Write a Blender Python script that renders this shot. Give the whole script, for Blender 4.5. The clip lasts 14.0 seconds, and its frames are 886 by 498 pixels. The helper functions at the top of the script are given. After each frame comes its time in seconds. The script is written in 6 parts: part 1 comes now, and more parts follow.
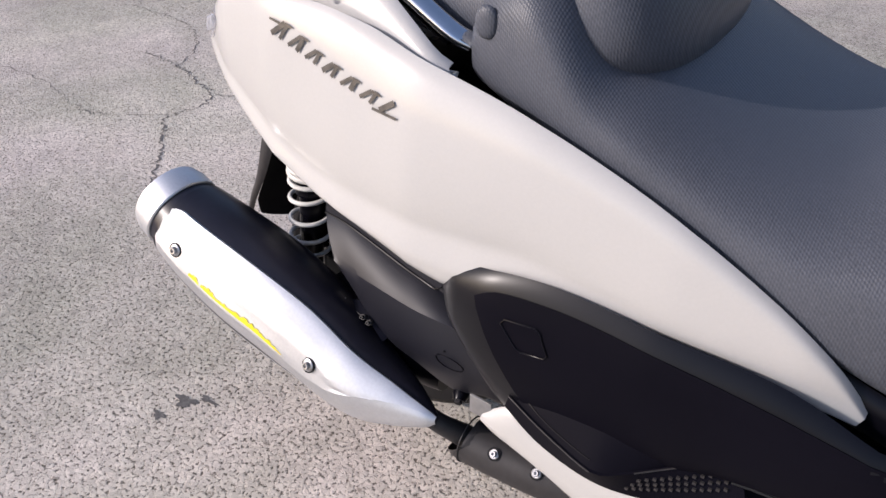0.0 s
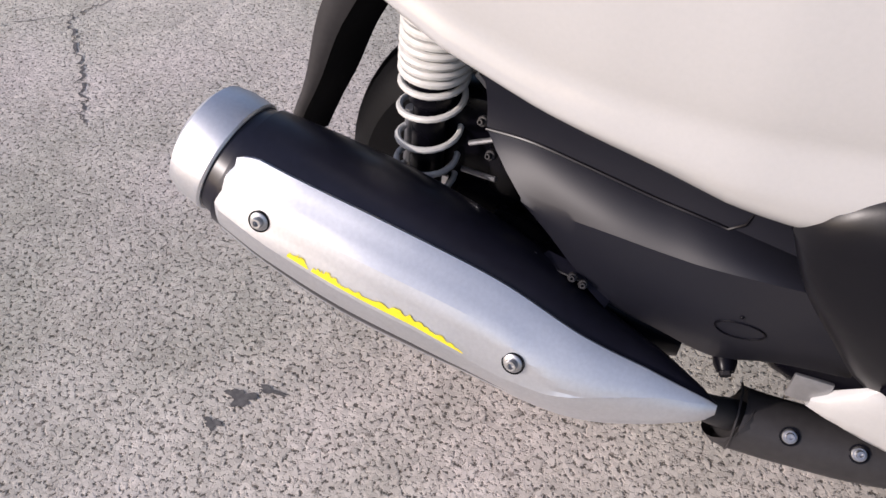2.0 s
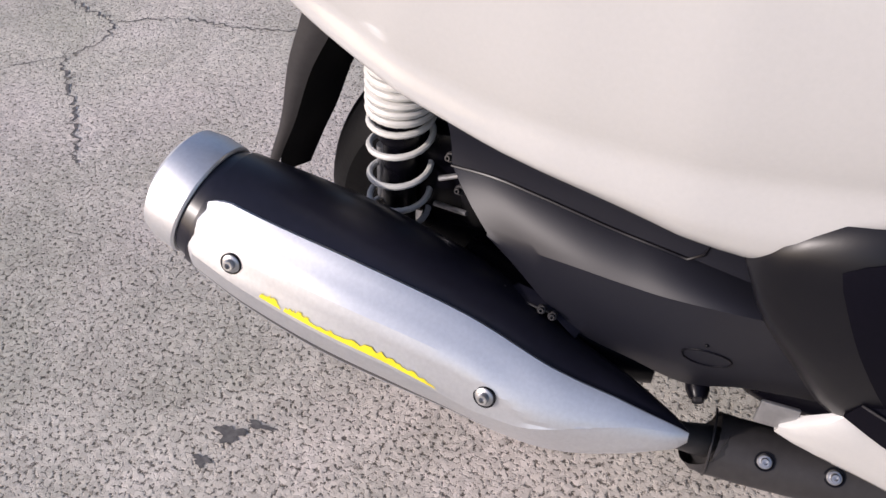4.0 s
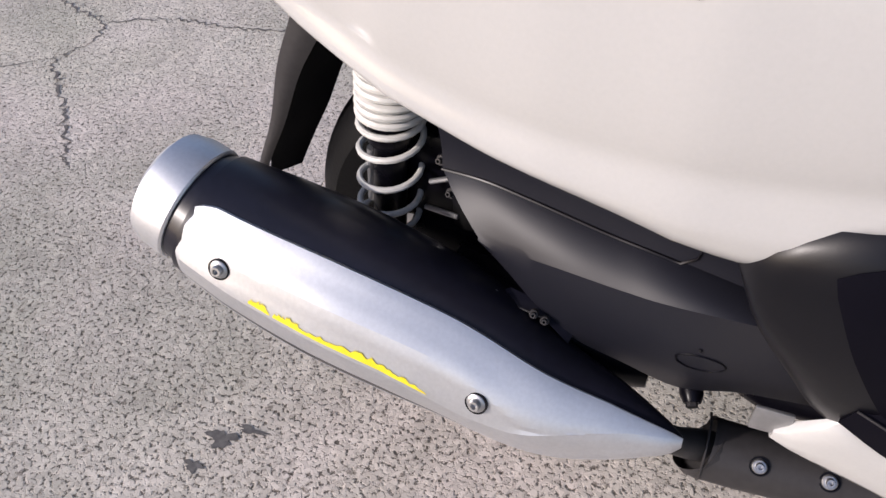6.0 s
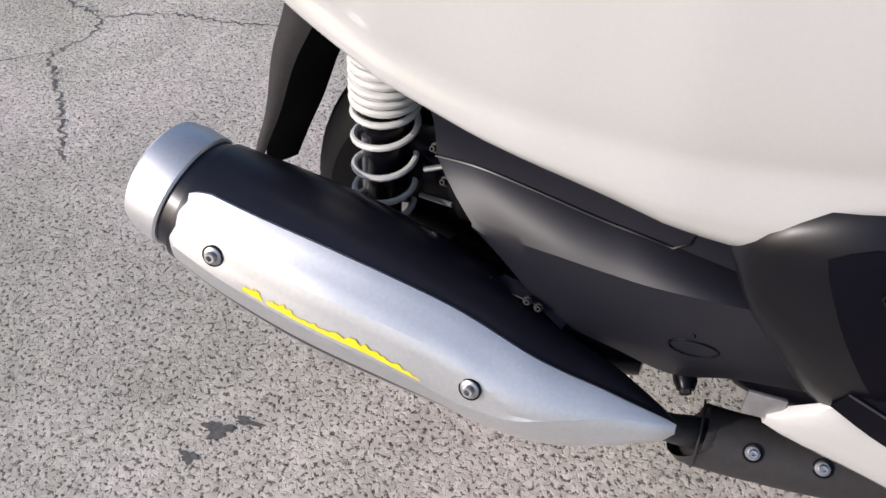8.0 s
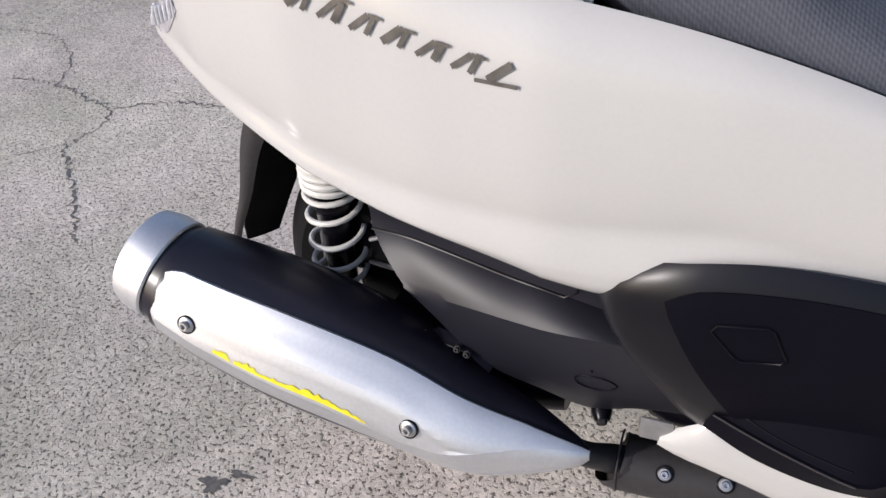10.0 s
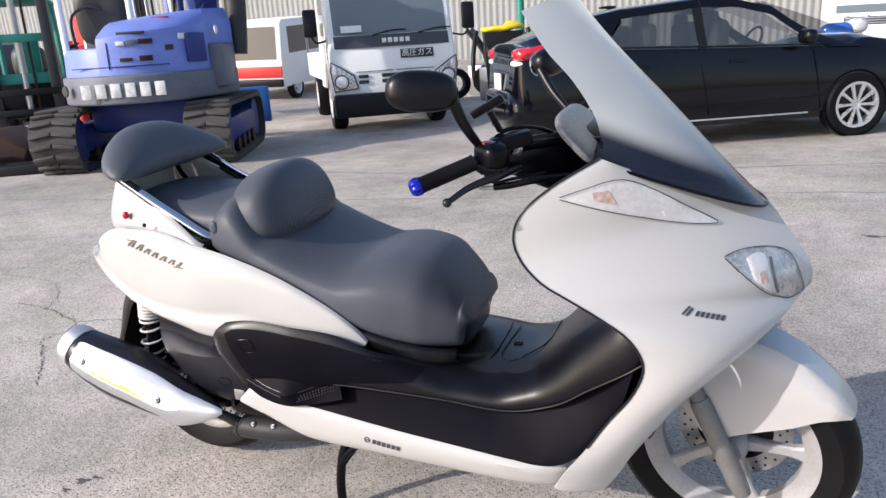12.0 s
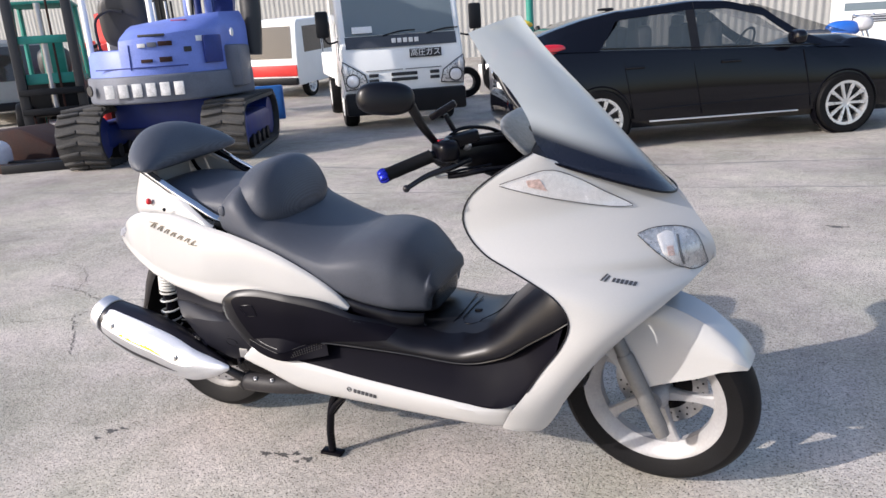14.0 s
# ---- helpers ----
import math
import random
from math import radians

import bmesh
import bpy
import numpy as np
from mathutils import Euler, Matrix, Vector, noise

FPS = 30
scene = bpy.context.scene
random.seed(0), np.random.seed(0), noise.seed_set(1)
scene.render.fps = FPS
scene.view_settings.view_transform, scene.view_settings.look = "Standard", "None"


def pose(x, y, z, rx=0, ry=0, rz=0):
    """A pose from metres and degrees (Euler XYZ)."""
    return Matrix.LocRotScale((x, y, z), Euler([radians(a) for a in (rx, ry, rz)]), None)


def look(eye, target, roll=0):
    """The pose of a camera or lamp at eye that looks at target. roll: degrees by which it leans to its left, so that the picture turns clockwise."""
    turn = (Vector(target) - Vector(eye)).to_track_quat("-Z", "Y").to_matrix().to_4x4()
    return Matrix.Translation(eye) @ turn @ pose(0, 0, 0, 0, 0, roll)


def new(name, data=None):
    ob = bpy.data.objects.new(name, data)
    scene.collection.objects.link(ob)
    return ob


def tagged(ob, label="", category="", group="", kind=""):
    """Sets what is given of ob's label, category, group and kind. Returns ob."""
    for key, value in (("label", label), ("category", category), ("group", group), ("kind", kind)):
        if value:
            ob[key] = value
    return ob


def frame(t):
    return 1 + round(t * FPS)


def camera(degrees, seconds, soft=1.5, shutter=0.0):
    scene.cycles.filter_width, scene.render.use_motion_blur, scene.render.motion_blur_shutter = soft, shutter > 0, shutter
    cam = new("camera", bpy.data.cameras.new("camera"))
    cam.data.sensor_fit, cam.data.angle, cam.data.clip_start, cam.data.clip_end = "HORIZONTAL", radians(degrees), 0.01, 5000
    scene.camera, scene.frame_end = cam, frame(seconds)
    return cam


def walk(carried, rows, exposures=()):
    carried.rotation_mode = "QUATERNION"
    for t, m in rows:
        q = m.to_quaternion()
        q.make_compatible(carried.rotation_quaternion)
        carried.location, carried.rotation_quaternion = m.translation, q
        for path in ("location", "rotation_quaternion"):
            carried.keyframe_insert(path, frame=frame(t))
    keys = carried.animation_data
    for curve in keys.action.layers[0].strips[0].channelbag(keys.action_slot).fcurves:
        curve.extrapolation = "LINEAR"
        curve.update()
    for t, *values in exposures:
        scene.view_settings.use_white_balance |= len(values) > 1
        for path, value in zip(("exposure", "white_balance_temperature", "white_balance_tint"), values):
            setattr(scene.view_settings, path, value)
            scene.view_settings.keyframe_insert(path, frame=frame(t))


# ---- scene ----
cam = camera(61.4, 14.0)
PATH = [
    (0, (0.622, -0.8, 1.062), (-0.287, 0.529, -0.124), 0.0),
    (0.5, (0.352, -0.748, 0.979), (-0.422, 0.538, -0.342), -0.1),
    (1, (0.208, -0.684, 0.932), (-0.432, 0.542, -0.512), -3.1),
    (1.5, (0.187, -0.679, 0.913), (-0.371, 0.564, -0.552), -3.2),
    (2, (0.194, -0.692, 0.908), (-0.378, 0.56, -0.543), -2.4),
    (2.5, (0.206, -0.691, 0.913), (-0.384, 0.573, -0.52), -3.0),
    (3, (0.218, -0.683, 0.919), (-0.389, 0.596, -0.494), -4.0),
    (5.5, (0.226, -0.67, 0.923), (-0.373, 0.614, -0.489), -4.8),
    (6, (0.225, -0.665, 0.92), (-0.366, 0.619, -0.495), -4.6),
    (6.5, (0.224, -0.669, 0.915), (-0.361, 0.615, -0.502), -4.4),
    (7, (0.227, -0.669, 0.912), (-0.355, 0.615, -0.506), -4.2),
    (9.3, (0.252, -0.675, 0.913), (-0.373, 0.614, -0.483), -6.7),
    (9.5, (0.261, -0.671, 0.921), (-0.374, 0.628, -0.461), -7.3),
    (10, (0.345, -0.708, 0.983), (-0.326, 0.652, -0.321), -8.8),
    (10.5, (0.592, -0.931, 1.089), (-0.125, 0.524, -0.081), -9.6),
    (11, (0.977, -1.206, 1.164), (0.239, 0.356, 0.156), -6.9),
    (11.5, (1.234, -1.472, 1.278), (0.569, 0.271, 0.557), -3.9),
    (12, (1.46, -1.675, 1.34), (0.765, 0.085, 0.693), -3.6),
    (12.5, (1.628, -1.837, 1.374), (0.922, -0.092, 0.7), -3.6),
    (13, (1.668, -1.922, 1.394), (0.939, -0.182, 0.73), -3.8),
    (13.5, (1.696, -1.95, 1.4), (0.96, -0.21, 0.742), -3.8),
    (14, (1.707, -1.942, 1.397), (0.97, -0.201, 0.745), -3.9),
]
walk(cam, [(t, look(eye, target, roll)) for t, eye, target, roll in PATH], [(0.0, 0.36, 6320, 19), (1.0, 0.24, 6320, 20), (6.6, 0.24, 6320, 18), (7.0, 0.24, 6230, 15), (9.5, 0.22, 6210, 15), (10.4, 0.21, 6170, 15), (11.5, 0.62, 6270, 15), (14.0, 0.63, 6260, 15)])

# ---- light ----
SUN = Vector((-1.42, -1.42, 1.0)).normalized()
world = bpy.data.worlds.new("sky")
scene.world = world
world.use_nodes = True
wn = world.node_tree.nodes
sky = wn.new("ShaderNodeTexSky")
sky.sky_type = "NISHITA"
sky.sun_disc = False
sky.sun_elevation = math.asin(SUN.z)
sky.sun_rotation = math.atan2(SUN.x, SUN.y) % (2 * math.pi)
sky.dust_density = 2.0
world.node_tree.links.new(sky.outputs[0], wn["Background"].inputs[0])
wn["Background"].inputs[1].default_value = 0.15
sun_data = bpy.data.lights.new("sun", "SUN")
sun_data.energy = 3.15
sun_data.angle = radians(0.6)
sun_data.color = (1.0, 0.94, 0.85)
sun = new("sun", sun_data)
sun.matrix_world = look(SUN * 30, (0, 0, 0))


# ---- small tools ----
def mat(name, colour, rough=0.5, metal=0.0, var=0.08, scale=12.0, bump=0.0, fine=120.0, coat=0.0, spread=0.0, spec=0.5):
    """A surface with slow stains and fine grain."""
    m = bpy.data.materials.new(name)
    m.use_nodes = True
    nt = m.node_tree
    n, l = nt.nodes, nt.links
    b = n["Principled BSDF"]
    tex = n.new("ShaderNodeTexCoord")
    big, small = n.new("ShaderNodeTexNoise"), n.new("ShaderNodeTexNoise")
    big.inputs["Scale"].default_value, small.inputs["Scale"].default_value = scale, fine
    big.inputs["Detail"].default_value, small.inputs["Detail"].default_value = 5, 3
    for t in (big, small):
        l.new(tex.outputs["Object"], t.inputs["Vector"])
    add = n.new("ShaderNodeMath")
    add.operation = "MULTIPLY_ADD"
    l.new(small.outputs["Fac"], add.inputs[0])
    add.inputs[1].default_value = 0.5
    half = n.new("ShaderNodeMath")
    half.operation = "MULTIPLY"
    half.inputs[1].default_value = 0.5
    l.new(big.outputs["Fac"], half.inputs[0])
    l.new(half.outputs[0], add.inputs[2])
    ramp = n.new("ShaderNodeValToRGB")
    ramp.color_ramp.elements[0].position, ramp.color_ramp.elements[1].position = 0.32, 0.68
    lo = [max(0, c * (1 - var)) for c in colour]
    hi = [min(1, c * (1 + var)) for c in colour]
    ramp.color_ramp.elements[0].color = (*lo, 1)
    ramp.color_ramp.elements[1].color = (*hi, 1)
    l.new(add.outputs[0], ramp.inputs[0])
    out = ramp.outputs[0]
    if spread:
        info = n.new("ShaderNodeObjectInfo")
        hsv = n.new("ShaderNodeHueSaturation")
        rng = n.new("ShaderNodeMapRange")
        rng.inputs["To Min"].default_value, rng.inputs["To Max"].default_value = 1 - spread, 1 + spread
        l.new(info.outputs["Random"], rng.inputs["Value"])
        l.new(rng.outputs[0], hsv.inputs["Value"])
        l.new(out, hsv.inputs["Color"])
        out = hsv.outputs[0]
    l.new(out, b.inputs["Base Color"])
    rr = n.new("ShaderNodeMapRange")
    rr.inputs["To Min"].default_value, rr.inputs["To Max"].default_value = max(0.02, rough * 0.8), min(1, rough * 1.2)
    l.new(big.outputs["Fac"], rr.inputs["Value"])
    l.new(rr.outputs[0], b.inputs["Roughness"])
    b.inputs["Metallic"].default_value = metal
    b.inputs["Coat Weight"].default_value = coat
    b.inputs["Coat Roughness"].default_value = 0.08
    b.inputs["Specular IOR Level"].default_value = spec
    if bump:
        bp = n.new("ShaderNodeBump")
        bp.inputs["Strength"].default_value = bump
        bp.inputs["Distance"].default_value = 0.002
        l.new(small.outputs["Fac"], bp.inputs["Height"])
        l.new(bp.outputs[0], b.inputs["Normal"])
    return m


def glass(name, colour, rough=0.02, alpha=0.25):
    """Clear or tinted glass: a see-through sheet with a glossy face."""
    m = bpy.data.materials.new(name)
    m.use_nodes = True
    n, l = m.node_tree.nodes, m.node_tree.links
    b = n["Principled BSDF"]
    b.inputs["Base Color"].default_value = (*colour, 1)
    b.inputs["Roughness"].default_value = rough
    b.inputs["Alpha"].default_value = alpha
    b.inputs["Coat Weight"].default_value = 0.6
    b.inputs["Coat Roughness"].default_value = rough
    return m


def mesh_of(bm, material, name, sharp=38):
    bmesh.ops.remove_doubles(bm, verts=bm.verts, dist=1e-5)
    bmesh.ops.recalc_face_normals(bm, faces=bm.faces)
    me = bpy.data.meshes.new(name)
    bm.to_mesh(me)
    bm.free()
    for p in me.polygons:
        p.use_smooth = True
    me.set_sharp_from_angle(angle=radians(sharp))
    me.materials.append(material)
    return me


def part(name, bm, material, parent, label="", sharp=38):
    ob = new(name, mesh_of(bm, material, name, sharp))
    ob.parent = parent
    return tagged(ob, label)


def thing(name, label, category, m=None, group="", kind=""):
    ob = new(name)
    ob.empty_display_size = 0.1
    if m is not None:
        ob.matrix_world = m
    return tagged(ob, label, category, group, kind)


def solo(name, bm, material, label, category, m=None, group="", kind="", sharp=38):
    ob = new(name, mesh_of(bm, material, name, sharp))
    if m is not None:
        ob.matrix_world = m
    return tagged(ob, label, category, group, kind)


def curve(pts, n):
    """n points evenly by parameter on a smooth line through pts."""
    p = [np.array(q, float) for q in pts]
    out = []
    for i in range(n):
        u = i / (n - 1) * (len(p) - 1)
        k = min(int(u), len(p) - 2)
        t = u - k
        a, b, c, d = p[max(k - 1, 0)], p[k], p[k + 1], p[min(k + 2, len(p) - 1)]
        out.append(0.5 * (2 * b + (c - a) * t + (2 * a - 5 * b + 4 * c - d) * t * t + (3 * b - a - 3 * c + d) * t ** 3))
    return out


def arc(pts, n):
    """The same, evenly by length."""
    d = np.array(curve(pts, n * 6))
    s = np.r_[0, np.cumsum(np.linalg.norm(np.diff(d, axis=0), axis=1))]
    q = np.linspace(0, s[-1], n)
    return np.stack([np.interp(q, s, d[:, i]) for i in range(d.shape[1])], 1)


def sheet(rows, th=0.0, bm=None):
    """A grid of faces over rows of points, given a thickness towards its back."""
    bm = bm or bmesh.new()
    vs = [[bm.verts.new(Vector([float(c) for c in p])) for p in r] for r in rows]
    fs = [bm.faces.new((vs[i][j], vs[i + 1][j], vs[i + 1][j + 1], vs[i][j + 1])) for i in range(len(vs) - 1) for j in range(len(vs[0]) - 1)]
    if th:
        bmesh.ops.solidify(bm, geom=fs, thickness=th)
    return bm


def rings(sections, bm=None, cap=True):
    """A skin over closed rings of equally many points."""
    bm = bm or bmesh.new()
    vs = [[bm.verts.new(Vector([float(c) for c in p])) for p in r] for r in sections]
    k = len(vs[0])
    for i in range(len(vs) - 1):
        for j in range(k):
            bm.faces.new((vs[i][j], vs[i][(j + 1) % k], vs[i + 1][(j + 1) % k], vs[i + 1][j]))
    if cap:
        bm.faces.new(vs[0][::-1])
        bm.faces.new(vs[-1])
    return bm


def frames_along(p):
    p = [Vector([float(c) for c in q]) for q in p]
    tang = [(p[min(i + 1, len(p) - 1)] - p[max(i - 1, 0)]).normalized() for i in range(len(p))]
    up = Vector((0, 0, 1)) if abs(tang[0].z) < 0.9 else Vector((1, 0, 0))
    a = tang[0].cross(up).normalized()
    out = []
    for q, t in zip(p, tang):
        a = (a - t * a.dot(t)).normalized()
        out.append((q, a, t.cross(a)))
    return out


def tube(pts, r, seg=12, n=0, bm=None):
    """A round bar along a line; r is one radius or one for each given point."""
    if n:
        rs = np.interp(np.linspace(0, 1, n), np.linspace(0, 1, len(pts)), r if hasattr(r, "__len__") else [r] * len(pts))
        pts = curve(pts, n)
    else:
        rs = r if hasattr(r, "__len__") else [r] * len(pts)
    secs = [[q + (a * math.cos(w) + b * math.sin(w)) * rr for w in (2 * math.pi * j / seg for j in range(seg))] for (q, a, b), rr in zip(frames_along(pts), rs)]
    return rings(secs, bm)


def lathe(profile, m=None, seg=48, bm=None, closed=False):
    """Turns (radius, height) pairs round the local z axis, placed by m."""
    m = m or Matrix()
    bm = bm or bmesh.new()
    vs = [[bm.verts.new(m @ Vector((r * math.cos(w), r * math.sin(w), h))) for w in (2 * math.pi * j / seg for j in range(seg))] for r, h in profile]
    rows = list(zip(vs, vs[1:])) + ([(vs[-1], vs[0])] if closed else [])
    for a, b in rows:
        for j in range(seg):
            bm.faces.new((a[j], a[(j + 1) % seg], b[(j + 1) % seg], b[j]))
    if not closed:
        for r in (vs[0][::-1], vs[-1]):
            bm.faces.new(r)
    return bm


def box(c, s, bevel=0.0, bm=None, m=None, seg=2):
    """A block round c with sides s and rounded edges."""
    bm = bm or bmesh.new()
    mm = (m or Matrix()) @ Matrix.Translation(c) @ Matrix.Diagonal((*s, 1))
    r = bmesh.ops.create_cube(bm, size=1, matrix=mm)
    if bevel:
        es = list({e for v in r["verts"] for e in v.link_edges})
        bmesh.ops.bevel(bm, geom=es, offset=bevel, segments=seg, affect="EDGES", profile=0.5)
    return bm


def prism(outline, y0, y1, bm=None, bevel=0.0, axis="y"):
    """A flat outline in x and z drawn out between y0 and y1."""
    bm = bm or bmesh.new()
    put = (lambda a, b, c: (a, c, b)) if axis == "y" else ((lambda a, b, c: (c, a, b)) if axis == "x" else (lambda a, b, c: (a, b, c)))
    v0 = [bm.verts.new(put(float(x), float(z), y0)) for x, z in outline]
    v1 = [bm.verts.new(put(float(x), float(z), y1)) for x, z in outline]
    k = len(v0)
    fs = [bm.faces.new(v0), bm.faces.new(v1[::-1])]
    fs += [bm.faces.new((v0[i], v1[i], v1[(i + 1) % k], v0[(i + 1) % k])) for i in range(k)]
    if bevel:
        es = list(fs[0].edges) + list(fs[1].edges)
        bmesh.ops.recalc_face_normals(bm, faces=fs)
        bmesh.ops.bevel(bm, geom=es, offset=bevel, segments=3, affect="EDGES", profile=0.5)
    return bm


def egg(c, s, p=2.4, m=None, nu=28, nv=18, bm=None):
    """A rounded block: a superellipsoid of half sides s."""
    bm = bm or bmesh.new()
    f = lambda v: math.copysign(abs(v) ** (2 / p), v)
    m = (m or Matrix()) if m is None else m
    secs = []
    for i in range(nv + 1):
        a = -math.pi / 2 + math.pi * (0.02 + 0.96 * i / nv)
        secs.append([m @ Vector((c[0] + s[0] * f(math.cos(a)) * f(math.cos(b)), c[1] + s[1] * f(math.cos(a)) * f(math.sin(b)), c[2] + s[2] * f(math.sin(a)))) for b in (2 * math.pi * j / nu for j in range(nu))])
    return rings(secs, bm)


def panel(up, lo, width, side=-1, nx=44, nz=12, th=0.005, edge=0.012, power=6):
    """A moulded side panel between an upper and a lower line in x and z; width(x, z) is its distance from the middle plane. Its rims are rolled in."""
    a, b = arc(lo, nx), arc(up, nx)
    rows = []
    for i in range(nx):
        u = i / (nx - 1)
        row = []
        for j in range(nz):
            v = 0.5 - 0.5 * math.cos(math.pi * j / (nz - 1))
            x, z = a[i] * (1 - v) + b[i] * v
            y = width(x, z) - edge * (abs(2 * v - 1) ** power + abs(2 * u - 1) ** 14)
            row.append((x, side * y, z))
        rows.append(row if side < 0 else row)
    bm = sheet(rows)
    bmesh.ops.recalc_face_normals(bm, faces=bm.faces)
    f = max(bm.faces, key=lambda q: q.calc_area())
    if f.normal.y * side < 0:
        bmesh.ops.reverse_faces(bm, faces=bm.faces)
    bmesh.ops.solidify(bm, geom=bm.faces[:], thickness=th)
    return bm


def mirrored(bm):
    """A copy of bm mirrored in the middle plane."""
    c = bm.copy()
    bmesh.ops.scale(c, vec=(1, -1, 1), verts=c.verts)
    bmesh.ops.reverse_faces(c, faces=c.faces)
    return c


def bolt(p, d, r, parent, material, name="bolt", label=""):
    """A flanged socket bolt whose head faces d."""
    m = Matrix.Translation(p) @ Vector(d).to_track_quat("Z", "Y").to_matrix().to_4x4()
    return part(name, lathe([(r, -0.004), (r, 0.001), (r * 0.85, 0.002), (r * 0.6, 0.002), (r * 0.6, 0.006), (r * 0.52, 0.007), (r * 0.3, 0.007), (r * 0.28, 0.003)], m, 18), material, parent, label)


# ---- materials ----
white_paint = mat("white_paint", (0.445, 0.438, 0.427), 0.22, var=0.025, scale=5, fine=300, coat=0.35)
black_trim = mat("black_trim", (0.0026, 0.0025, 0.0046), 0.36, var=0.2, scale=9, bump=0.02, fine=600, spec=0.32)
grey_trim = mat("grey_trim", (0.013, 0.0125, 0.0145), 0.25, var=0.2, scale=9, bump=0.08, fine=700, spec=0.32)
satin_black = mat("satin_black", (0.003, 0.0028, 0.0048), 0.28, var=0.3, scale=14, spec=0.15)
seat_vinyl = mat("seat_vinyl", (0.073, 0.079, 0.096), 0.42, var=0.22, scale=6, bump=0.30, fine=420, spec=0.24)
# close woven relief on the seat cover
sn, sl = seat_vinyl.node_tree.nodes, seat_vinyl.node_tree.links
weave_bump = [q for q in sn if q.type == "BUMP"][0]
coord = [q for q in sn if q.type == "TEX_COORD"][0]
weave = n_sum = None
for direction in ("X", "DIAGONAL"):
    wv = sn.new("ShaderNodeTexWave")
    wv.bands_direction = direction
    wv.inputs["Scale"].default_value, wv.inputs["Distortion"].default_value = 120, 0.6
    sl.new(coord.outputs["Object"], wv.inputs["Vector"])
    if weave is None:
        weave = wv
    else:
        n_sum = sn.new("ShaderNodeMath")
        n_sum.operation = "ADD"
        sl.new(weave.outputs["Fac"], n_sum.inputs[0])
        sl.new(wv.outputs["Fac"], n_sum.inputs[1])
sl.new(n_sum.outputs[0], weave_bump.inputs["Height"])
weave_bump.inputs["Distance"].default_value = 0.0005
# raised threads are paler than the gaps between them
thread = sn.new("ShaderNodeMapRange")
thread.inputs["From Max"].default_value = 2.0
thread.inputs["To Min"].default_value, thread.inputs["To Max"].default_value = 0.78, 1.22
sl.new(n_sum.outputs[0], thread.inputs["Value"])
seat_bsdf = sn["Principled BSDF"]
tint = sn.new("ShaderNodeVectorMath")
tint.operation = "SCALE"
sl.new(seat_bsdf.inputs["Base Color"].links[0].from_socket, tint.inputs[0])
sl.new(thread.outputs[0], tint.inputs["Scale"])
sl.new(tint.outputs[0], seat_bsdf.inputs["Base Color"])
rubber = mat("rubber", (0.0050, 0.0050, 0.0058), 0.55, var=0.3, scale=20, bump=0.15, fine=200, spec=0.14)
brushed = mat("brushed_silver", (0.645, 0.655, 0.68), 0.43, metal=0.86, var=0.07, scale=7, fine=260)
chrome = mat("chrome", (0.75, 0.76, 0.78), 0.10, metal=1.0, var=0.05)
steel = mat("steel", (0.45, 0.45, 0.46), 0.35, metal=0.9, var=0.15, scale=40)
silver_wheel = mat("silver_wheel_paint", (0.34, 0.335, 0.34), 0.38, metal=0.2, var=0.12, scale=14)
spring_white = mat("spring_white", (0.56, 0.55, 0.52), 0.45, var=0.08, scale=30)
fork_grey = mat("fork_grey", (0.20, 0.195, 0.19), 0.45, metal=0.4, var=0.1, scale=20)
yellow = mat("yellow_sticker", (0.80, 0.66, 0.02), 0.45, var=0.12, scale=50)
decal = mat("dark_decal", (0.05, 0.05, 0.055), 0.4, var=0.1)
blue_anodised = mat("blue_anodised", (0.02, 0.03, 0.45), 0.25, metal=0.7)
red_plastic = mat("red_plastic", (0.55, 0.02, 0.03), 0.3)
air_grey = mat("air_cleaner_grey", (0.0095, 0.0098, 0.0150), 0.46, var=0.12, scale=5, bump=0.02, fine=800, spec=0.32)
guard_black = mat("guard_black", (0.0035, 0.0033, 0.004), 0.95, var=0.3, scale=10, spec=0.02)
guard_grey = mat("guard_grey", (0.030, 0.028, 0.029), 0.5, var=0.2, scale=8, spec=0.3)
foot_black = mat("foot_black", (0.0034, 0.0031, 0.0062), 0.55, var=0.2, scale=8, bump=0.04, fine=500, spec=0.06)
tunnel_grey = mat("tunnel_grey", (0.0085, 0.0088, 0.0105), 0.30, var=0.25, scale=6, bump=0.03, fine=800, spec=0.60)
pipe_black = mat("silencer_black", (0.010, 0.0098, 0.017), 0.32, var=0.25, scale=9, spec=0.4)
lamp_glass = glass("lamp_glass", (0.30, 0.32, 0.34), 0.03, 0.10)


def ground_z(x, y):
    """The yard falls gently away behind the scooter."""
    s = (x - 1.7) * -0.39 + (y + 1.94) * 0.92
    return -0.06 * max(0.0, min(s, 16.0) - 4.5)

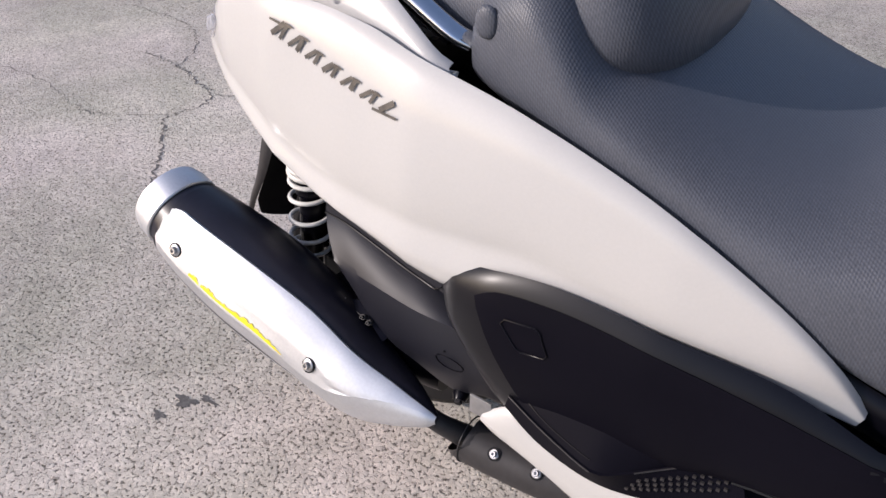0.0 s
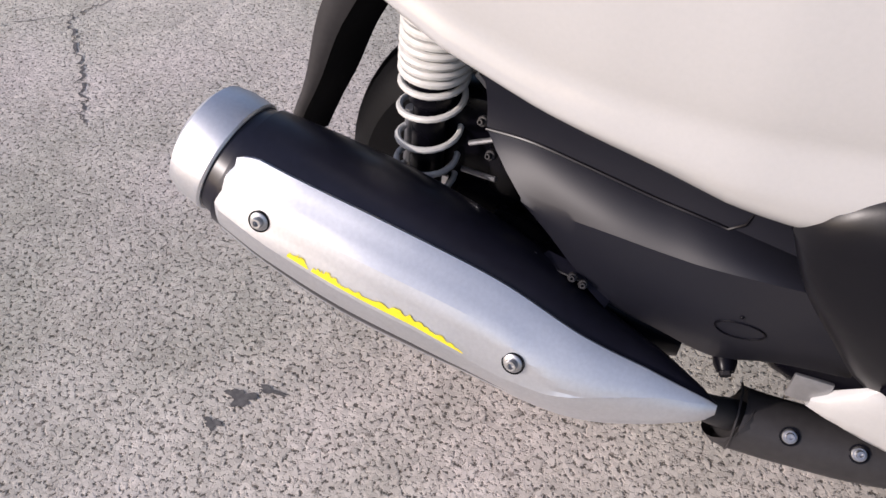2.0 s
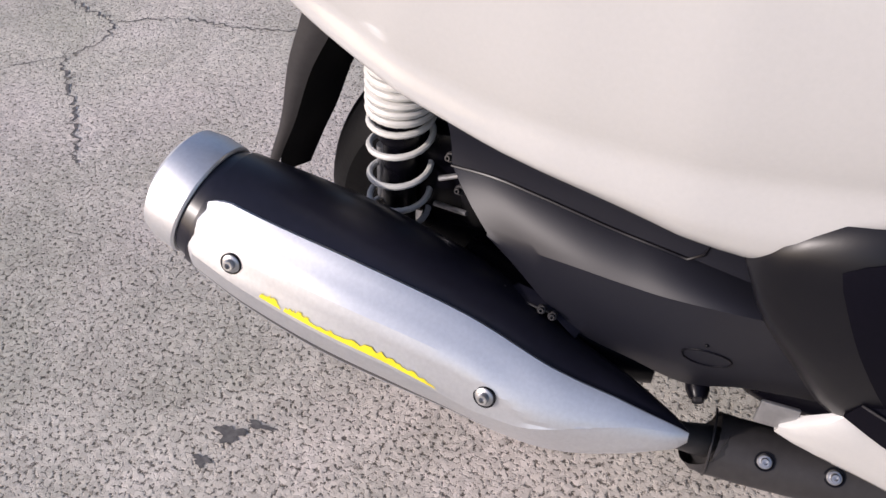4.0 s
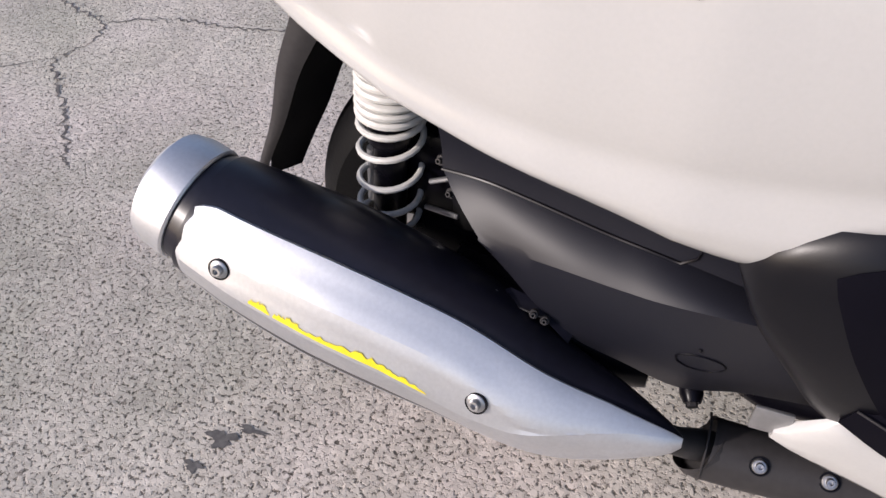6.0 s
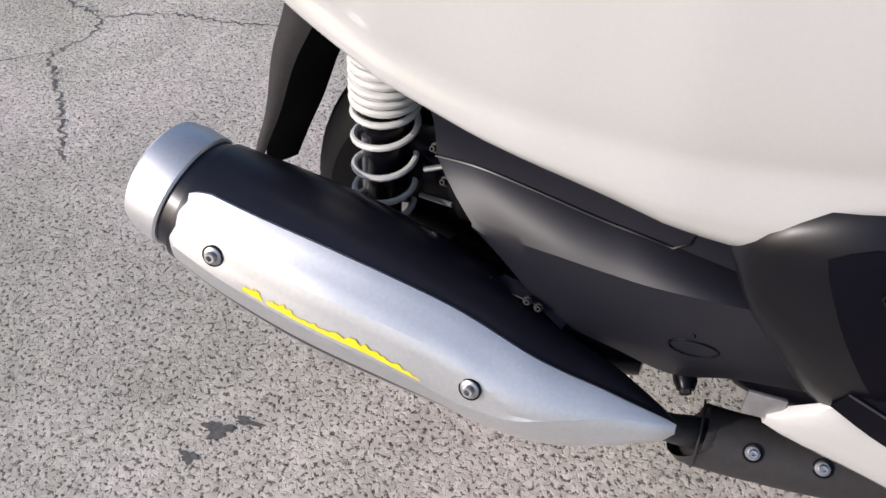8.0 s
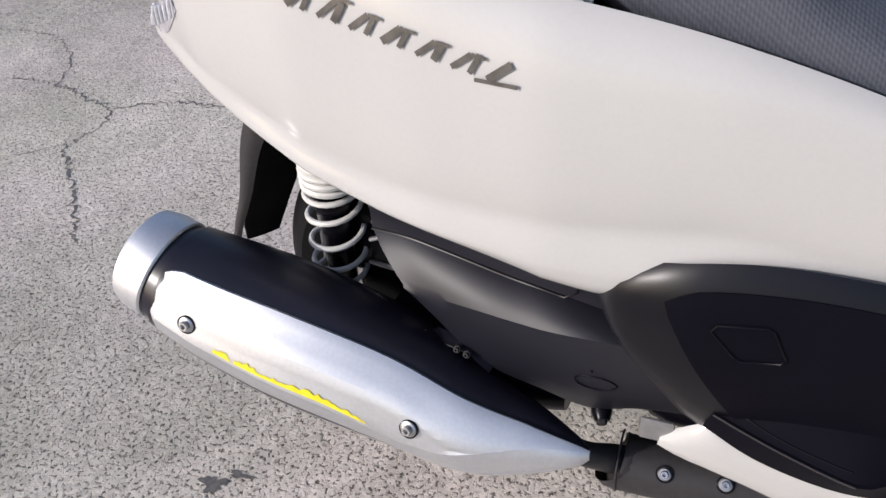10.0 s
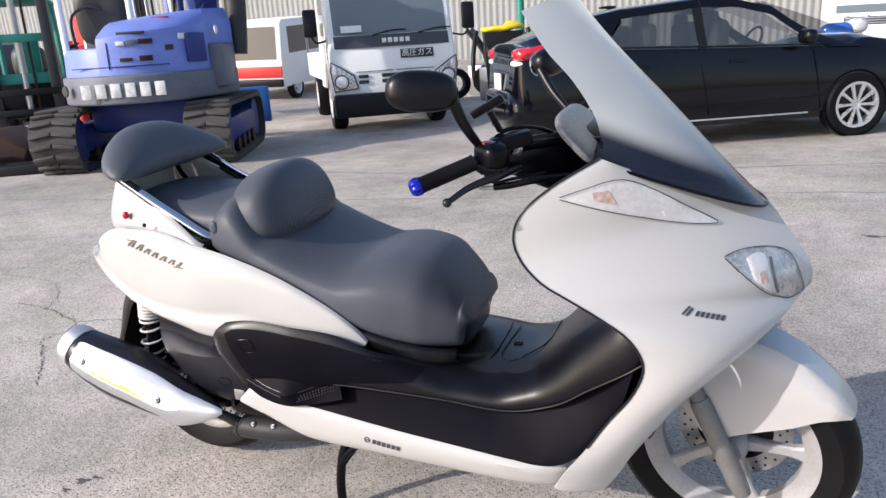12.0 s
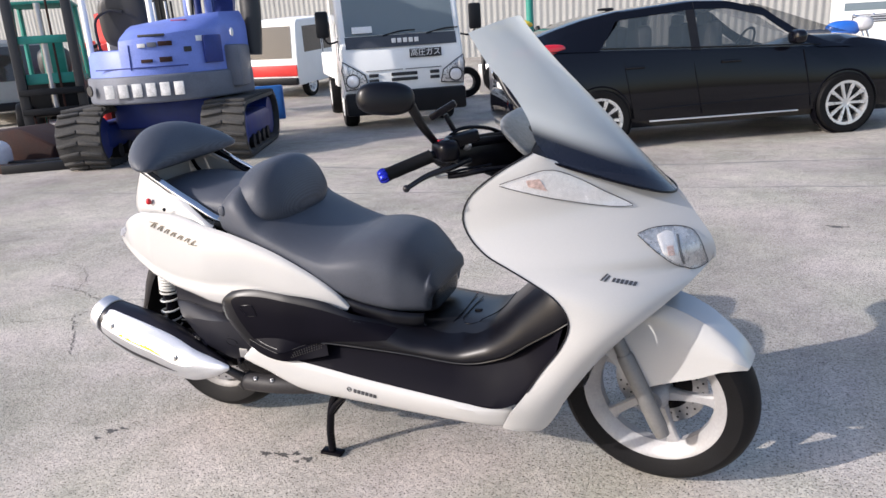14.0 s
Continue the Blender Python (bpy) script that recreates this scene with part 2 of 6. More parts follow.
# ---- ground ----
def ground_material():
    """Worn asphalt: pale stones in a pitted binder, with slow stains."""
    m = bpy.data.materials.new("worn_asphalt")
    m.use_nodes = True
    n, l = m.node_tree.nodes, m.node_tree.links
    b = n["Principled BSDF"]
    tex = n.new("ShaderNodeTexCoord")

    def noise_tex(scale, detail, rough=0.55):
        t = n.new("ShaderNodeTexNoise")
        t.inputs["Scale"].default_value, t.inputs["Detail"].default_value, t.inputs["Roughness"].default_value = scale, detail, rough
        l.new(tex.outputs["Object"], t.inputs["Vector"])
        return t.outputs["Fac"]

    def voronoi(scale, feature):
        t = n.new("ShaderNodeTexVoronoi")
        t.feature = feature
        t.inputs["Scale"].default_value = scale
        warp = n.new("ShaderNodeMixRGB")
        warp.blend_type = "LINEAR_LIGHT"
        warp.inputs[0].default_value = 0.004
        w = n.new("ShaderNodeTexNoise")
        w.inputs["Scale"].default_value = 90
        l.new(tex.outputs["Object"], w.inputs["Vector"])
        l.new(tex.outputs["Object"], warp.inputs[1])
        l.new(w.outputs["Color"], warp.inputs[2])
        l.new(warp.outputs[0], t.inputs["Vector"])
        return t

    def ramp(fac, p0, c0, p1, c1):
        r = n.new("ShaderNodeValToRGB")
        r.color_ramp.elements[0].position, r.color_ramp.elements[1].position = p0, p1
        r.color_ramp.elements[0].color, r.color_ramp.elements[1].color = (*c0, 1), (*c1, 1)
        l.new(fac, r.inputs[0])
        return r.outputs[0]

    def mul(x, y, f=1.0):
        k = n.new("ShaderNodeMixRGB")
        k.blend_type = "MULTIPLY"
        k.inputs[0].default_value = f
        l.new(x, k.inputs[1])
        l.new(y, k.inputs[2])
        return k.outputs[0]

    cells = voronoi(100, "F1")
    edge = voronoi(100, "DISTANCE_TO_EDGE")
    sep = n.new("ShaderNodeSeparateColor")
    l.new(cells.outputs["Color"], sep.inputs[0])
    stone = ramp(sep.outputs[0], 0.0, (0.475, 0.445, 0.415), 1.0, (0.65, 0.608, 0.568))
    pits = noise_tex(140, 3, 0.6)
    pit = ramp(pits, 0.37, (0.24, 0.23, 0.22), 0.435, (1, 1, 1))
    pit2 = ramp(noise_tex(62, 4, 0.65), 0.345, (0.32, 0.30, 0.285), 0.395, (1, 1, 1))
    tone = ramp(noise_tex(1.7, 3), 0.35, (0.97, 1.0, 0.93), 0.65, (1.02, 0.99, 1.0))
    gap = ramp(edge.outputs["Distance"], 0.0, (0.82, 0.81, 0.80), 0.06, (1, 1, 1))
    mid = ramp(noise_tex(7, 6), 0.3, (0.86, 0.85, 0.84), 0.7, (1.08, 1.07, 1.06))
    big = ramp(noise_tex(0.8, 6), 0.35, (0.66, 0.655, 0.65), 0.64, (1.09, 1.08, 1.05))
    l.new(mul(mul(mul(mul(mul(mul(stone, gap), pit, 1.0), pit2, 0.75), mid), big), tone), b.inputs["Base Color"])
    b.inputs["Roughness"].default_value = 0.9
    b.inputs["Specular IOR Level"].default_value = 0.25
    hs = n.new("ShaderNodeMath")
    hs.operation = "MULTIPLY_ADD"
    l.new(sep.outputs[1], hs.inputs[0])
    hs.inputs[1].default_value = 0.45
    sm = n.new("ShaderNodeMapRange")
    sm.inputs["From Min"].default_value, sm.inputs["From Max"].default_value = 0.34, 0.5
    l.new(pits, sm.inputs["Value"])
    l.new(sm.outputs[0], hs.inputs[2])
    bp = n.new("ShaderNodeBump")
    bp.inputs["Strength"].default_value, bp.inputs["Distance"].default_value = 0.65, 0.004
    l.new(hs.outputs[0], bp.inputs["Height"])
    l.new(bp.outputs[0], b.inputs["Normal"])
    return m


asphalt = ground_material()
near = list(np.linspace(-14, 16, 61))
axis_x = [-400, -120, -50, -25] + near + [25, 50, 120, 400]
axis_y = [-400, -120, -50, -25] + list(np.linspace(-14, 24, 77)) + [40, 70, 140, 400]
solo("ground", sheet([[(x, y, ground_z(x, y)) for y in axis_y] for x in axis_x]), asphalt, "worn grey asphalt yard with cracks, pits and oil stains", "ground", kind="structure", sharp=80)

# ---- scooter ----
scooter = thing("motor_scooter", "white maxi scooter with grey seat standing on its centre stand", "scooter")


TAIL_X = [-0.24, -0.22, -0.15, -0.08, 0.0, 0.08, 0.16, 0.22, 0.27, 0.40, 0.72]
TAIL_Z = [0.690, 0.684, 0.664, 0.630, 0.601, 0.575, 0.5605, 0.553, 0.5503, 0.55, 0.54]
TAIL_Y = [0.128, 0.152, 0.197, 0.221, 0.242, 0.254, 0.270, 0.286, 0.290, 0.27, 0.25]


def tail_width(x, z):
    """Half width of the rear side panel: gently domed, with a rolled lip along its lower edge."""
    w = np.interp(x, [-0.25, -0.2, -0.12, 0.0, 0.12, 0.22, 0.3, 0.5, 0.62, 0.72], [0.115, 0.160, 0.212, 0.258, 0.279, 0.288, 0.284, 0.270, 0.254, 0.232])
    low = np.interp(x, TAIL_X, TAIL_Z)
    zc = low + np.interp(x, [-0.24, -0.1, 0.05, 0.2, 0.35, 0.7], [0.018, 0.034, 0.044, 0.060, 0.07, 0.03])
    d = z - zc
    lip = np.interp(x, [-0.2, -0.05, 0.35, 0.55], [0.0, 1.0, 1.0, 0.0])
    dome = np.interp(x, [-0.1, 0.02, 0.2, 0.3], [0.75, 0.35, 0.9, 1.0])
    if d > 0:
        return w - dome * d * d - 0.03 * d - 0.0080 * lip * math.exp(-d / 0.032)
    k = min(1.3, -d / max(0.008, zc - low))
    flare = lip * np.interp(k, [0, 0.3, 0.55, 0.8, 1.0], [-0.0080, -0.0025, 0.002, 0.0015, 0.0])
    roll = (1 - lip) * k ** 1.15 + lip * max(0.0, (k - 0.45) / 0.55) ** 1.7
    return w + flare - (w - np.interp(x, TAIL_X, TAIL_Y)) * roll


tail_up = [(-0.237, 0.694), (-0.20, 0.716), (-0.16, 0.746), (-0.12, 0.774), (-0.04, 0.804), (0.06, 0.811), (0.14, 0.804), (0.21, 0.786), (0.344, 0.755), (0.474, 0.708), (0.58, 0.652), (0.642, 0.606), (0.680, 0.560)]
tail_lo = [(-0.238, 0.690), (-0.22, 0.684), (-0.15, 0.664), (-0.08, 0.630), (0.0, 0.601), (0.08, 0.575), (0.16, 0.5605), (0.22, 0.553), (0.27, 0.5503), (0.33, 0.556), (0.45, 0.580), (0.56, 0.575), (0.625, 0.56), (0.674, 0.549)]
right_tail = panel(tail_up, tail_lo, tail_width, nx=64, nz=44, edge=0.010, power=10)
left_tail = mirrored(right_tail)
from mathutils.bvhtree import BVHTree
tail_skin = BVHTree.FromBMesh(right_tail)
tail_panel = part("tail_panel", right_tail, white_paint, scooter, "glossy white rear side panel")
part("tail_panel", left_tail, white_paint, scooter)

clear_lens = mat("clear_ribbed_lens", (0.62, 0.62, 0.66), 0.15, var=0.3, scale=40, coat=0.8)
cowl_w = lambda x, z: np.interp(x, [-0.16, -0.08, 0.1, 0.22], [0.14, 0.188, 0.220, 0.230]) - 0.42 * (z - 0.80)
cowl_up = [(-0.105, 0.945), (-0.06, 0.943), (0.03, 0.884), (0.12, 0.841), (0.19, 0.804), (0.238, 0.776)]
cowl_lo = [(-0.128, 0.842), (-0.105, 0.795), (0.0, 0.792), (0.12, 0.784), (0.20, 0.772), (0.246, 0.765)]
c = panel(cowl_up, cowl_lo, cowl_w, nx=30, nz=8, edge=0.010)
part("tail_cowl", mirrored(c), white_paint, scooter)
part("tail_cowl", c, white_paint, scooter, "white upper tail cowl below the grab rail")
part("tail_back", sheet([[(x, y * k, z) for k in np.linspace(-1, 1, 9)] for x, y, z in ((-0.095, 0.10, 0.945), (-0.115, 0.12, 0.87), (-0.118, 0.13, 0.80), (-0.215, 0.10, 0.70), (-0.14, 0.15, 0.665))], 0.004), white_paint, scooter)
part("tail_light", egg((-0.022, -0.196, 0.834), (0.008, 0.008, 0.010)), red_plastic, scooter, "small red rear lamp")
part("cowl_screw", egg((0.069, -0.232, 0.822), (0.006, 0.004, 0.006), 2), satin_black, scooter)

def flat_bar(pts, w, h, n=30):
    """A flattened bar along a line, with rounded edges."""
    secs = []
    for q, a, b in frames_along(curve(pts, n)):
        flatness = a if abs(a.z) < abs(b.z) else b
        up_ = b if flatness is a else a
        secs.append([q + flatness * (w * math.copysign(abs(math.cos(t)) ** 0.5, math.cos(t))) + up_ * (h * math.copysign(abs(math.sin(t)) ** 0.7, math.sin(t))) for t in (2 * math.pi * j / 16 for j in range(16))])
    return rings(secs)


for s in (-1, 1):
    part("grab_rail", flat_bar([(-0.115, s * 0.10, 0.962), (-0.10, s * 0.150, 0.964), (-0.05, s * 0.174, 0.940), (0.05, s * 0.181, 0.881), (0.15, s * 0.189, 0.830), (0.215, s * 0.193, 0.797), (0.236, s * 0.185, 0.785)], 0.0105, 0.0065), chrome, scooter, "polished metal grab rail")
    part("rail_pad", flat_bar([(-0.06, s * 0.168, 0.934), (0.05, s * 0.172, 0.868), (0.15, s * 0.180, 0.816), (0.215, s * 0.184, 0.784)], 0.012, 0.006), satin_black, scooter)
part("rail_cross_bar", tube([(-0.115, -0.10, 0.962), (-0.125, 0, 0.962), (-0.115, 0.10, 0.962)], 0.0085, 12, 9), chrome, scooter)

# passenger backrest
pad_mesh = egg((0, 0, 0), (0.058, 0.232, 0.088), 2.3, pose(-0.060, 0.0, 0.972, 0, -52, 0))
for v in pad_mesh.verts:
    wrap = abs(v.co.y / 0.232)
    v.co.z = 0.935 + (v.co.z - 0.935) * (1 - 0.42 * wrap ** 2.2) - 0.012 * wrap ** 2
    v.co.x += 0.055 * wrap ** 2
    if v.co.z < 0.935:
        v.co.z = 0.935 - (0.935 - v.co.z) * 0.45
pad = part("passenger_backrest", pad_mesh, seat_vinyl, scooter, "padded dark grey passenger backrest")
for s in (-1, 1):
    part("backrest_bracket", tube([(-0.09, s * 0.10, 0.93), (-0.07, s * 0.10, 0.88), (-0.02, s * 0.09, 0.84)], 0.007, 8, 8), satin_black, pad)


def seat_ring(x, top, bot, w, n=36, p=3.0):
    out = []
    for j in range(n):
        a = 2 * math.pi * j / n
        c, s = math.cos(a), math.sin(a)
        f = lambda v, q: math.copysign(abs(v) ** (2 / q), v)
        y, z = w * f(c, 2.6), f(s, p if s > 0 else 4)
        out.append((x, y, (top + bot) / 2 + (top - bot) / 2 * z))
    return out


passenger = [(-0.10, 0.845, 0.80, 0.05), (-0.07, 0.866, 0.79, 0.11), (0.0, 0.876, 0.775, 0.150), (0.10, 0.868, 0.765, 0.166), (0.20, 0.862, 0.75, 0.172), (0.27, 0.862, 0.74, 0.172)]
part("passenger_seat", rings([seat_ring(*r) for r in curve(passenger, 26)]), seat_vinyl, scooter, "dark grey vinyl passenger seat pad")
st = [(0.236, 0.790, 0.745, 0.170), (0.243, 0.838, 0.735, 0.196), (0.258, 0.868, 0.725, 0.209), (0.285, 0.893, 0.712, 0.220), (0.315, 0.897, 0.702, 0.229), (0.345, 0.868, 0.695, 0.233), (0.385, 0.808, 0.682, 0.236), (0.43, 0.780, 0.668, 0.238), (0.52, 0.740, 0.632, 0.238), (0.60, 0.722, 0.585, 0.238), (0.66, 0.732, 0.553, 0.234), (0.72, 0.738, 0.527, 0.224), (0.79, 0.726, 0.508, 0.204), (0.835, 0.692, 0.505, 0.178), (0.864, 0.664, 0.505, 0.158), (0.880, 0.643, 0.512, 0.146), (0.887, 0.634, 0.556, 0.140), (0.898, 0.616, 0.574, 0.130), (0.908, 0.596, 0.580, 0.108)]
part("seat", rings([seat_ring(*r) for r in curve(st, 76)]), seat_vinyl, scooter, "dark grey vinyl rider seat with a rounded nose")
part("seat_front", egg((0.850, 0.0, 0.545), (0.042, 0.118, 0.045), 4.5), grey_trim, scooter, "plain grey panel under the seat nose")
part("seat_button", egg((0.272, -0.2165, 0.822), (0.012, 0.006, 0.016), 2.2), seat_vinyl, scooter)
rest = egg((0, 0, 0), (0.082, 0.196, 0.104), 2.7, pose(0.352, 0.0, 0.838, 0, -17, 0), 44, 28)
for v in rest.verts:
    k = max(0.0, (v.co.z - 0.78) / 0.16)
    v.co.y *= 1 - 0.22 * k ** 2
    if v.co.x > 0.36:
        v.co.x -= 0.20 * (v.co.x - 0.36) * k
part("rider_backrest", rest, seat_vinyl, scooter, "rounded dark grey rider backrest")

skirt_w = lambda x, z: np.interp(x, [0.55, 0.7, 0.8, 0.9, 0.96], [0.236, 0.226, 0.208, 0.165, 0.11])
c = panel([(0.56, 0.63), (0.66, 0.585), (0.74, 0.560), (0.82, 0.540), (0.88, 0.528)], [(0.56, 0.56), (0.66, 0.535), (0.74, 0.510), (0.82, 0.494), (0.88, 0.488)], skirt_w, nx=30, nz=8, edge=0.010)
part("seat_skirt", c, black_trim, scooter, "black skirt below the seat")

# dark middle body
mid_up = [(0.264, 0.555), (0.285, 0.582), (0.33, 0.600), (0.40, 0.608), (0.50, 0.600), (0.61, 0.587), (0.69, 0.556), (0.78, 0.520), (0.88, 0.488), (1.0, 0.480), (1.09, 0.515), (1.16, 0.590), (1.27, 0.70)]
mid_lo = [(0.264, 0.542), (0.285, 0.50), (0.32, 0.455), (0.36, 0.41), (0.43, 0.40), (0.53, 0.43), (0.60, 0.452), (0.72, 0.444), (0.85, 0.434), (1.02, 0.420), (1.13, 0.450), (1.22, 0.515), (1.345, 0.605)]


def mid_w(x, z):
    """Half width of the dark side cover; in front of the seat it rolls inwards to meet the centre tunnel."""
    w = np.interp(x, [0.25, 0.28, 0.33, 0.5, 0.6, 0.7, 0.9, 1.1, 1.2, 1.3], [0.284, 0.298, 0.305, 0.300, 0.288, 0.274, 0.252, 0.244, 0.258, 0.280]) - 0.14 * max(0, z - 0.55) * (x < 0.8) - 0.1 * max(0, 0.5 - z)
    low = np.interp(x, [q[0] for q in mid_lo], [q[1] for q in mid_lo])
    top_z = np.interp(x, [q[0] for q in mid_up], [q[1] for q in mid_up])
    k = max(0.0, min(1.0, (z - low) / max(0.01, top_z - low)))
    return w - np.interp(x, [0.70, 0.88, 1.12, 1.25, 1.32], [0.0, 0.085, 0.085, 0.05, 0.0]) * k ** 3


c = panel(mid_up, mid_lo, mid_w, nx=70, nz=14, edge=0.013)
mid_skin = BVHTree.FromBMesh(c)
part("side_cover", mirrored(panel(mid_up[:7], mid_lo[:7], mid_w, nx=50, nz=10, edge=0.013)), black_trim, scooter)
side_cover = part("side_cover", c, black_trim, scooter, "black moulded plastic middle side cover")


foot_w = lambda x, z: 0.290 - np.interp(x, [1.0, 1.2, 1.3], [1.0, 0.45, 0.08]) * max(0, z - np.interp(x, [0.4, 1.1], [0.40, 0.335]))
foot_up = [(0.385, 0.43), (0.46, 0.425), (0.56, 0.455), (0.61, 0.468), (0.72, 0.462), (0.85, 0.456), (1.02, 0.446), (1.13, 0.475), (1.22, 0.54), (1.315, 0.608)]
foot_lo = [(0.385, 0.415), (0.46, 0.40), (0.56, 0.385), (0.66, 0.372), (0.75, 0.362), (0.90, 0.346), (1.07, 0.328), (1.15, 0.335), (1.205, 0.372), (1.285, 0.49)]
c = panel(foot_up, foot_lo, foot_w, nx=56, nz=8, edge=0.004)
part("footboard", mirrored(panel(foot_up[:7], foot_lo[:7], foot_w, nx=40, nz=6, edge=0.004)), satin_black, scooter)
part("footboard", c, foot_black, scooter, "black footboard along the sill")

sill_w = lambda x, z: np.interp(x, [1.04, 1.10, 1.17], [0.298, 0.293, 0.276]) - 0.35 * max(0, 0.32 - z)
sill_up = [(0.326, 0.386), (0.345, 0.406), (0.366, 0.424), (0.40, 0.410), (0.47, 0.400), (0.57, 0.388), (0.75, 0.364), (0.92, 0.346), (1.08, 0.330), (1.13, 0.331), (1.165, 0.340)]
sill_lo = [(0.324, 0.374), (0.36, 0.360), (0.41, 0.345), (0.47, 0.318), (0.54, 0.290), (0.73, 0.277), (0.91, 0.267), (1.08, 0.260), (1.14, 0.256), (1.175, 0.256)]
c = panel(sill_up, sill_lo, sill_w, nx=50, nz=8, edge=0.010)
sill_skin = BVHTree.FromBMesh(c)
part("sill_panel", mirrored(c), white_paint, scooter)
part("sill_panel", c, white_paint, scooter, "white lower sill panel with small dark maker mark")

part("sill_tab", box((0.322, -0.283, 0.392), (0.030, 0.004, 0.030), 0.002), steel, scooter, "bare metal tab at the sill end")

# front cowl
inner = arc([(1.140, 0.276, 0.268), (1.176, 0.297, 0.335), (1.212, 0.295, 0.388), (1.26, 0.29, 0.465), (1.31, 0.293, 0.54), (1.330, 0.293, 0.606), (1.302, 0.297, 0.664), (1.245, 0.30, 0.706), (1.175, 0.30, 0.745), (1.125, 0.297, 0.772), (1.083, 0.292, 0.815), (1.066, 0.288, 0.865), (1.085, 0.278, 0.917), (1.145, 0.258, 0.968), (1.229, 0.222, 1.016)], 60)
outer = arc([(1.195, 0.250, 0.249), (1.238, 0.236, 0.251), (1.262, 0.230, 0.276), (1.284, 0.232, 0.312), (1.306, 0.235, 0.356), (1.38, 0.235, 0.467), (1.45, 0.222, 0.547), (1.517, 0.185, 0.605), (1.585, 0.10, 0.650), (1.640, 0.0, 0.69), (1.652, 0, 0.715), (1.640, 0, 0.755), (1.610, 0, 0.80), (1.578, 0, 0.845), (1.545, 0, 0.885), (1.46, 0.06, 0.925), (1.36, 0.13, 0.955), (1.275, 0.195, 0.992)], 60)
bulge = np.interp(np.linspace(0, 1, 60), [0, 0.15, 0.4, 0.6, 0.8, 1.0], [0.012, 0.03, 0.055, 0.085, 0.07, 0.01])
rows = []
for i in range(60):
    a, b = inner[i], outer[i]
    mid = (a + b) / 2 + np.array((0.55, 1.0, 0.0)) * bulge[i]
    rows.append([((1 - v) ** 2 * a + 2 * v * (1 - v) * mid + v * v * b) * np.array((1, -1, 1)) for v in np.linspace(0, 1, 22)])
cowl = sheet(rows)
bmesh.ops.recalc_face_normals(cowl, faces=cowl.faces)
if max(cowl.faces, key=lambda q: q.calc_area()).normal.y > 0:
    bmesh.ops.reverse_faces(cowl, faces=cowl.faces)
cowl_skin = BVHTree.FromBMesh(cowl)
bmesh.ops.solidify(cowl, geom=cowl.faces[:], thickness=0.005)
left_cowl = mirrored(cowl)
front_cowl = part("front_cowl", cowl, white_paint, scooter, "glossy white front cowl and leg shield")
part("front_cowl", left_cowl, white_paint, scooter)
under = []
for x in np.linspace(1.30, 1.625, 14):
    wide = np.interp(x, [1.30, 1.45, 1.517, 1.585, 1.63], [0.215, 0.205, 0.168, 0.088, 0.012])
    under.append([(x, wide * k, np.interp(x, [1.30, 1.45, 1.517, 1.585, 1.63], [0.615, 0.618, 0.626, 0.662, 0.692])) for k in np.linspace(-1, 1, 9)])
part("cowl_underside", sheet(under, 0.004), satin_black, front_cowl, "black panel closing the cowl over the front wheel")
for s in (-1, 1):
    part("cowl_edging", tube([(x, s * (y + 0.001), z) for x, y, z in arc(inner[9:].tolist(), 50)], 0.0024, 8), grey_trim, front_cowl, "dark grey edge trim")


def on_skin(skin, x, z, lift=0.002, side=-1):
    """The point of a right-hand skin at x and z, lifted outwards."""
    hit = skin.ray_cast(Vector((x, -2, z)), Vector((0, 1, 0)))
    p, nrm = hit[0], hit[1]
    if p is None:
        near_p = skin.find_nearest(Vector((x, -0.25, z)))
        p, nrm = near_p[0], near_p[1]
    nrm = nrm if nrm.y < 0 else -nrm
    return p + nrm * lift


part("edge_bead", tube([on_skin(mid_skin, x, z + 0.006, 0.001) for x, z in arc(mid_lo[6:], 50)], 0.0022, 8), tunnel_grey, side_cover, "rounded lower edge that catches the light")


def patch(skin, up, lo, nx=24, nz=8, lift=0.003, th=0.004, rim=0.0):
    a, b = arc(lo, nx), arc(up, nx)
    rows = []
    for i in range(nx):
        row = []
        for j in range(nz):
            v = j / (nz - 1)
            x, z = a[i] * (1 - v) + b[i] * v
            e = max(abs(2 * v - 1), abs(2 * i / (nx - 1) - 1)) ** 6
            row.append(on_skin(skin, x, z, lift + rim * (1 - e)))
        rows.append(row)
    bm = sheet(rows)
    bmesh.ops.recalc_face_normals(bm, faces=bm.faces)
    if max(bm.faces, key=lambda q: q.calc_area()).normal.y > 0:
        bmesh.ops.reverse_faces(bm, faces=bm.faces)
    bmesh.ops.solidify(bm, geom=bm.faces[:], thickness=th)
    return bm


signal_up = [(1.155, 0.944), (1.20, 0.958), (1.265, 0.972), (1.325, 0.945), (1.39, 0.902), (1.45, 0.862)]
signal_lo = [(1.155, 0.940), (1.22, 0.918), (1.30, 0.893), (1.37, 0.872), (1.42, 0.861), (1.45, 0.858)]
head_up = [(1.468, 0.795), (1.50, 0.803), (1.55, 0.799), (1.59, 0.783), (1.613, 0.750), (1.630, 0.702)]
head_lo = [(1.468, 0.792), (1.495, 0.766), (1.530, 0.734), (1.565, 0.703), (1.602, 0.684), (1.630, 0.690)]
lamp_bowl = mat("lamp_bowl", (0.82, 0.80, 0.79), 0.25, metal=0.25, var=0.16, scale=22)
head_bowl = mat("head_bowl", (0.60, 0.59, 0.585), 0.28, metal=0.55, var=0.45, scale=38)
lamp_dark = mat("lamp_dark", (0.08, 0.08, 0.085), 0.3)
amber = mat("amber_bulb", (0.60, 0.42, 0.36), 0.3, var=0.45, scale=70)
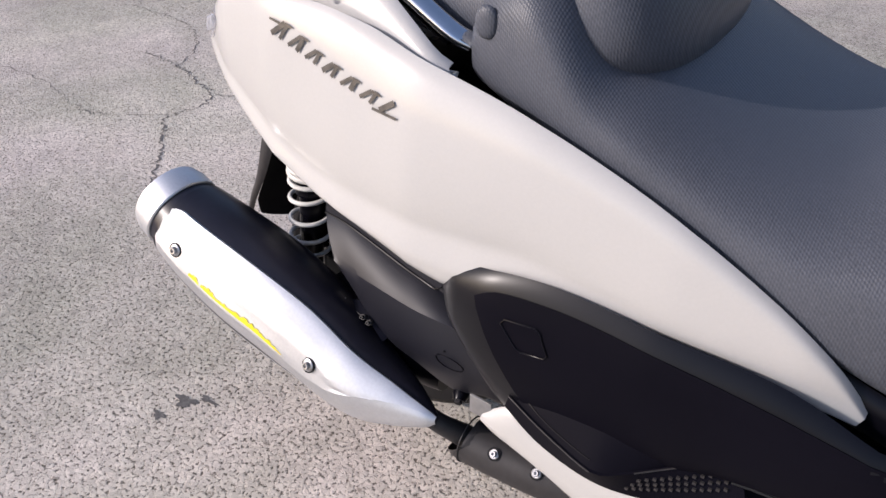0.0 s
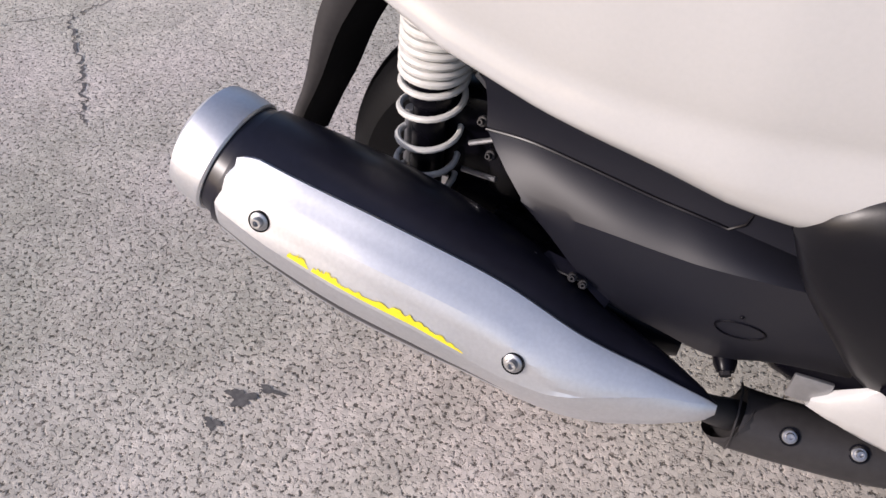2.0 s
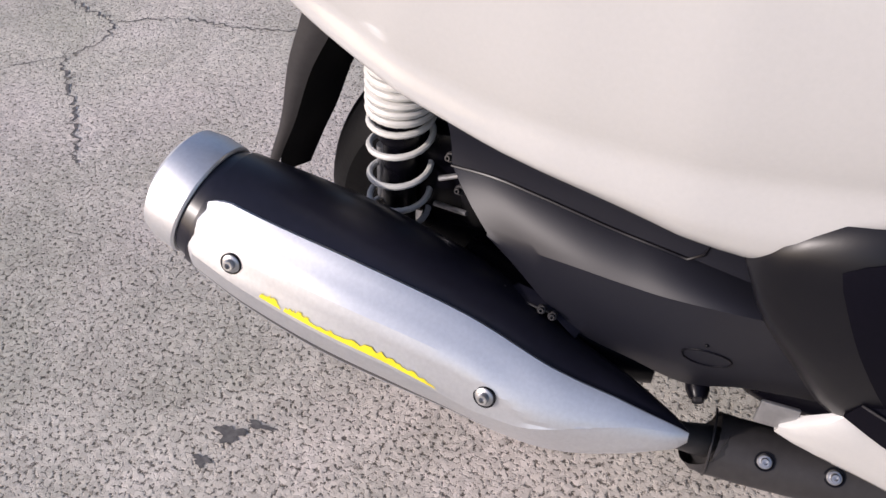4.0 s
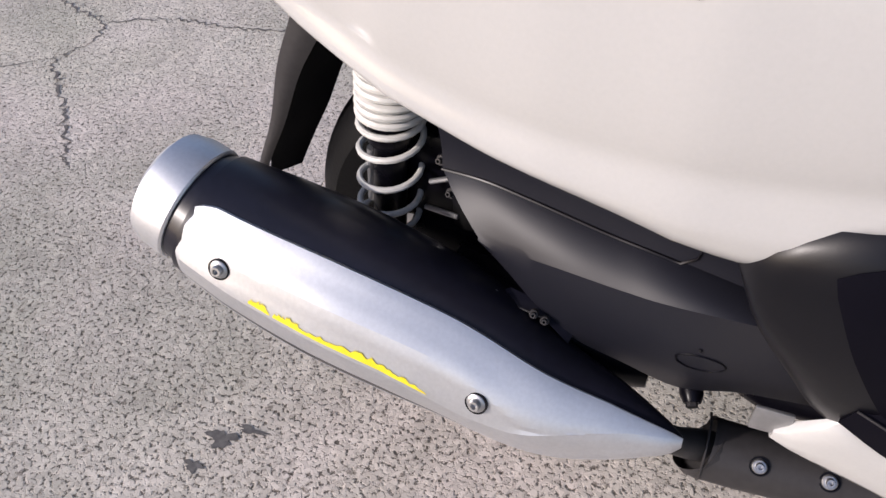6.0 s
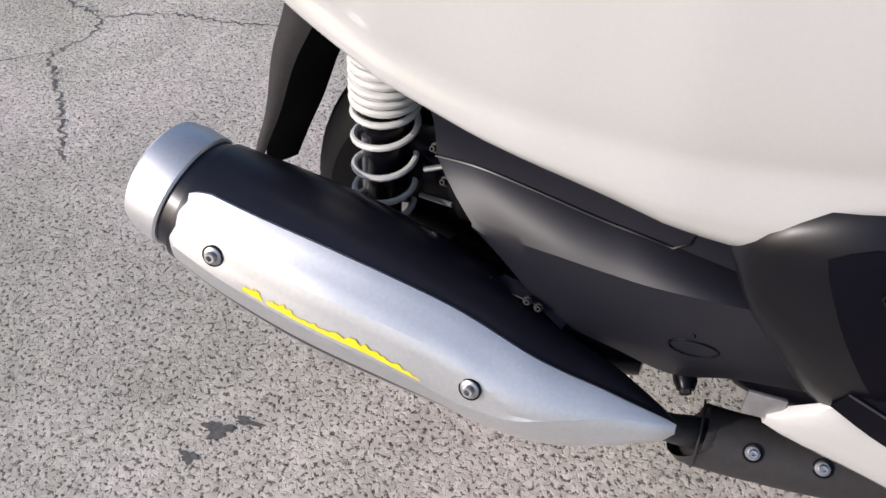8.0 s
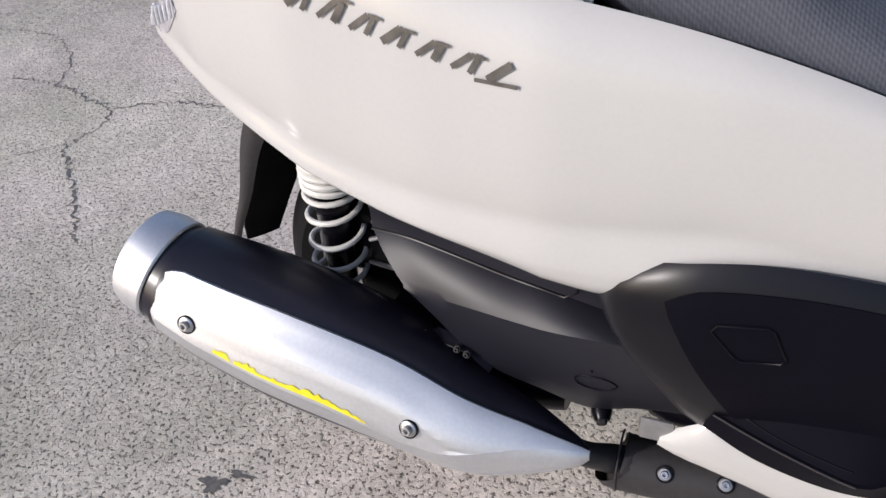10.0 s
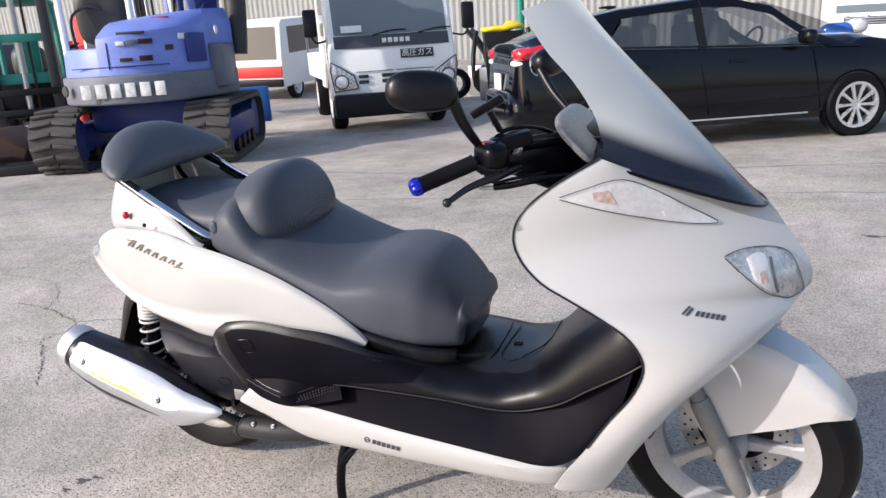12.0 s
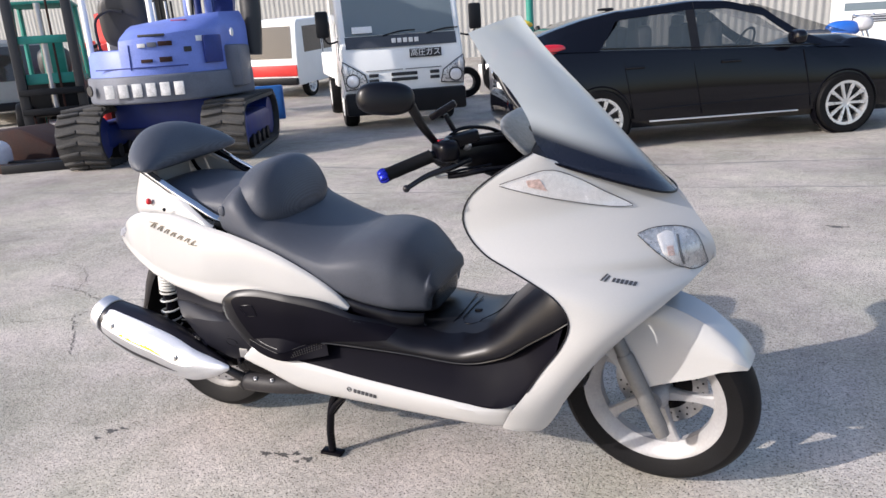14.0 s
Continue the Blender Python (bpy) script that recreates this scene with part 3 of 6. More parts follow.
for s in (-1, 1):
    flip = (lambda b: b) if s < 0 else mirrored
    sig = part("turn_signal", flip(patch(cowl_skin, signal_up, signal_lo, lift=0.001, th=0.002)), lamp_bowl, scooter, "clear front turn signal with orange bulb")
    part("lens", flip(patch(cowl_skin, signal_up, signal_lo, lift=0.006, th=0.002, rim=0.003)), lamp_glass, sig)
    part("rim", flip(tube([on_skin(cowl_skin, x, z, 0.004) for x, z in list(arc(signal_up, 20)) + list(arc(signal_lo, 20))[::-1]], 0.0010, 6)), guard_grey, sig)
    part("bulb", flip(patch(cowl_skin, [(1.215, 0.950), (1.245, 0.952)], [(1.22, 0.934), (1.262, 0.920)], 6, 4, 0.0035, 0.002)), amber, sig)
    hl = part("headlight", flip(patch(cowl_skin, head_up, head_lo, lift=0.001, th=0.002)), head_bowl, scooter, "clear headlight with chromed reflector")
    part("lens", flip(patch(cowl_skin, head_up, head_lo, lift=0.007, th=0.002, rim=0.004)), lamp_glass, hl)
    part("rim", flip(tube([on_skin(cowl_skin, x, z, 0.004) for x, z in list(arc(head_up, 20)) + list(arc(head_lo, 20))[::-1]], 0.0012, 6)), guard_grey, hl)
    part("reflector", flip(patch(cowl_skin, [(1.512, 0.785), (1.53, 0.792), (1.55, 0.785)], [(1.528, 0.745), (1.550, 0.722), (1.574, 0.706)], 14, 8, 0.0025, 0.002, 0.003)), lamp_bowl, hl)
    part("bulb_cap", flip(patch(cowl_skin, [(1.535, 0.757), (1.548, 0.757)], [(1.54, 0.735), (1.555, 0.733)], 6, 4, 0.0065, 0.001)), amber, hl)
    part("divider", flip(patch(cowl_skin, [(1.556, 0.780), (1.560, 0.779)], [(1.576, 0.704), (1.581, 0.704)], 4, 8, 0.0030, 0.002)), lamp_dark, hl)

# marks as plain bars
def bars(skin, x0, z0, x1, z1, heights, gap=0.25, slant=0.0, parent=None, name="mark"):
    """A row of dark bars that stands for lettering, from one point to another."""
    k = len(heights)
    dx, dz = x1 - x0, z1 - z0
    L = math.hypot(dx, dz)
    ux, uz = dx / L, dz / L
    for i, h in enumerate(heights):
        w = L / k * (1 - gap)
        bx, bz = x0 + dx * i / k, z0 + dz * i / k
        q = [on_skin(skin, bx + ux * p * w + (-uz + slant * ux) * r * h, bz + uz * p * w + (ux + slant * uz) * r * h, 0.0016) for p, r in ((0, 0), (1, 0), (1, 1), (0, 1))]
        bm = bmesh.new()
        f = bm.faces.new([bm.verts.new(v) for v in q])
        bmesh.ops.solidify(bm, geom=[f], thickness=0.0008)
        part(name, bm, decal, parent)


mark_grey = mat("mark_grey", (0.10, 0.095, 0.09), 0.3, metal=0.5, var=0.3, scale=90)


def stroke(skin, pts, w, parent, name="model_mark"):
    """One raised flat stroke of a badge along points in x and z."""
    rows = []
    for k, (x, z) in enumerate(pts):
        a, b = pts[max(k - 1, 0)], pts[min(k + 1, len(pts) - 1)]
        d = Vector((b[0] - a[0], b[1] - a[1])).normalized()
        rows.append([on_skin(skin, x - d.y * w * e, z + d.x * w * e, 0.0022) for e in (-1, 1)])
    part(name, sheet(rows, 0.0022), mark_grey, parent)


badge_a, badge_b = Vector((0.018, 0.7720)), Vector((0.192, 0.7285))
badge_u = (badge_b - badge_a).normalized()
badge_v = Vector((-badge_u.y, badge_u.x)) + badge_u * 0.75
mark_h = (0.024, 0.020, 0.022, 0.020, 0.018, 0.019, 0.017, 0.018, 0.016, 0.017, 0.016, 0.018, 0.019)
for k, hgt in enumerate(mark_h):
    foot_p = badge_a + (badge_b - badge_a) * ((k + 0.35) / len(mark_h))
    lean_k = badge_v * hgt * 0.8 + badge_u * (-0.006 if k % 2 else 0.003)
    stroke(tail_skin, [tuple(foot_p), tuple(foot_p + lean_k * 0.5), tuple(foot_p + lean_k)], 0.0021 + 0.0008 * (k % 3 == 0), tail_panel)
    if k % 2 == 0 and k < 12:
        top_p = foot_p + lean_k
        stroke(tail_skin, [tuple(top_p), tuple(top_p + badge_u * 0.011)], 0.0012, tail_panel)
stroke(tail_skin, [tuple(badge_a - badge_u * 0.012 + badge_v * 0.014), tuple(badge_a + badge_u * 0.016 + badge_v * 0.017)], 0.0013, tail_panel)
stroke(tail_skin, [tuple(badge_b - badge_u * 0.016 - badge_v * 0.003), tuple(badge_b + badge_u * 0.012 + badge_v * 0.002)], 0.0015, tail_panel)
signal_lens = mat("signal_lens", (0.40, 0.39, 0.42), 0.12, var=0.3, scale=60, coat=0.8)
rear_signal = part("rear_signal", patch(tail_skin, [(-0.222, 0.701), (-0.190, 0.720), (-0.140, 0.756)], [(-0.218, 0.694), (-0.180, 0.698), (-0.132, 0.735)], 14, 6, 0.001, 0.003), signal_lens, scooter, "clear ribbed rear turn signal")
for k in range(6):
    x0 = -0.210 + 0.014 * k
    part("lens_rib", tube([on_skin(tail_skin, x0 + 0.006 * e, 0.695 + 0.0065 * k + 0.018 * e, 0.0042) for e in (0.0, 0.5, 1.0)], 0.0016, 6), clear_lens, rear_signal)
bars(sill_skin, 0.700, 0.3215, 0.775, 0.3115, [0.0135] * 6, 0.24, 0.15, scooter, "maker_mark")
part("maker_mark", tube([on_skin(sill_skin, 0.688 + 0.0068 * math.cos(w), 0.3305 + 0.0068 * math.sin(w), 0.001) for w in np.linspace(0, 2 * math.pi, 21)], 0.0011, 5), decal, scooter)
bars(sill_skin, 0.6815, 0.3285, 0.6950, 0.3280, [0.0045, 0.0045, 0.0045], 0.35, 0.0, scooter, "maker_mark")
bars(cowl_skin, 1.420, 0.697, 1.478, 0.680, [0.0078] * 6, 0.35, 0.2, front_cowl, "maker_mark")
bars(cowl_skin, 1.394, 0.703, 1.410, 0.697, [0.016, 0.013], 0.45, 0.5, front_cowl, "maker_mark")

cloudy = mat("cloudy_grey_plastic", (0.16, 0.165, 0.17), 0.35, var=0.35, scale=14)

# inner leg shield, tunnel and dashboard
def inner_width(z):
    return np.interp(z, [0.3, 0.45, 0.52, 0.68, 0.8, 0.95, 1.02], [0.25, 0.256, 0.288, 0.288, 0.250, 0.19, 0.16])


shield = [(1.235, 0.36), (1.30, 0.48), (1.32, 0.60), (1.27, 0.68), (1.20, 0.74), (1.15, 0.80), (1.13, 0.87), (1.16, 0.94), (1.23, 1.0)]
part("inner_shield", sheet([[(x + 0.012, k * inner_width(z), z) for k in np.linspace(-1, 1, 13)] for x, z in arc(shield, 24)], 0.006), black_trim, scooter, "black inner leg shield")
tun = [(0.80, 0.492, 0.200, 0.40), (0.92, 0.490, 0.180, 0.40), (1.0, 0.490, 0.160, 0.40), (1.07, 0.506, 0.150, 0.40), (1.13, 0.560, 0.145, 0.42), (1.19, 0.622, 0.145, 0.46), (1.25, 0.690, 0.15, 0.52), (1.29, 0.740, 0.16, 0.58)]
secs = []
for x, top, w, bot in curve(tun, 40):
    secs.append([(x, w * k, z) for k, z in [(-0.205 / w, bot), (-0.20 / w, (top + bot) / 2), (-1.08, top - 0.028), (-0.85, top - 0.012), (-0.6, top - 0.002), (-0.3, top), (0, top + 0.001), (0.3, top), (0.6, top - 0.002), (0.85, top - 0.012), (1.02, top - 0.028), (1.05, (top + bot) / 2), (1.06, bot)]])
part("centre_tunnel", sheet(secs, 0.005), tunnel_grey, scooter, "dark grey centre tunnel with fuel lid")
tunnel_top = lambda x: float(np.interp(x, [0.8, 0.92, 1.0, 1.03, 1.07, 1.10, 1.13], [0.493, 0.491, 0.491, 0.495, 0.507, 0.525, 0.548]))
lid = arc([(0.976, 0.085), (0.970, -0.06), (0.976, -0.095), (0.996, -0.108), (1.030, -0.090), (1.060, -0.060), (1.080, -0.020), (1.084, 0.02), (1.084, 0.085)], 40)
part("lid_seam", tube([(x, y, tunnel_top(x) - (0.006 if y < -0.09 else 0.0) + 0.0005) for x, y in lid], 0.0016, 6), satin_black, scooter, "seam of the fuel lid")
part("tunnel_seam", tube([(x, y, tunnel_top(x) - (0.006 if y < -0.10 else 0.0) + 0.0005) for x, y in ((0.950, 0.10), (0.955, 0.0), (0.955, -0.08), (0.948, -0.11))], 0.0016, 6), satin_black, scooter)
part("lock", box((0.996, -0.02, 0.492), (0.022, 0.014, 0.006), 0.002), satin_black, scooter)

part("body_core", box((0.78, 0, 0.37), (0.84, 0.36, 0.20), 0.03), satin_black, scooter, "black frame and engine under the covers")
part("seat_base", box((0.42, 0, 0.62), (0.55, 0.38, 0.14), 0.04), satin_black, scooter)
part("engine_case", box((0.33, 0.0, 0.30), (0.36, 0.30, 0.16), 0.04), satin_black, scooter)
part("front_core", box((1.29, 0, 0.55), (0.12, 0.36, 0.40), 0.03), satin_black, scooter)
part("dashboard", sheet([[(x, k * w, z - 0.05 * abs(k) ** 2) for k in np.linspace(-1, 1, 11)] for x, z, w in ((1.10, 0.90, 0.20), (1.14, 0.965, 0.21), (1.20, 1.02, 0.21), (1.27, 1.055, 0.19), (1.36, 0.985, 0.14), (1.46, 0.900, 0.09), (1.53, 0.845, 0.03))], 0.006), satin_black, scooter, "black dashboard cover under the windscreen")
part("instrument_hood", egg((0, 0, 0), (0.014, 0.150, 0.075), 3.2, pose(1.165, -0.01, 1.025, 0, -44, 0)), cloudy, scooter, "grey cloudy instrument visor")

# windscreen
screen_mat = bpy.data.materials.new("hazy_screen")
screen_mat.use_nodes = True
n_, l_ = screen_mat.node_tree.nodes, screen_mat.node_tree.links
pb = n_["Principled BSDF"]
pb.inputs["Roughness"].default_value = 0.22
pb.inputs["Specular IOR Level"].default_value = 0.22
geo_ = n_.new("ShaderNodeTexCoord")
sx_ = n_.new("ShaderNodeSeparateXYZ")
l_.new(geo_.outputs["Object"], sx_.inputs[0])
tint = n_.new("ShaderNodeMapRange")
tint.interpolation_type = "SMOOTHSTEP"
tint.inputs["From Min"].default_value, tint.inputs["From Max"].default_value = 1.628, 1.682
slope_ = n_.new("ShaderNodeMath")
slope_.operation = "MULTIPLY_ADD"
slope_.inputs[1].default_value = 0.47
l_.new(sx_.outputs["X"], slope_.inputs[0])
l_.new(sx_.outputs["Z"], slope_.inputs[2])
l_.new(slope_.outputs[0], tint.inputs["Value"])
nz_ = n_.new("ShaderNodeTexNoise")
nz_.inputs["Scale"].default_value = 8
mr_ = n_.new("ShaderNodeMapRange")
mr_.inputs["To Min"].default_value, mr_.inputs["To Max"].default_value = 0.84, 0.95
l_.new(nz_.outputs["Fac"], mr_.inputs["Value"])
hue_ = n_.new("ShaderNodeMixRGB")
hue_.inputs[1].default_value, hue_.inputs[2].default_value = (0.010, 0.012, 0.022, 1), (0.84, 0.86, 0.84, 1)
l_.new(tint.outputs[0], hue_.inputs[0])
l_.new(hue_.outputs[0], pb.inputs["Base Color"])
al_ = n_.new("ShaderNodeMixRGB")
al_.inputs[1].default_value = (0.94, 0.94, 0.94, 1)
l_.new(tint.outputs[0], al_.inputs[0])
l_.new(mr_.outputs[0], al_.inputs[2])
l_.new(al_.outputs[0], pb.inputs["Alpha"])
pb.inputs["Coat Weight"].default_value = 0.3
glow_ = n_.new("ShaderNodeBsdfTranslucent")
glow_.inputs["Color"].default_value = (0.80, 0.83, 0.80, 1)
share_ = n_.new("ShaderNodeMath")
share_.operation = "MULTIPLY"
share_.inputs[1].default_value = 0.52
l_.new(tint.outputs[0], share_.inputs[0])
both_ = n_.new("ShaderNodeMixShader")
l_.new(share_.outputs[0], both_.inputs[0])
l_.new(pb.outputs[0], both_.inputs[1])
l_.new(glow_.outputs[0], both_.inputs[2])
l_.new(both_.outputs[0], n_["Material Output"].inputs["Surface"])
centre = arc([(1.548, 0, 0.878), (1.45, 0, 0.975), (1.35, 0, 1.082), (1.25, 0, 1.185), (1.175, 0, 1.270), (1.135, 0, 1.325)], 30)
rim = arc([(1.275, 0.197, 0.985), (1.234, 0.200, 1.035), (1.214, 0.200, 1.095), (1.172, 0.199, 1.162), (1.118, 0.194, 1.222), (1.066, 0.182, 1.298)], 30)
rows = []
for c0, r0 in zip(centre, rim):
    rows.append([(c0[0] + (r0[0] - c0[0]) * abs(k) ** 2.2, r0[1] * k, c0[2] + (r0[2] - c0[2]) * abs(k) ** 2.2) for k in np.linspace(-1, 1, 23)])
screen = part("windscreen", sheet(rows, 0.004), screen_mat, scooter, "tall windscreen, hazy white above a dark tinted foot")
part("screen_trim", tube([(x, y, z) for x, y, z in rows[0]], 0.0035, 6), satin_black, screen)

# steering group, turned a little to the right
STEER = pose(1.42, 0, 0.6, 0, -26, 0) @ pose(0, 0, 0, 0, 0, -9) @ pose(0, 0, 0, 0, 26, 0) @ Matrix.Translation((-1.42, 0, -0.6))


def steered(bm):
    bmesh.ops.transform(bm, matrix=STEER, verts=bm.verts)
    return bm


def wheel(c, R, half, rim_r, name, label, turn=None, spokes=(), disc=True, paint=None):
    """A cast wheel with tyre, rim, spokes, hub and drilled disc round c, its axle across the scooter."""
    m = Matrix.Translation(c) @ pose(0, 0, 0, 90, 0, 0)
    m = (turn or Matrix()) @ m
    w = thing(name, "", "")
    w.parent = scooter
    paint = paint or silver_wheel
    prof = []
    for a in np.linspace(-1.25, 1.25, 15):
        prof.append((R - half * 0.95 * (1 - math.cos(a)) * 0.9, half * math.sin(a) * 1.05))
    prof = [(rim_r + 0.004, -half * 0.72), (rim_r + 0.02, -half * 0.86)] + prof + [(rim_r + 0.02, half * 0.86), (rim_r + 0.004, half * 0.72)]
    tyre = part("tyre", lathe(prof, m, 72, closed=True), rubber, w, "black road tyre")
    f = half * 0.68
    part("rim", lathe([(rim_r + 0.006, -f - 0.004), (rim_r + 0.008, -f), (rim_r - 0.004, -f + 0.006), (rim_r - 0.020, -f * 0.55), (rim_r - 0.026, -f * 0.4), (rim_r - 0.026, f * 0.4), (rim_r - 0.020, f * 0.55), (rim_r - 0.004, f - 0.006), (rim_r + 0.008, f), (rim_r + 0.006, f + 0.004), (rim_r - 0.008, f - 0.001), (rim_r - 0.026, f * 0.5), (rim_r - 0.033, f * 0.32), (rim_r - 0.033, -f * 0.32), (rim_r - 0.026, -f * 0.5), (rim_r - 0.008, -f + 0.001)], m, 72, closed=True), paint, w, "silver-white cast rim")
    for a in spokes:
        a = radians(a)
        secs = []
        for r, wd, th in ((0.035, 0.018, 0.018), (0.07, 0.014, 0.013), (0.11, 0.013, 0.011), (rim_r - 0.055, 0.015, 0.012), (rim_r - 0.038, 0.019, 0.014), (rim_r - 0.026, 0.030, 0.015)):
            e, g = Vector((math.cos(a), math.sin(a), 0)), Vector((-math.sin(a), math.cos(a), 0))
            secs.append([m @ (e * r + g * wd * u + Vector((0, 0, th * v))) for u, v in ((-1, -0.6), (-0.7, -1), (0.7, -1), (1, -0.6), (1, 0.6), (0.7, 1), (-0.7, 1), (-1, 0.6))])
        part("spoke", rings(secs), paint, w)
    part("hub", lathe([(0.012, -0.055), (0.03, -0.055), (0.034, -0.045), (0.04, -0.03), (0.042, 0.03), (0.034, 0.045), (0.03, 0.055), (0.012, 0.055)], m, 32), paint, w)
    if disc:
        hz = -0.052 if disc == 1 else 0.052
        d = bmesh.new()
        ro, ri = 0.133, 0.09
        seg = 72
        lathe([(ri, hz - 0.0025), (ro, hz - 0.0025), (ro, hz + 0.0025), (ri, hz + 0.0025)], m, seg, d, closed=True)
        brake = part("brake_disc", d, steel, w, "drilled steel brake disc")
        holes = bmesh.new()
        for i in range(24):
            a = 2 * math.pi * i / 24
            for r in (0.104, 0.120):
                lathe([(0.0035, -0.0032), (0.0035, 0.0032)], m @ Matrix.Translation((r * math.cos(a + r * 8), r * math.sin(a + r * 8), hz)), 8, holes)
        part("disc_hole", holes, satin_black, brake)
        part("disc_carrier", lathe([(0.03, hz - 0.003), (0.092, hz - 0.002), (0.092, hz + 0.002), (0.03, hz + 0.003)], m, 32), satin_black, brake)
    return w


front_wheel = wheel((1.512, 0, 0.279), 0.279, 0.060, 0.194, "front_wheel", "", STEER, (2, 74, 146, 218, 290), 1)
# rear rim gets a darker copy of the silver: its shade is in the colour
rear_wheel = wheel((0.014, 0, 0.266), 0.251, 0.066, 0.158, "rear_wheel", "", None, (20, 92, 164, 236, 308), 2, mat("shaded_rim", (0.13, 0.125, 0.12), 0.5, metal=0.2, var=0.25, scale=18))

for s in (-1, 1):
    f0, f1 = Vector((1.375, s * 0.098, 0.60)), Vector((1.548, s * 0.098, 0.225))
    leg = part("fork_leg", steered(tube([f0, f0.lerp(f1, 0.5)], 0.019, 18)), fork_grey, scooter, "grey telescopic fork leg")
    part("slider", steered(tube([f0.lerp(f1, 0.42), f0.lerp(f1, 0.45), f0.lerp(f1, 0.96), f0.lerp(f1, 1.05)], [0.021, 0.0235, 0.0235, 0.02], 18)), fork_grey, leg)
    part("axle_nut", steered(lathe([(0.016, 0), (0.016, 0.012), (0.010, 0.014)], Matrix.Translation((1.512, s * 0.085, 0.272)) @ pose(0, 0, 0, 90 if s < 0 else -90, 0, 0), 6)), steel, leg)
part("brake_caliper", steered(box((1.43, 0.075, 0.33), (0.05, 0.05, 0.09), 0.012)), satin_black, scooter)

# front fender
rows = []
wc = Vector((1.518, 0, 0.272))
for i in range(40):
    t = i / 39
    a = radians(34 + 116 * t)
    R0 = np.interp(t, [0, 0.15, 0.3, 0.45, 0.7, 1], [0.296, 0.297, 0.304, 0.316, 0.325, 0.30])
    drop = np.interp(t, [0, 0.07, 0.138, 0.24, 0.353, 0.45, 0.50, 0.55, 0.62, 0.70, 1.0], [0.006, 0.035, 0.070, 0.135, 0.190, 0.235, 0.248, 0.225, 0.165, 0.115, 0.06])
    wide = np.interp(t, [0, 0.08, 0.3, 0.5, 1], [0.045, 0.067, 0.082, 0.090, 0.092])
    row = []
    for k in np.linspace(-1, 1, 25):
        ak = abs(k)
        y = wide * math.copysign(min(1, ak * 1.5) ** 0.75, k)
        fall = 0.0 if ak < 0.35 else drop * ((ak - 0.35) / 0.65) ** 1.25
        p = wc + Vector((math.cos(a), 0, math.sin(a))) * (R0 - 0.008 * min(1, ak * 1.3) ** 3) + Vector((-0.12 * fall, y, -fall))
        row.append(p)
    rows.append(row)
part("front_fender", steered(sheet(rows, 0.004)), white_paint, scooter, "white front fender")

# handlebar
bar = thing("handlebar", "", "")
bar.parent = scooter
part("bar_tube", tube([(1.22, 0.0, 1.005), (1.13, -0.10, 1.025), (1.04, -0.215, 1.03), (0.960, -0.291, 1.006), (0.890, -0.346, 0.980)], 0.011, 10, 14), satin_black, bar)
secs = []
for x, y, z, w, h in ((1.00, -0.225, 1.005, 0.030, 0.030), (1.05, -0.17, 1.005, 0.040, 0.040), (1.10, -0.11, 0.985, 0.055, 0.060), (1.15, -0.04, 0.965, 0.065, 0.080), (1.18, 0.04, 0.965, 0.065, 0.080), (1.16, 0.12, 0.985, 0.055, 0.060), (1.12, 0.19, 1.0, 0.035, 0.035)):
    secs.append([(x + w * math.cos(t), y + 0.35 * w * math.cos(t), z + h * math.sin(t)) for t in np.linspace(0, 2 * math.pi, 18, endpoint=False)])
part("bar_cover", rings(secs), black_trim, bar, "black handlebar cover")
part("left_bar", tube([(1.12, 0.19, 1.0), (1.09, 0.25, 1.0), (1.03, 0.37, 0.99)], [0.012, 0.016, 0.017], 12, 8), rubber, bar, "left black rubber grip")
part("brake_pipe", tube([(1.005, -0.262, 0.985), (0.985, -0.252, 0.966), (0.990, -0.245, 0.955), (1.020, -0.240, 0.956)], 0.0042, 8, 14), steel, bar, "bent bare metal brake pipe")
part("brake_hose", tube([(1.015, -0.240, 0.956), (1.05, -0.236, 0.960), (1.097, -0.225, 0.969), (1.16, -0.16, 0.965)], 0.0075, 10, 12), satin_black, bar, "black rubber brake hose")
part("throttle_cable", tube([(1.0, -0.255, 0.982), (1.02, -0.25, 0.968), (1.05, -0.235, 0.972), (1.11, -0.18, 0.975)], 0.0035, 8, 12), satin_black, bar)
part("phone_clamp", box((0, 0, 0), (0.075, 0.02, 0.018), 0.004, m=Matrix.Translation((0.995, -0.20, 1.115)) @ pose(0, 0, 0, 0, -28, 12)), satin_black, bar, "small black clamp arm")
part("clamp_post", tube([(1.0, -0.20, 1.105), (1.02, -0.19, 1.06)], 0.007, 8), satin_black, bar)
for pts, r in (([(1.00, -0.235, 1.03), (1.03, -0.19, 1.065), (1.09, -0.12, 1.055), (1.14, -0.06, 1.01)], 0.005),):
    part("cable", tube(pts, r, 8, 16), satin_black, bar)
for x, y, z in ((1.02, -0.215, 1.068), (1.068, -0.188, 1.066)):
    part("lid_screw", lathe([(0.004, 0), (0.0035, 0.002), (0.001, 0.002)], Matrix.Translation((x, y, z - 0.005)), 8), steel, bar)
part("lever_pivot", lathe([(0.012, -0.012), (0.014, 0), (0.010, 0.014)], Matrix.Translation((1.035, -0.245, 1.0)), 12), grey_trim, bar)
part("ignition_lock", lathe([(0.012, 0), (0.015, 0.004), (0.010, 0.010)], Matrix.Translation((1.055, -0.205, 1.030)) @ pose(0, 0, 0, 90, 0, 0), 16), steel, bar)
g1 = Vector((0.890, -0.346, 0.980))
gd = (g1 - Vector((0.997, -0.262, 1.018))).normalized()
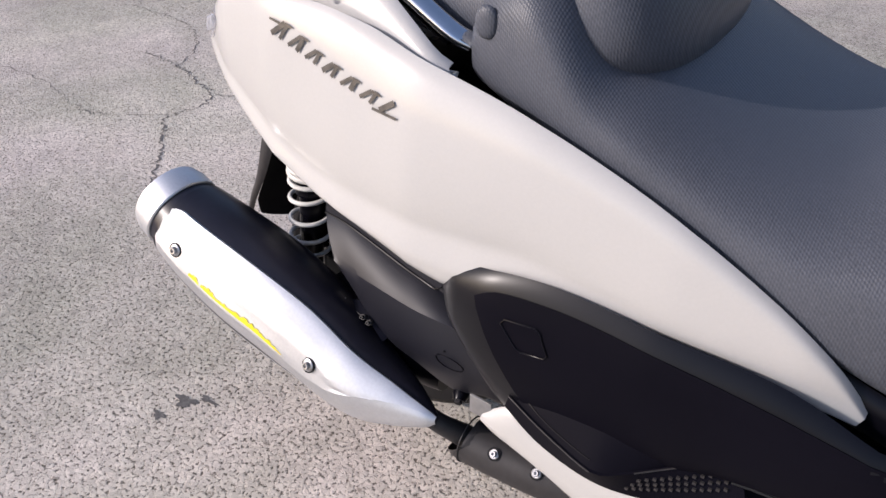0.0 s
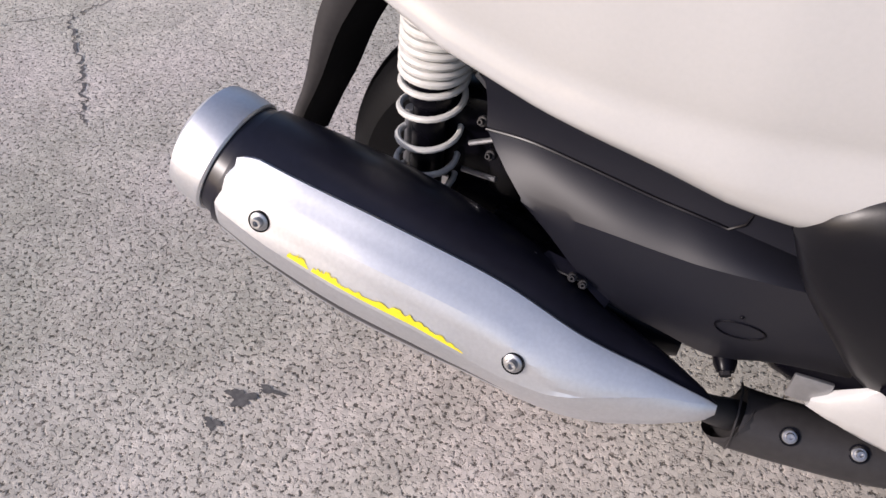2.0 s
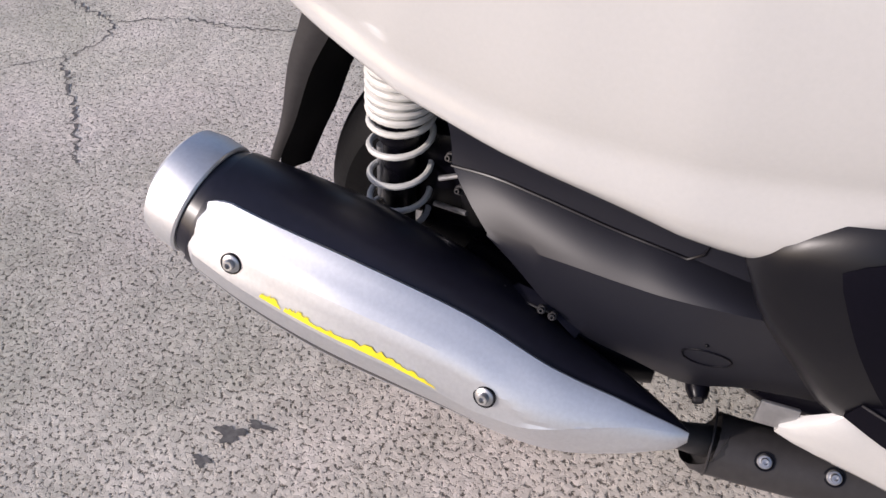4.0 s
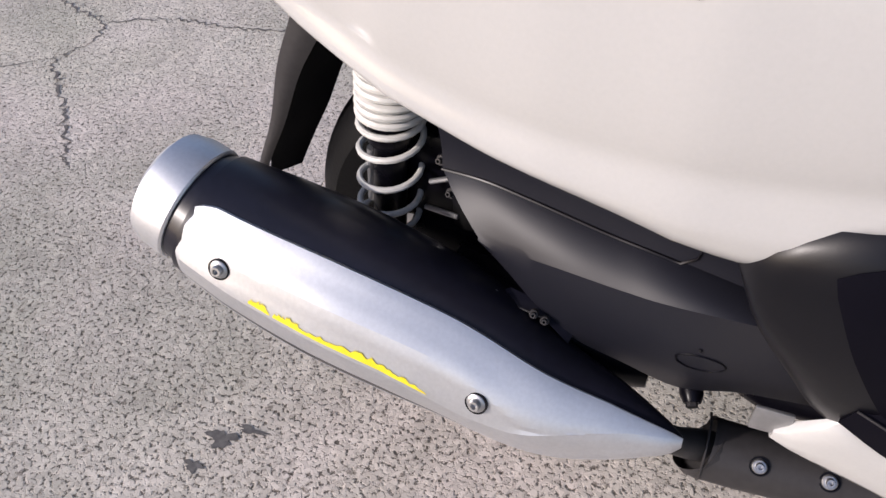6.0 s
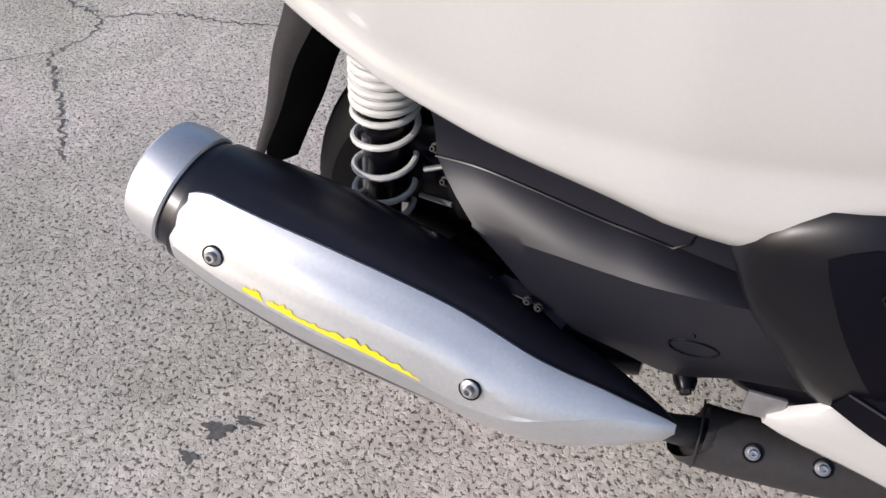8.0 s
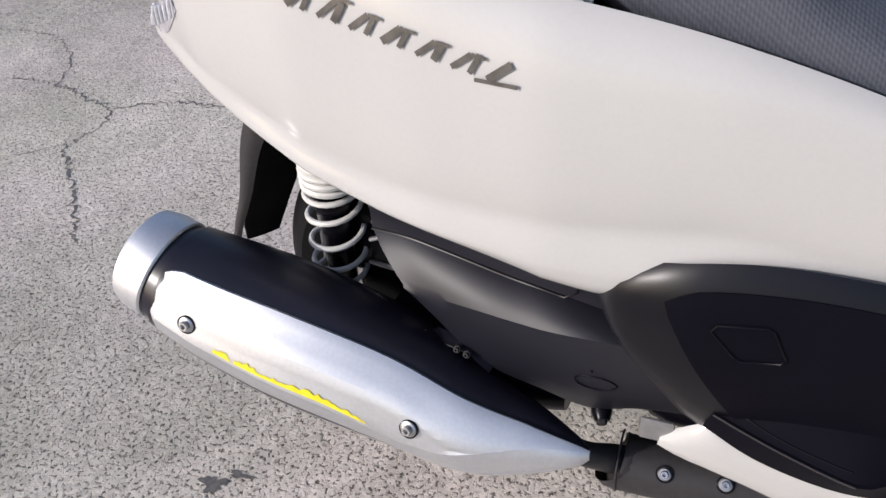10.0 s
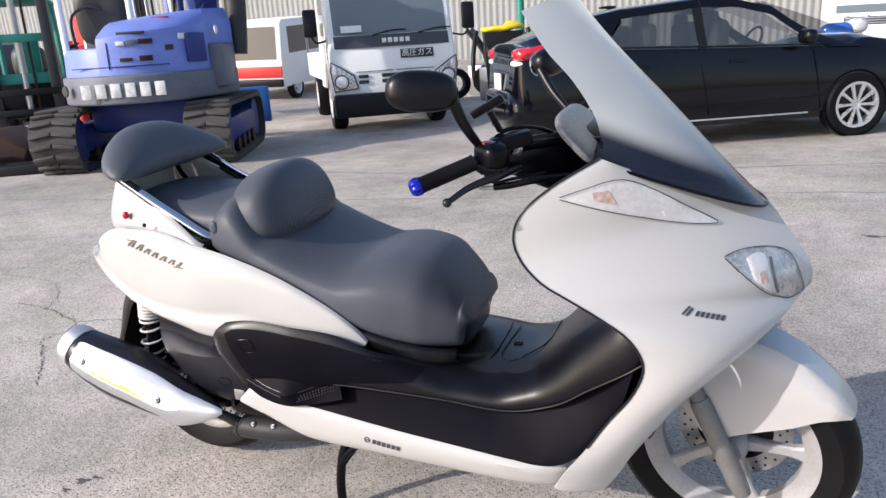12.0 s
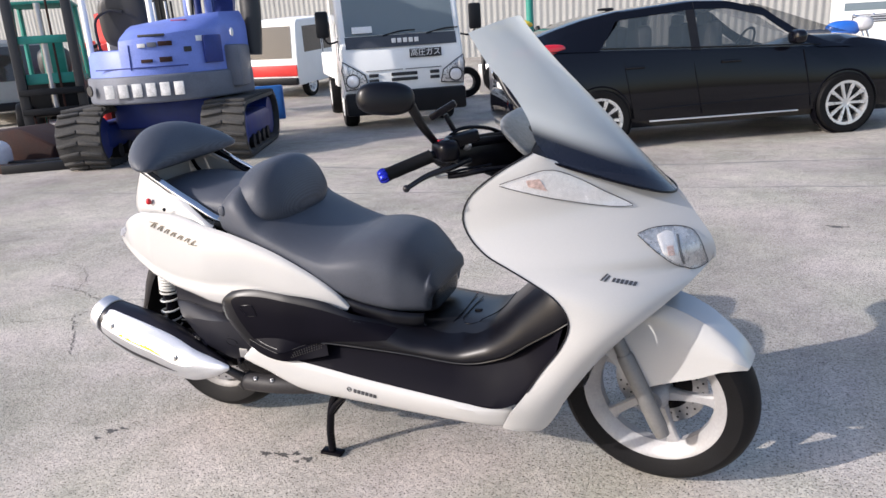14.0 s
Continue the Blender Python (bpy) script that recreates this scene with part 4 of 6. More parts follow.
part("grip", tube([g1 - gd * 0.125, g1 - gd * 0.12, g1 - gd * 0.01, g1 - gd * 0.006], [0.018, 0.0165, 0.0165, 0.018], 20), rubber, bar, "black rubber grip")
end_m = Matrix.Translation(g1) @ gd.to_track_quat("Z", "Y").to_matrix().to_4x4()
cap_rings = []
for h, r in ((-0.006, 0.0155), (-0.003, 0.0175), (0.004, 0.0180), (0.010, 0.0165), (0.015, 0.0130), (0.017, 0.0070)):
    cap_rings.append([end_m @ Vector(((r + 0.0016 * (h > -0.004) * math.cos(7 * w)) * math.cos(w), (r + 0.0016 * (h > -0.004) * math.cos(7 * w)) * math.sin(w), h)) for w in (2 * math.pi * k / 56 for k in range(56))])
part("bar_end", rings(cap_rings), blue_anodised, bar, "fluted blue anodised bar end")
part("switch_box", egg((0, 0, 0), (0.03, 0.04, 0.028), 3, Matrix.Translation(g1 - gd * 0.165) @ pose(0, 0, 0, 0, 0, 45)), satin_black, bar)
part("kill_switch", box((0, 0, 0), (0.02, 0.012, 0.010), 0.003, m=Matrix.Translation(g1 - gd * 0.155 + Vector((0, 0, 0.026))) @ pose(0, 0, 0, 0, 0, 45)), red_plastic, bar, "red engine switch")
part("master_cylinder", box((0, 0, 0), (0.085, 0.04, 0.030), 0.006, m=Matrix.Translation((1.045, -0.205, 1.045)) @ pose(0, 0, 0, 0, -10, 25)), satin_black, bar)
part("brake_lever", tube([(1.06, -0.20, 0.99), (1.03, -0.27, 0.985), (0.99, -0.32, 0.975), (0.968, -0.385, 0.962)], [0.008, 0.009, 0.007, 0.006], 10, 12), grey_trim, bar, "dark metal brake lever")
part("lever_ball", egg((0.966, -0.388, 0.961), (0.009, 0.009, 0.009), 2), grey_trim, bar)

for side, at, turn, foot in ((-1, (0.915, -0.355, 1.168), -58, (0.995, -0.222, 1.02)), (1, (1.0, 0.375, 1.150), -20, (1.09, 0.24, 1.02))):
    body = egg((0, 0, 0), (0.030, 0.069, 0.039), 2.6, Matrix.Translation(at) @ pose(0, 0, 0, 6 * side, -8, turn))
    mirror = part("mirror", body, black_trim, scooter, "black rear-view mirror housing on a stalk")
    e = Vector(at) + pose(0, 0, 0, 6 * side, -8, turn).to_3x3() @ Vector((0.0, -side * 0.058, -0.012))
    f_ = Vector(foot)
    part("stalk", tube([e, e.lerp(f_, 0.35) + Vector((0, 0, -0.012)), e.lerp(f_, 0.75) + Vector((0, 0, -0.006)), f_], [0.013, 0.011, 0.009, 0.011], 10, 14), black_trim, mirror)
    part("mirror_glass", egg((-0.025, 0, 0), (0.007, 0.066, 0.033), 2.6, Matrix.Translation(at) @ pose(0, 0, 0, 6 * side, -8, turn)), chrome, mirror)

# silencer
spine = [(-0.262, -0.247, 0.462, 0.053), (-0.250, -0.248, 0.457, 0.0605), (-0.215, -0.2515, 0.441, 0.0660), (-0.18, -0.253, 0.4265, 0.0715), (-0.14, -0.2545, 0.412, 0.0765), (-0.063, -0.2565, 0.387, 0.0805), (0.04, -0.262, 0.3575, 0.0745), (0.13, -0.277, 0.3355, 0.059), (0.20, -0.282, 0.332, 0.038), (0.245, -0.2865, 0.3345, 0.0185), (0.258, -0.2875, 0.336, 0.011), (0.265, -0.288, 0.3365, 0.004)]


def pipe_point(u, ang, lift=0.0):
    """A point of the silencer's skin: u along it, ang from straight outwards towards the top."""
    e = 0.004
    p, q, r4 = (SP(v) for v in (max(0, u - e), min(1, u + e), u))
    t = Vector((q - p)[:3]).normalized()
    o = Vector((0, -1, 0))
    o = (o - t * o.dot(t)).normalized()
    w = o.cross(t)
    w = w if w.z > 0 else -w
    return Vector(r4[:3]) + (o * math.cos(ang) + w * math.sin(ang)) * (float(r4[3]) + lift)


dense = np.array(curve(spine, 400))
dist = np.r_[0, np.cumsum(np.linalg.norm(np.diff(dense[:, :3], axis=0), axis=1))]
dist /= dist[-1]
SP = lambda u: np.array([np.interp(u, dist, dense[:, k]) for k in range(4)])
angs = [2 * math.pi * j / 48 for j in range(48)]
silencer = part("silencer", rings([[pipe_point(u, w, -0.003) for w in angs] for u in np.linspace(0.105, 0.995, 40)]), pipe_black, scooter, "black exhaust silencer with brushed silver cover")
part("end_cap", rings([[pipe_point(0.09 + (u - 0.09) * 1.0, w, l) for w in angs] for u, l in ((0.020, -0.022), (0.004, -0.016), (0.0, -0.006), (0.010, -0.001), (0.035, -0.001), (0.076, -0.003), (0.080, -0.005), (0.080, -0.014))]), brushed, silencer, "brushed silver end cap")


def cover_angles(x):
    """Upper edge, soft bend and sharp crease of the heat cover, in radians from straight outwards."""
    top_ = np.interp(x, [-0.215, -0.206, -0.19, 0.0, 0.15, 0.26], [0.75, 0.98, 1.08, 1.18, 1.28, 1.30])
    sharp_ = np.interp(x, [-0.2, 0.0, 0.09, 0.13, 0.16, 0.20, 0.24, 0.265], [0.14, 0.15, 0.07, 0.16, 0.34, 0.58, 0.82, 0.95])
    soft_ = max(sharp_ + 0.02, np.interp(x, [-0.2, 0.08, 0.11, 0.15], [0.64, 0.62, 0.52, 0.30]))
    return float(top_), float(soft_), float(sharp_)


rows = []
for u in np.linspace(0.110, 0.998, 70):
    top_, soft_, sharp_ = cover_angles(float(SP(u)[0]))
    stops = [top_, top_ - 0.03, (top_ + soft_) / 2, soft_, (soft_ + sharp_) / 2, sharp_, sharp_ - 0.02, sharp_ - 0.55, sharp_ - 1.15, sharp_ - 1.55]
    lifts = [0.955, 0.996, 0.972, 1.002, 0.976, 1.006, 0.996, 0.930, 1.02, 0.93]
    ws = [top_ + (sharp_ - 1.55 - top_) * k for k in np.linspace(0, 1, 30)] + [sharp_, sharp_ - 0.02, top_ - 0.03]
    R_ = float(SP(u)[3])
    flat = min(1.0, R_ / 0.06)
    row = []
    for w in sorted(ws):
        fac = float(np.interp(-w, [-s for s in stops], lifts))
        row.append(pipe_point(u, w, 0.0012 + (fac - 1) * R_ * flat - 0.004 * max(0.0, 1 - (u - 0.110) / 0.012)))
    rows.append(row)
cv = sheet(rows)
bmesh.ops.recalc_face_normals(cv, faces=cv.faces)
if max(cv.faces, key=lambda q: q.calc_area()).normal.y > 0:
    bmesh.ops.reverse_faces(cv, faces=cv.faces)
bmesh.ops.solidify(cv, geom=cv.faces[:], thickness=0.004)
part("cap_gap", rings([[pipe_point(u, w, l) for w in angs] for u, l in ((0.074, -0.016), (0.074, -0.0075), (0.112, -0.0055), (0.118, -0.016))]), pipe_black, silencer)
cover = part("heat_cover", cv, brushed, silencer, "brushed silver heat cover", 12)


def along(x):
    return float(np.interp(x, dense[:, 0], dist))


for x in (-0.161, 0.096):
    u = along(x)
    q = pipe_point(u, 0.40, 0.0008)
    d = q - Vector(SP(u)[:3])
    part("bolt_recess", lathe([(0.0104, -0.003), (0.0104, 0.0010), (0.0093, 0.0010), (0.009, -0.001)], Matrix.Translation(q) @ d.to_track_quat("Z", "Y").to_matrix().to_4x4(), 20), satin_black, cover)
    bolt(q, d, 0.0088, cover, steel)
torn = random.Random(12)
for x0, x1 in ((-0.128, -0.106), (-0.103, -0.070), (-0.072, 0.053)):
    rows = []
    for i in range(40):
        v = i / 39
        x = x0 + (x1 - x0) * v
        u = along(x)
        base_ = cover_angles(x)[2] + 0.02
        tall = (0.02 + 0.125 * math.sin(math.pi * min(1.0, 0.10 + 0.88 * v)) ** 0.7) * torn.uniform(0.55, 1.0)
        rows.append([pipe_point(u, base_ + torn.uniform(0, 0.012) + tall * k, 0.0012) for k in (0, 0.35, 0.7, 1)])
    part("sticker", sheet(rows, 0.0006), yellow, cover, "torn yellow foil sticker")

shield_line = [(0.287, -0.247, 0.275), (0.293, -0.247, 0.274), (0.335, -0.245, 0.272), (0.42, -0.237, 0.272), (0.56, -0.20, 0.274)]
hs = part("pipe_shield", tube(shield_line, [0.0325, 0.0305, 0.0300, 0.029, 0.028], 22, 20), guard_grey, scooter, "black exhaust pipe shield")
part("shield_lip", tube([Vector((0.287, -0.247, 0.275)) + Vector((0.0, -math.cos(w) * 0.032, math.sin(w) * 0.032)) for w in np.linspace(-0.9, 2.4, 18)], 0.0012, 6), guard_grey, hs)
for p in ((0.334, -0.2645, 0.2950), (0.392, -0.2595, 0.2945)):
    d = Vector((0.0, -0.66, 0.75))
    part("bolt_recess", lathe([(0.0088, -0.004), (0.0088, 0.0006), (0.0076, 0.0006), (0.007, -0.002)], Matrix.Translation(p) @ d.to_track_quat("Z", "Y").to_matrix().to_4x4(), 20), satin_black, hs)
    bolt(p, d, 0.0066, hs, steel)
part("exhaust_pipe", tube([(0.235, -0.283, 0.330), (0.26, -0.274, 0.312), (0.285, -0.252, 0.282), (0.32, -0.24, 0.262)], [0.013, 0.013, 0.016, 0.018], 12, 12), guard_grey, scooter)

# rear shock absorber
s0, s1 = Vector((-0.0765, -0.14, 0.375)), Vector((-0.045, -0.14, 0.62))


def wound(levels, r, wire, per=24, seg=8):
    """A spring whose turns stand at the given heights along the damper."""
    d = (s1 - s0).normalized()
    a = d.orthogonal().normalized()
    b = d.cross(a)
    n = (len(levels) - 1) * per
    hs = np.interp(np.arange(n + 1) / per, range(len(levels)), levels)
    return tube([s0 + d * ((h - s0.z) / d.z) + (a * math.cos(2 * math.pi * i / per) + b * math.sin(2 * math.pi * i / per)) * r for i, h in enumerate(hs)], wire, seg)


shock = part("shock_absorber", tube([s0 - Vector((0.003, 0, 0.03)), s0.lerp(s1, 0.42), s0.lerp(s1, 0.44), s1], [0.018, 0.018, 0.024, 0.024], 16), satin_black, scooter, "rear shock absorber with white coil spring")
part("coil_spring", wound([0.368, 0.388, 0.416, 0.453, 0.492, 0.513], 0.0318, 0.0034), spring_white, shock, "white coil spring")
part("close_coil", wound([0.513 + 0.0098 * k for k in range(12)], 0.0318, 0.0042), spring_white, shock)
part("reservoir", tube([s0 + Vector((-0.024, 0.012, 0.01)), s0 + Vector((-0.016, 0.012, 0.08))], 0.006, 10), steel, shock, "thin bare metal damper rod")

def guard_row(x, z, w):
    """Across the mudguard: a shallow channel open towards the wheel."""
    return [(x + 0.018 * abs(k) ** 3 - 0.022 * (k + 1), w * k + 0.012 * (k + 1), z + 0.012 * abs(k) ** 3 - 0.045 * (k + 1)) for k in np.linspace(-1, 1, 13)]


guard_line = arc([(-0.120, 0.650), (-0.178, 0.545), (-0.222, 0.478), (-0.258, 0.405), (-0.292, 0.345), (-0.312, 0.30)], 20)
guard = part("rear_mudguard", sheet([guard_row(x, z, float(np.interp(z, [0.30, 0.34, 0.45, 0.6], [0.050, 0.066, 0.072, 0.072]))) for x, z in guard_line], 0.004), guard_black, scooter, "black rear mudguard")
part("guard_flange", sheet([[(x + 0.021 - e * 1.1 * float(np.interp(z, [0.30, 0.37, 0.48, 0.60], [0.008, 0.010, 0.024, 0.042])), -0.073 - 0.004 * math.sin(math.pi * e), z + 0.012 + 0.010 * e) for e in np.linspace(0, 1, 5)] for x, z in guard_line], 0.003), guard_grey, guard, "dull grey side flange of the mudguard")
# air cleaner cover: bulged top strip, bevelled upper face and dark lower face
air_top = [(0.006, -0.168, 0.566), (0.06, -0.190, 0.590), (0.12, -0.208, 0.586), (0.18, -0.222, 0.578), (0.24, -0.236, 0.570), (0.34, -0.248, 0.560)]
air_lead = [(0.0105, -0.191, 0.550), (0.06, -0.208, 0.560), (0.12, -0.224, 0.553), (0.18, -0.237, 0.545), (0.24, -0.248, 0.540), (0.34, -0.258, 0.535)]
air_seam = [(0.0124, -0.1906, 0.501), (0.0569, -0.2007, 0.5061), (0.1107, -0.213, 0.5039), (0.1706, -0.2267, 0.5), (0.2242, -0.2386, 0.4988), (0.34, -0.255, 0.485)]
air_crest = [(0.0601, -0.2324, 0.4686), (0.0901, -0.2396, 0.4677), (0.1421, -0.2521, 0.4733), (0.1897, -0.2623, 0.4772), (0.2332, -0.2715, 0.4835), (0.34, -0.288, 0.5030)]
air_low = [(0.0617, -0.2316, 0.4629), (0.0889, -0.2354, 0.4349), (0.1166, -0.238, 0.402), (0.1502, -0.24, 0.3732), (0.1986, -0.24, 0.3559), (0.2514, -0.2399, 0.3409), (0.302, -0.2379, 0.3541), (0.36, -0.2363, 0.360)]
air_under = [(x + 0.006, y + 0.05, z - 0.012) for x, y, z in air_low]
NA = 48
at_, al_, as_, ac_, ao_, au_ = (arc(q, NA) for q in (air_top, air_lead, air_seam, air_crest, air_low, air_under))
rows = []
for i in range(NA):
    out_ = np.array((0.0, -1.0, 0.25))
    dip = np.array((0.0, 0.0022, 0.0))
    row = [at_[i] + (al_[i] - at_[i]) * k + out_ * 0.010 * math.sin(math.pi * k) for k in (0, 0.35, 0.7, 1.0)]
    row += [al_[i] + (as_[i] - al_[i]) * k + out_ * (-0.004) * math.sin(math.pi * k) for k in (0.3, 0.6, 0.85, 0.97)]
    row += [as_[i] + dip, as_[i] + (ac_[i] - as_[i]) * 0.05]
    row += [as_[i] + (ac_[i] - as_[i]) * k + out_ * 0.0030 * math.sin(math.pi * k) for k in (0.3, 0.6, 0.85)]
    row += [ac_[i]]
    row += [ac_[i] + (ao_[i] - ac_[i]) * k + out_ * 0.003 * math.sin(math.pi * k) for k in (0.35, 0.7, 0.95)]
    row += [ao_[i] + np.array((0, 0.004, -0.002)), au_[i]]
    rows.append(row)
c = sheet([[q + np.array((0.010, 0.06, 0.0)) for q in rows[0]]] + rows)
bmesh.ops.recalc_face_normals(c, faces=c.faces)
if max(c.faces, key=lambda q: q.calc_area()).normal.y > 0:
    bmesh.ops.reverse_faces(c, faces=c.faces)
air_skin = BVHTree.FromBMesh(c)
airbox = part("air_cleaner_cover", c, air_grey, scooter, "dark grey air cleaner cover", 24)
part("cover_seam", tube([q + np.array((0, -0.0012, 0)) for q in as_[:32]] + [as_[32] + np.array((0.004, -0.001, 0.010)), as_[33] + np.array((0.002, 0.001, 0.03))], 0.0011, 5), satin_black, airbox)
part("plug", tube([on_skin(air_skin, 0.261 + 0.020 * math.cos(w), 0.410 + 0.013 * math.sin(w), 0.0004) for w in np.linspace(0, 2 * math.pi, 25)], 0.0009, 5), satin_black, airbox, "round plug in the cover")
part("cover_pip", egg(on_skin(air_skin, 0.258, 0.433, 0.0005), (0.0018, 0.0018, 0.0018), 2), satin_black, airbox)
part("case_fill", box((0.2, -0.09, 0.42), (0.30, 0.18, 0.20), 0.04), satin_black, scooter)
hug = []
for w in np.linspace(20, 84, 18):
    hug.append([(0.305 * math.cos(radians(w)) - 0.028 * abs(k) ** 3 * math.cos(radians(w)), 0.085 * k, 0.285 + (0.305 - 0.028 * abs(k) ** 3) * math.sin(radians(w))) for k in np.linspace(-1, 1, 11)])
part("rear_hugger", sheet(hug, 0.004), satin_black, scooter, "black inner rear fender")
part("under_tail", box((0.04, 0, 0.66), (0.42, 0.30, 0.10), 0.03), satin_black, scooter)
part("frame_rail", box((0.055, -0.085, 0.47), (0.13, 0.11, 0.24), 0.02), satin_black, scooter)
part("shock_mount", box((0.02, -0.10, 0.60), (0.10, 0.07, 0.08), 0.015), satin_black, scooter)
part("swing_arm", tube([(-0.02, -0.14, 0.30), (0.10, -0.14, 0.33), (0.25, -0.15, 0.34), (0.36, -0.15, 0.36)], [0.035, 0.045, 0.05, 0.05], 14, 14), satin_black, scooter, "black swing arm")
part("rear_caliper", box((-0.035, -0.105, 0.425), (0.10, 0.05, 0.12), 0.016), satin_black, scooter, "black rear brake caliper")
part("caliper_bracket", box((-0.01, -0.12, 0.33), (0.09, 0.05, 0.10), 0.012), satin_black, scooter)
mount = part("silencer_bracket", sheet([[(0.0765, -0.2385, 0.4065), (0.088, -0.226, 0.407)], [(0.124, -0.2455, 0.4005), (0.128, -0.232, 0.402)], [(0.150, -0.2515, 0.3800), (0.153, -0.238, 0.382)]], 0.003), pipe_black, scooter, "black steel bracket above the silencer")
part("bracket_edge", tube([(0.0765, -0.2395, 0.4075), (0.100, -0.2435, 0.4035), (0.124, -0.2465, 0.4010)], 0.0011, 6), guard_grey, mount)
part("bracket_corner", egg((0.0775, -0.2395, 0.4085), (0.0042, 0.003, 0.0055), 2.2), steel, mount)
for q in ((0.1165, -0.2475, 0.4040), (0.1270, -0.2485, 0.4000)):
    bolt(q, (0.1, -0.8, 0.6), 0.0044, mount, guard_grey)
part("engine_side", tube([(0.305, -0.175, 0.325), (0.33, -0.178, 0.318), (0.42, -0.18, 0.322), (0.50, -0.18, 0.33)], [0.022, 0.034, 0.034, 0.03], 14, 10), satin_black, scooter)
part("hanger", tube([(0.01, -0.185, 0.37), (0.10, -0.195, 0.335), (0.17, -0.200, 0.325), (0.225, -0.205, 0.322)], [0.03, 0.042, 0.036, 0.024], 14, 14), satin_black, scooter, "black silencer hanger and engine side")
knob = part("hanger_stud", tube([(0.258, -0.215, 0.340), (0.264, -0.236, 0.334), (0.266, -0.243, 0.331)], [0.011, 0.011, 0.008], 12), satin_black, scooter)
part("stud_nut", tube([(0.2645, -0.240, 0.3325), (0.2665, -0.247, 0.330)], 0.0055, 6), guard_grey, knob)
for p0, p1 in (((-0.020, -0.150, 0.445), (0.020, -0.150, 0.462)), ((-0.030, -0.145, 0.405), (0.012, -0.160, 0.415)), ((-0.010, -0.155, 0.53), (0.012, -0.150, 0.50))):
    part("caliper_pin", tube([p0, p1], 0.0028, 8), steel, scooter, "thin bare steel pin behind the spring")
for q in ((-0.006, -0.150, 0.475), (0.004, -0.155, 0.44), (-0.012, -0.15, 0.55)):
    bolt(q, (-0.2, -0.9, 0.4), 0.0055, scooter, guard_grey)

# folded passenger footrest, its rubber pads and the ridge of the footboard
peg_top = arc([(0.378, -0.287, 0.468), (0.43, -0.290, 0.478), (0.52, -0.280, 0.482), (0.598, -0.252, 0.474)], 24)
peg_edge = arc([(0.366, -0.299, 0.452), (0.41, -0.311, 0.442), (0.462, -0.3225, 0.433), (0.4816, -0.324, 0.4315), (0.50, -0.316, 0.434), (0.545, -0.287, 0.447), (0.600, -0.252, 0.464)], 24)
peg_low = arc([(0.360, -0.296, 0.430), (0.41, -0.304, 0.407), (0.48, -0.309, 0.398), (0.55, -0.300, 0.408), (0.625, -0.286, 0.425)], 24)
rows = []
for a, b, c in zip(peg_top, peg_edge, peg_low):
    rows.append([a, a + (b - a) * 0.3, a + (b - a) * 0.7, b + np.array((0, 0.003, 0.001)), b, b + (c - b) * 0.08, b + (c - b) * 0.5, c])
peg_mesh = sheet(rows)
bmesh.ops.recalc_face_normals(peg_mesh, faces=peg_mesh.faces)
if sum(f.normal.y * f.calc_area() for f in peg_mesh.faces) > 0:
    bmesh.ops.reverse_faces(peg_mesh, faces=peg_mesh.faces)
peg_skin = BVHTree.FromBMesh(peg_mesh)
bmesh.ops.solidify(peg_mesh, geom=peg_mesh.faces[:], thickness=0.003)
peg = part("passenger_footrest", peg_mesh, foot_black, scooter, "folded black passenger footrest with a ribbed pad", 30)
lid_line = arc([(0.385, -0.2955, 0.4585), (0.42, -0.3065, 0.4480), (0.455, -0.3150, 0.4420), (0.472, -0.3165, 0.4400)], 20)
part("lid_groove", tube([on_skin(peg_skin, x, z, 0.0003) for x, y, z in lid_line], 0.0009, 5), satin_black, peg)
pads = bmesh.new()
for i in range(14):
    for k in range(3):
        u = (i + 0.4 * k) / 14
        q = np.array((0.512, 0, 0.4145)) * (1 - u) + np.array((0.604, 0, 0.4425)) * u
        box(on_skin(peg_skin, q[0] + 0.002 * k, q[2] + 0.0068 * k, 0.0005), (0.0036, 0.0022, 0.0034), 0, pads)
tagged(part("pad_rib", pads, guard_grey, peg), kind="stuff")
# thin paler tubes draw the bright highlight along the footrest's rim
part("edge_highlight", tube([q + np.array((0, -0.0004, 0.0004)) for q in peg_edge[:11]], 0.0010, 6), guard_grey, peg)
part("edge_highlight", tube([q + np.array((0, -0.0004, 0.0004)) for q in peg_edge[14:]], 0.0009, 6), guard_grey, peg)

part("cover_inlay", patch(mid_skin, [(0.318, 0.572), (0.345, 0.586), (0.42, 0.590), (0.52, 0.580), (0.62, 0.564), (0.72, 0.535), (0.82, 0.500)], [(0.322, 0.560), (0.352, 0.50), (0.395, 0.440), (0.45, 0.425), (0.54, 0.445), (0.64, 0.466), (0.80, 0.478)], 40, 8, 0.0012, 0.001), foot_black, scooter, "darker recessed field of the side cover")
NOTCH = [(0.353, 0.556), (0.357, 0.562), (0.391, 0.566), (0.396, 0.563), (0.407, 0.539), (0.404, 0.534), (0.378, 0.530), (0.372, 0.533), (0.353, 0.556)]
part("cover_notch", tube([on_skin(mid_skin, x, z, 0.0022) for x, z in NOTCH], 0.0008, 5), satin_black, scooter)

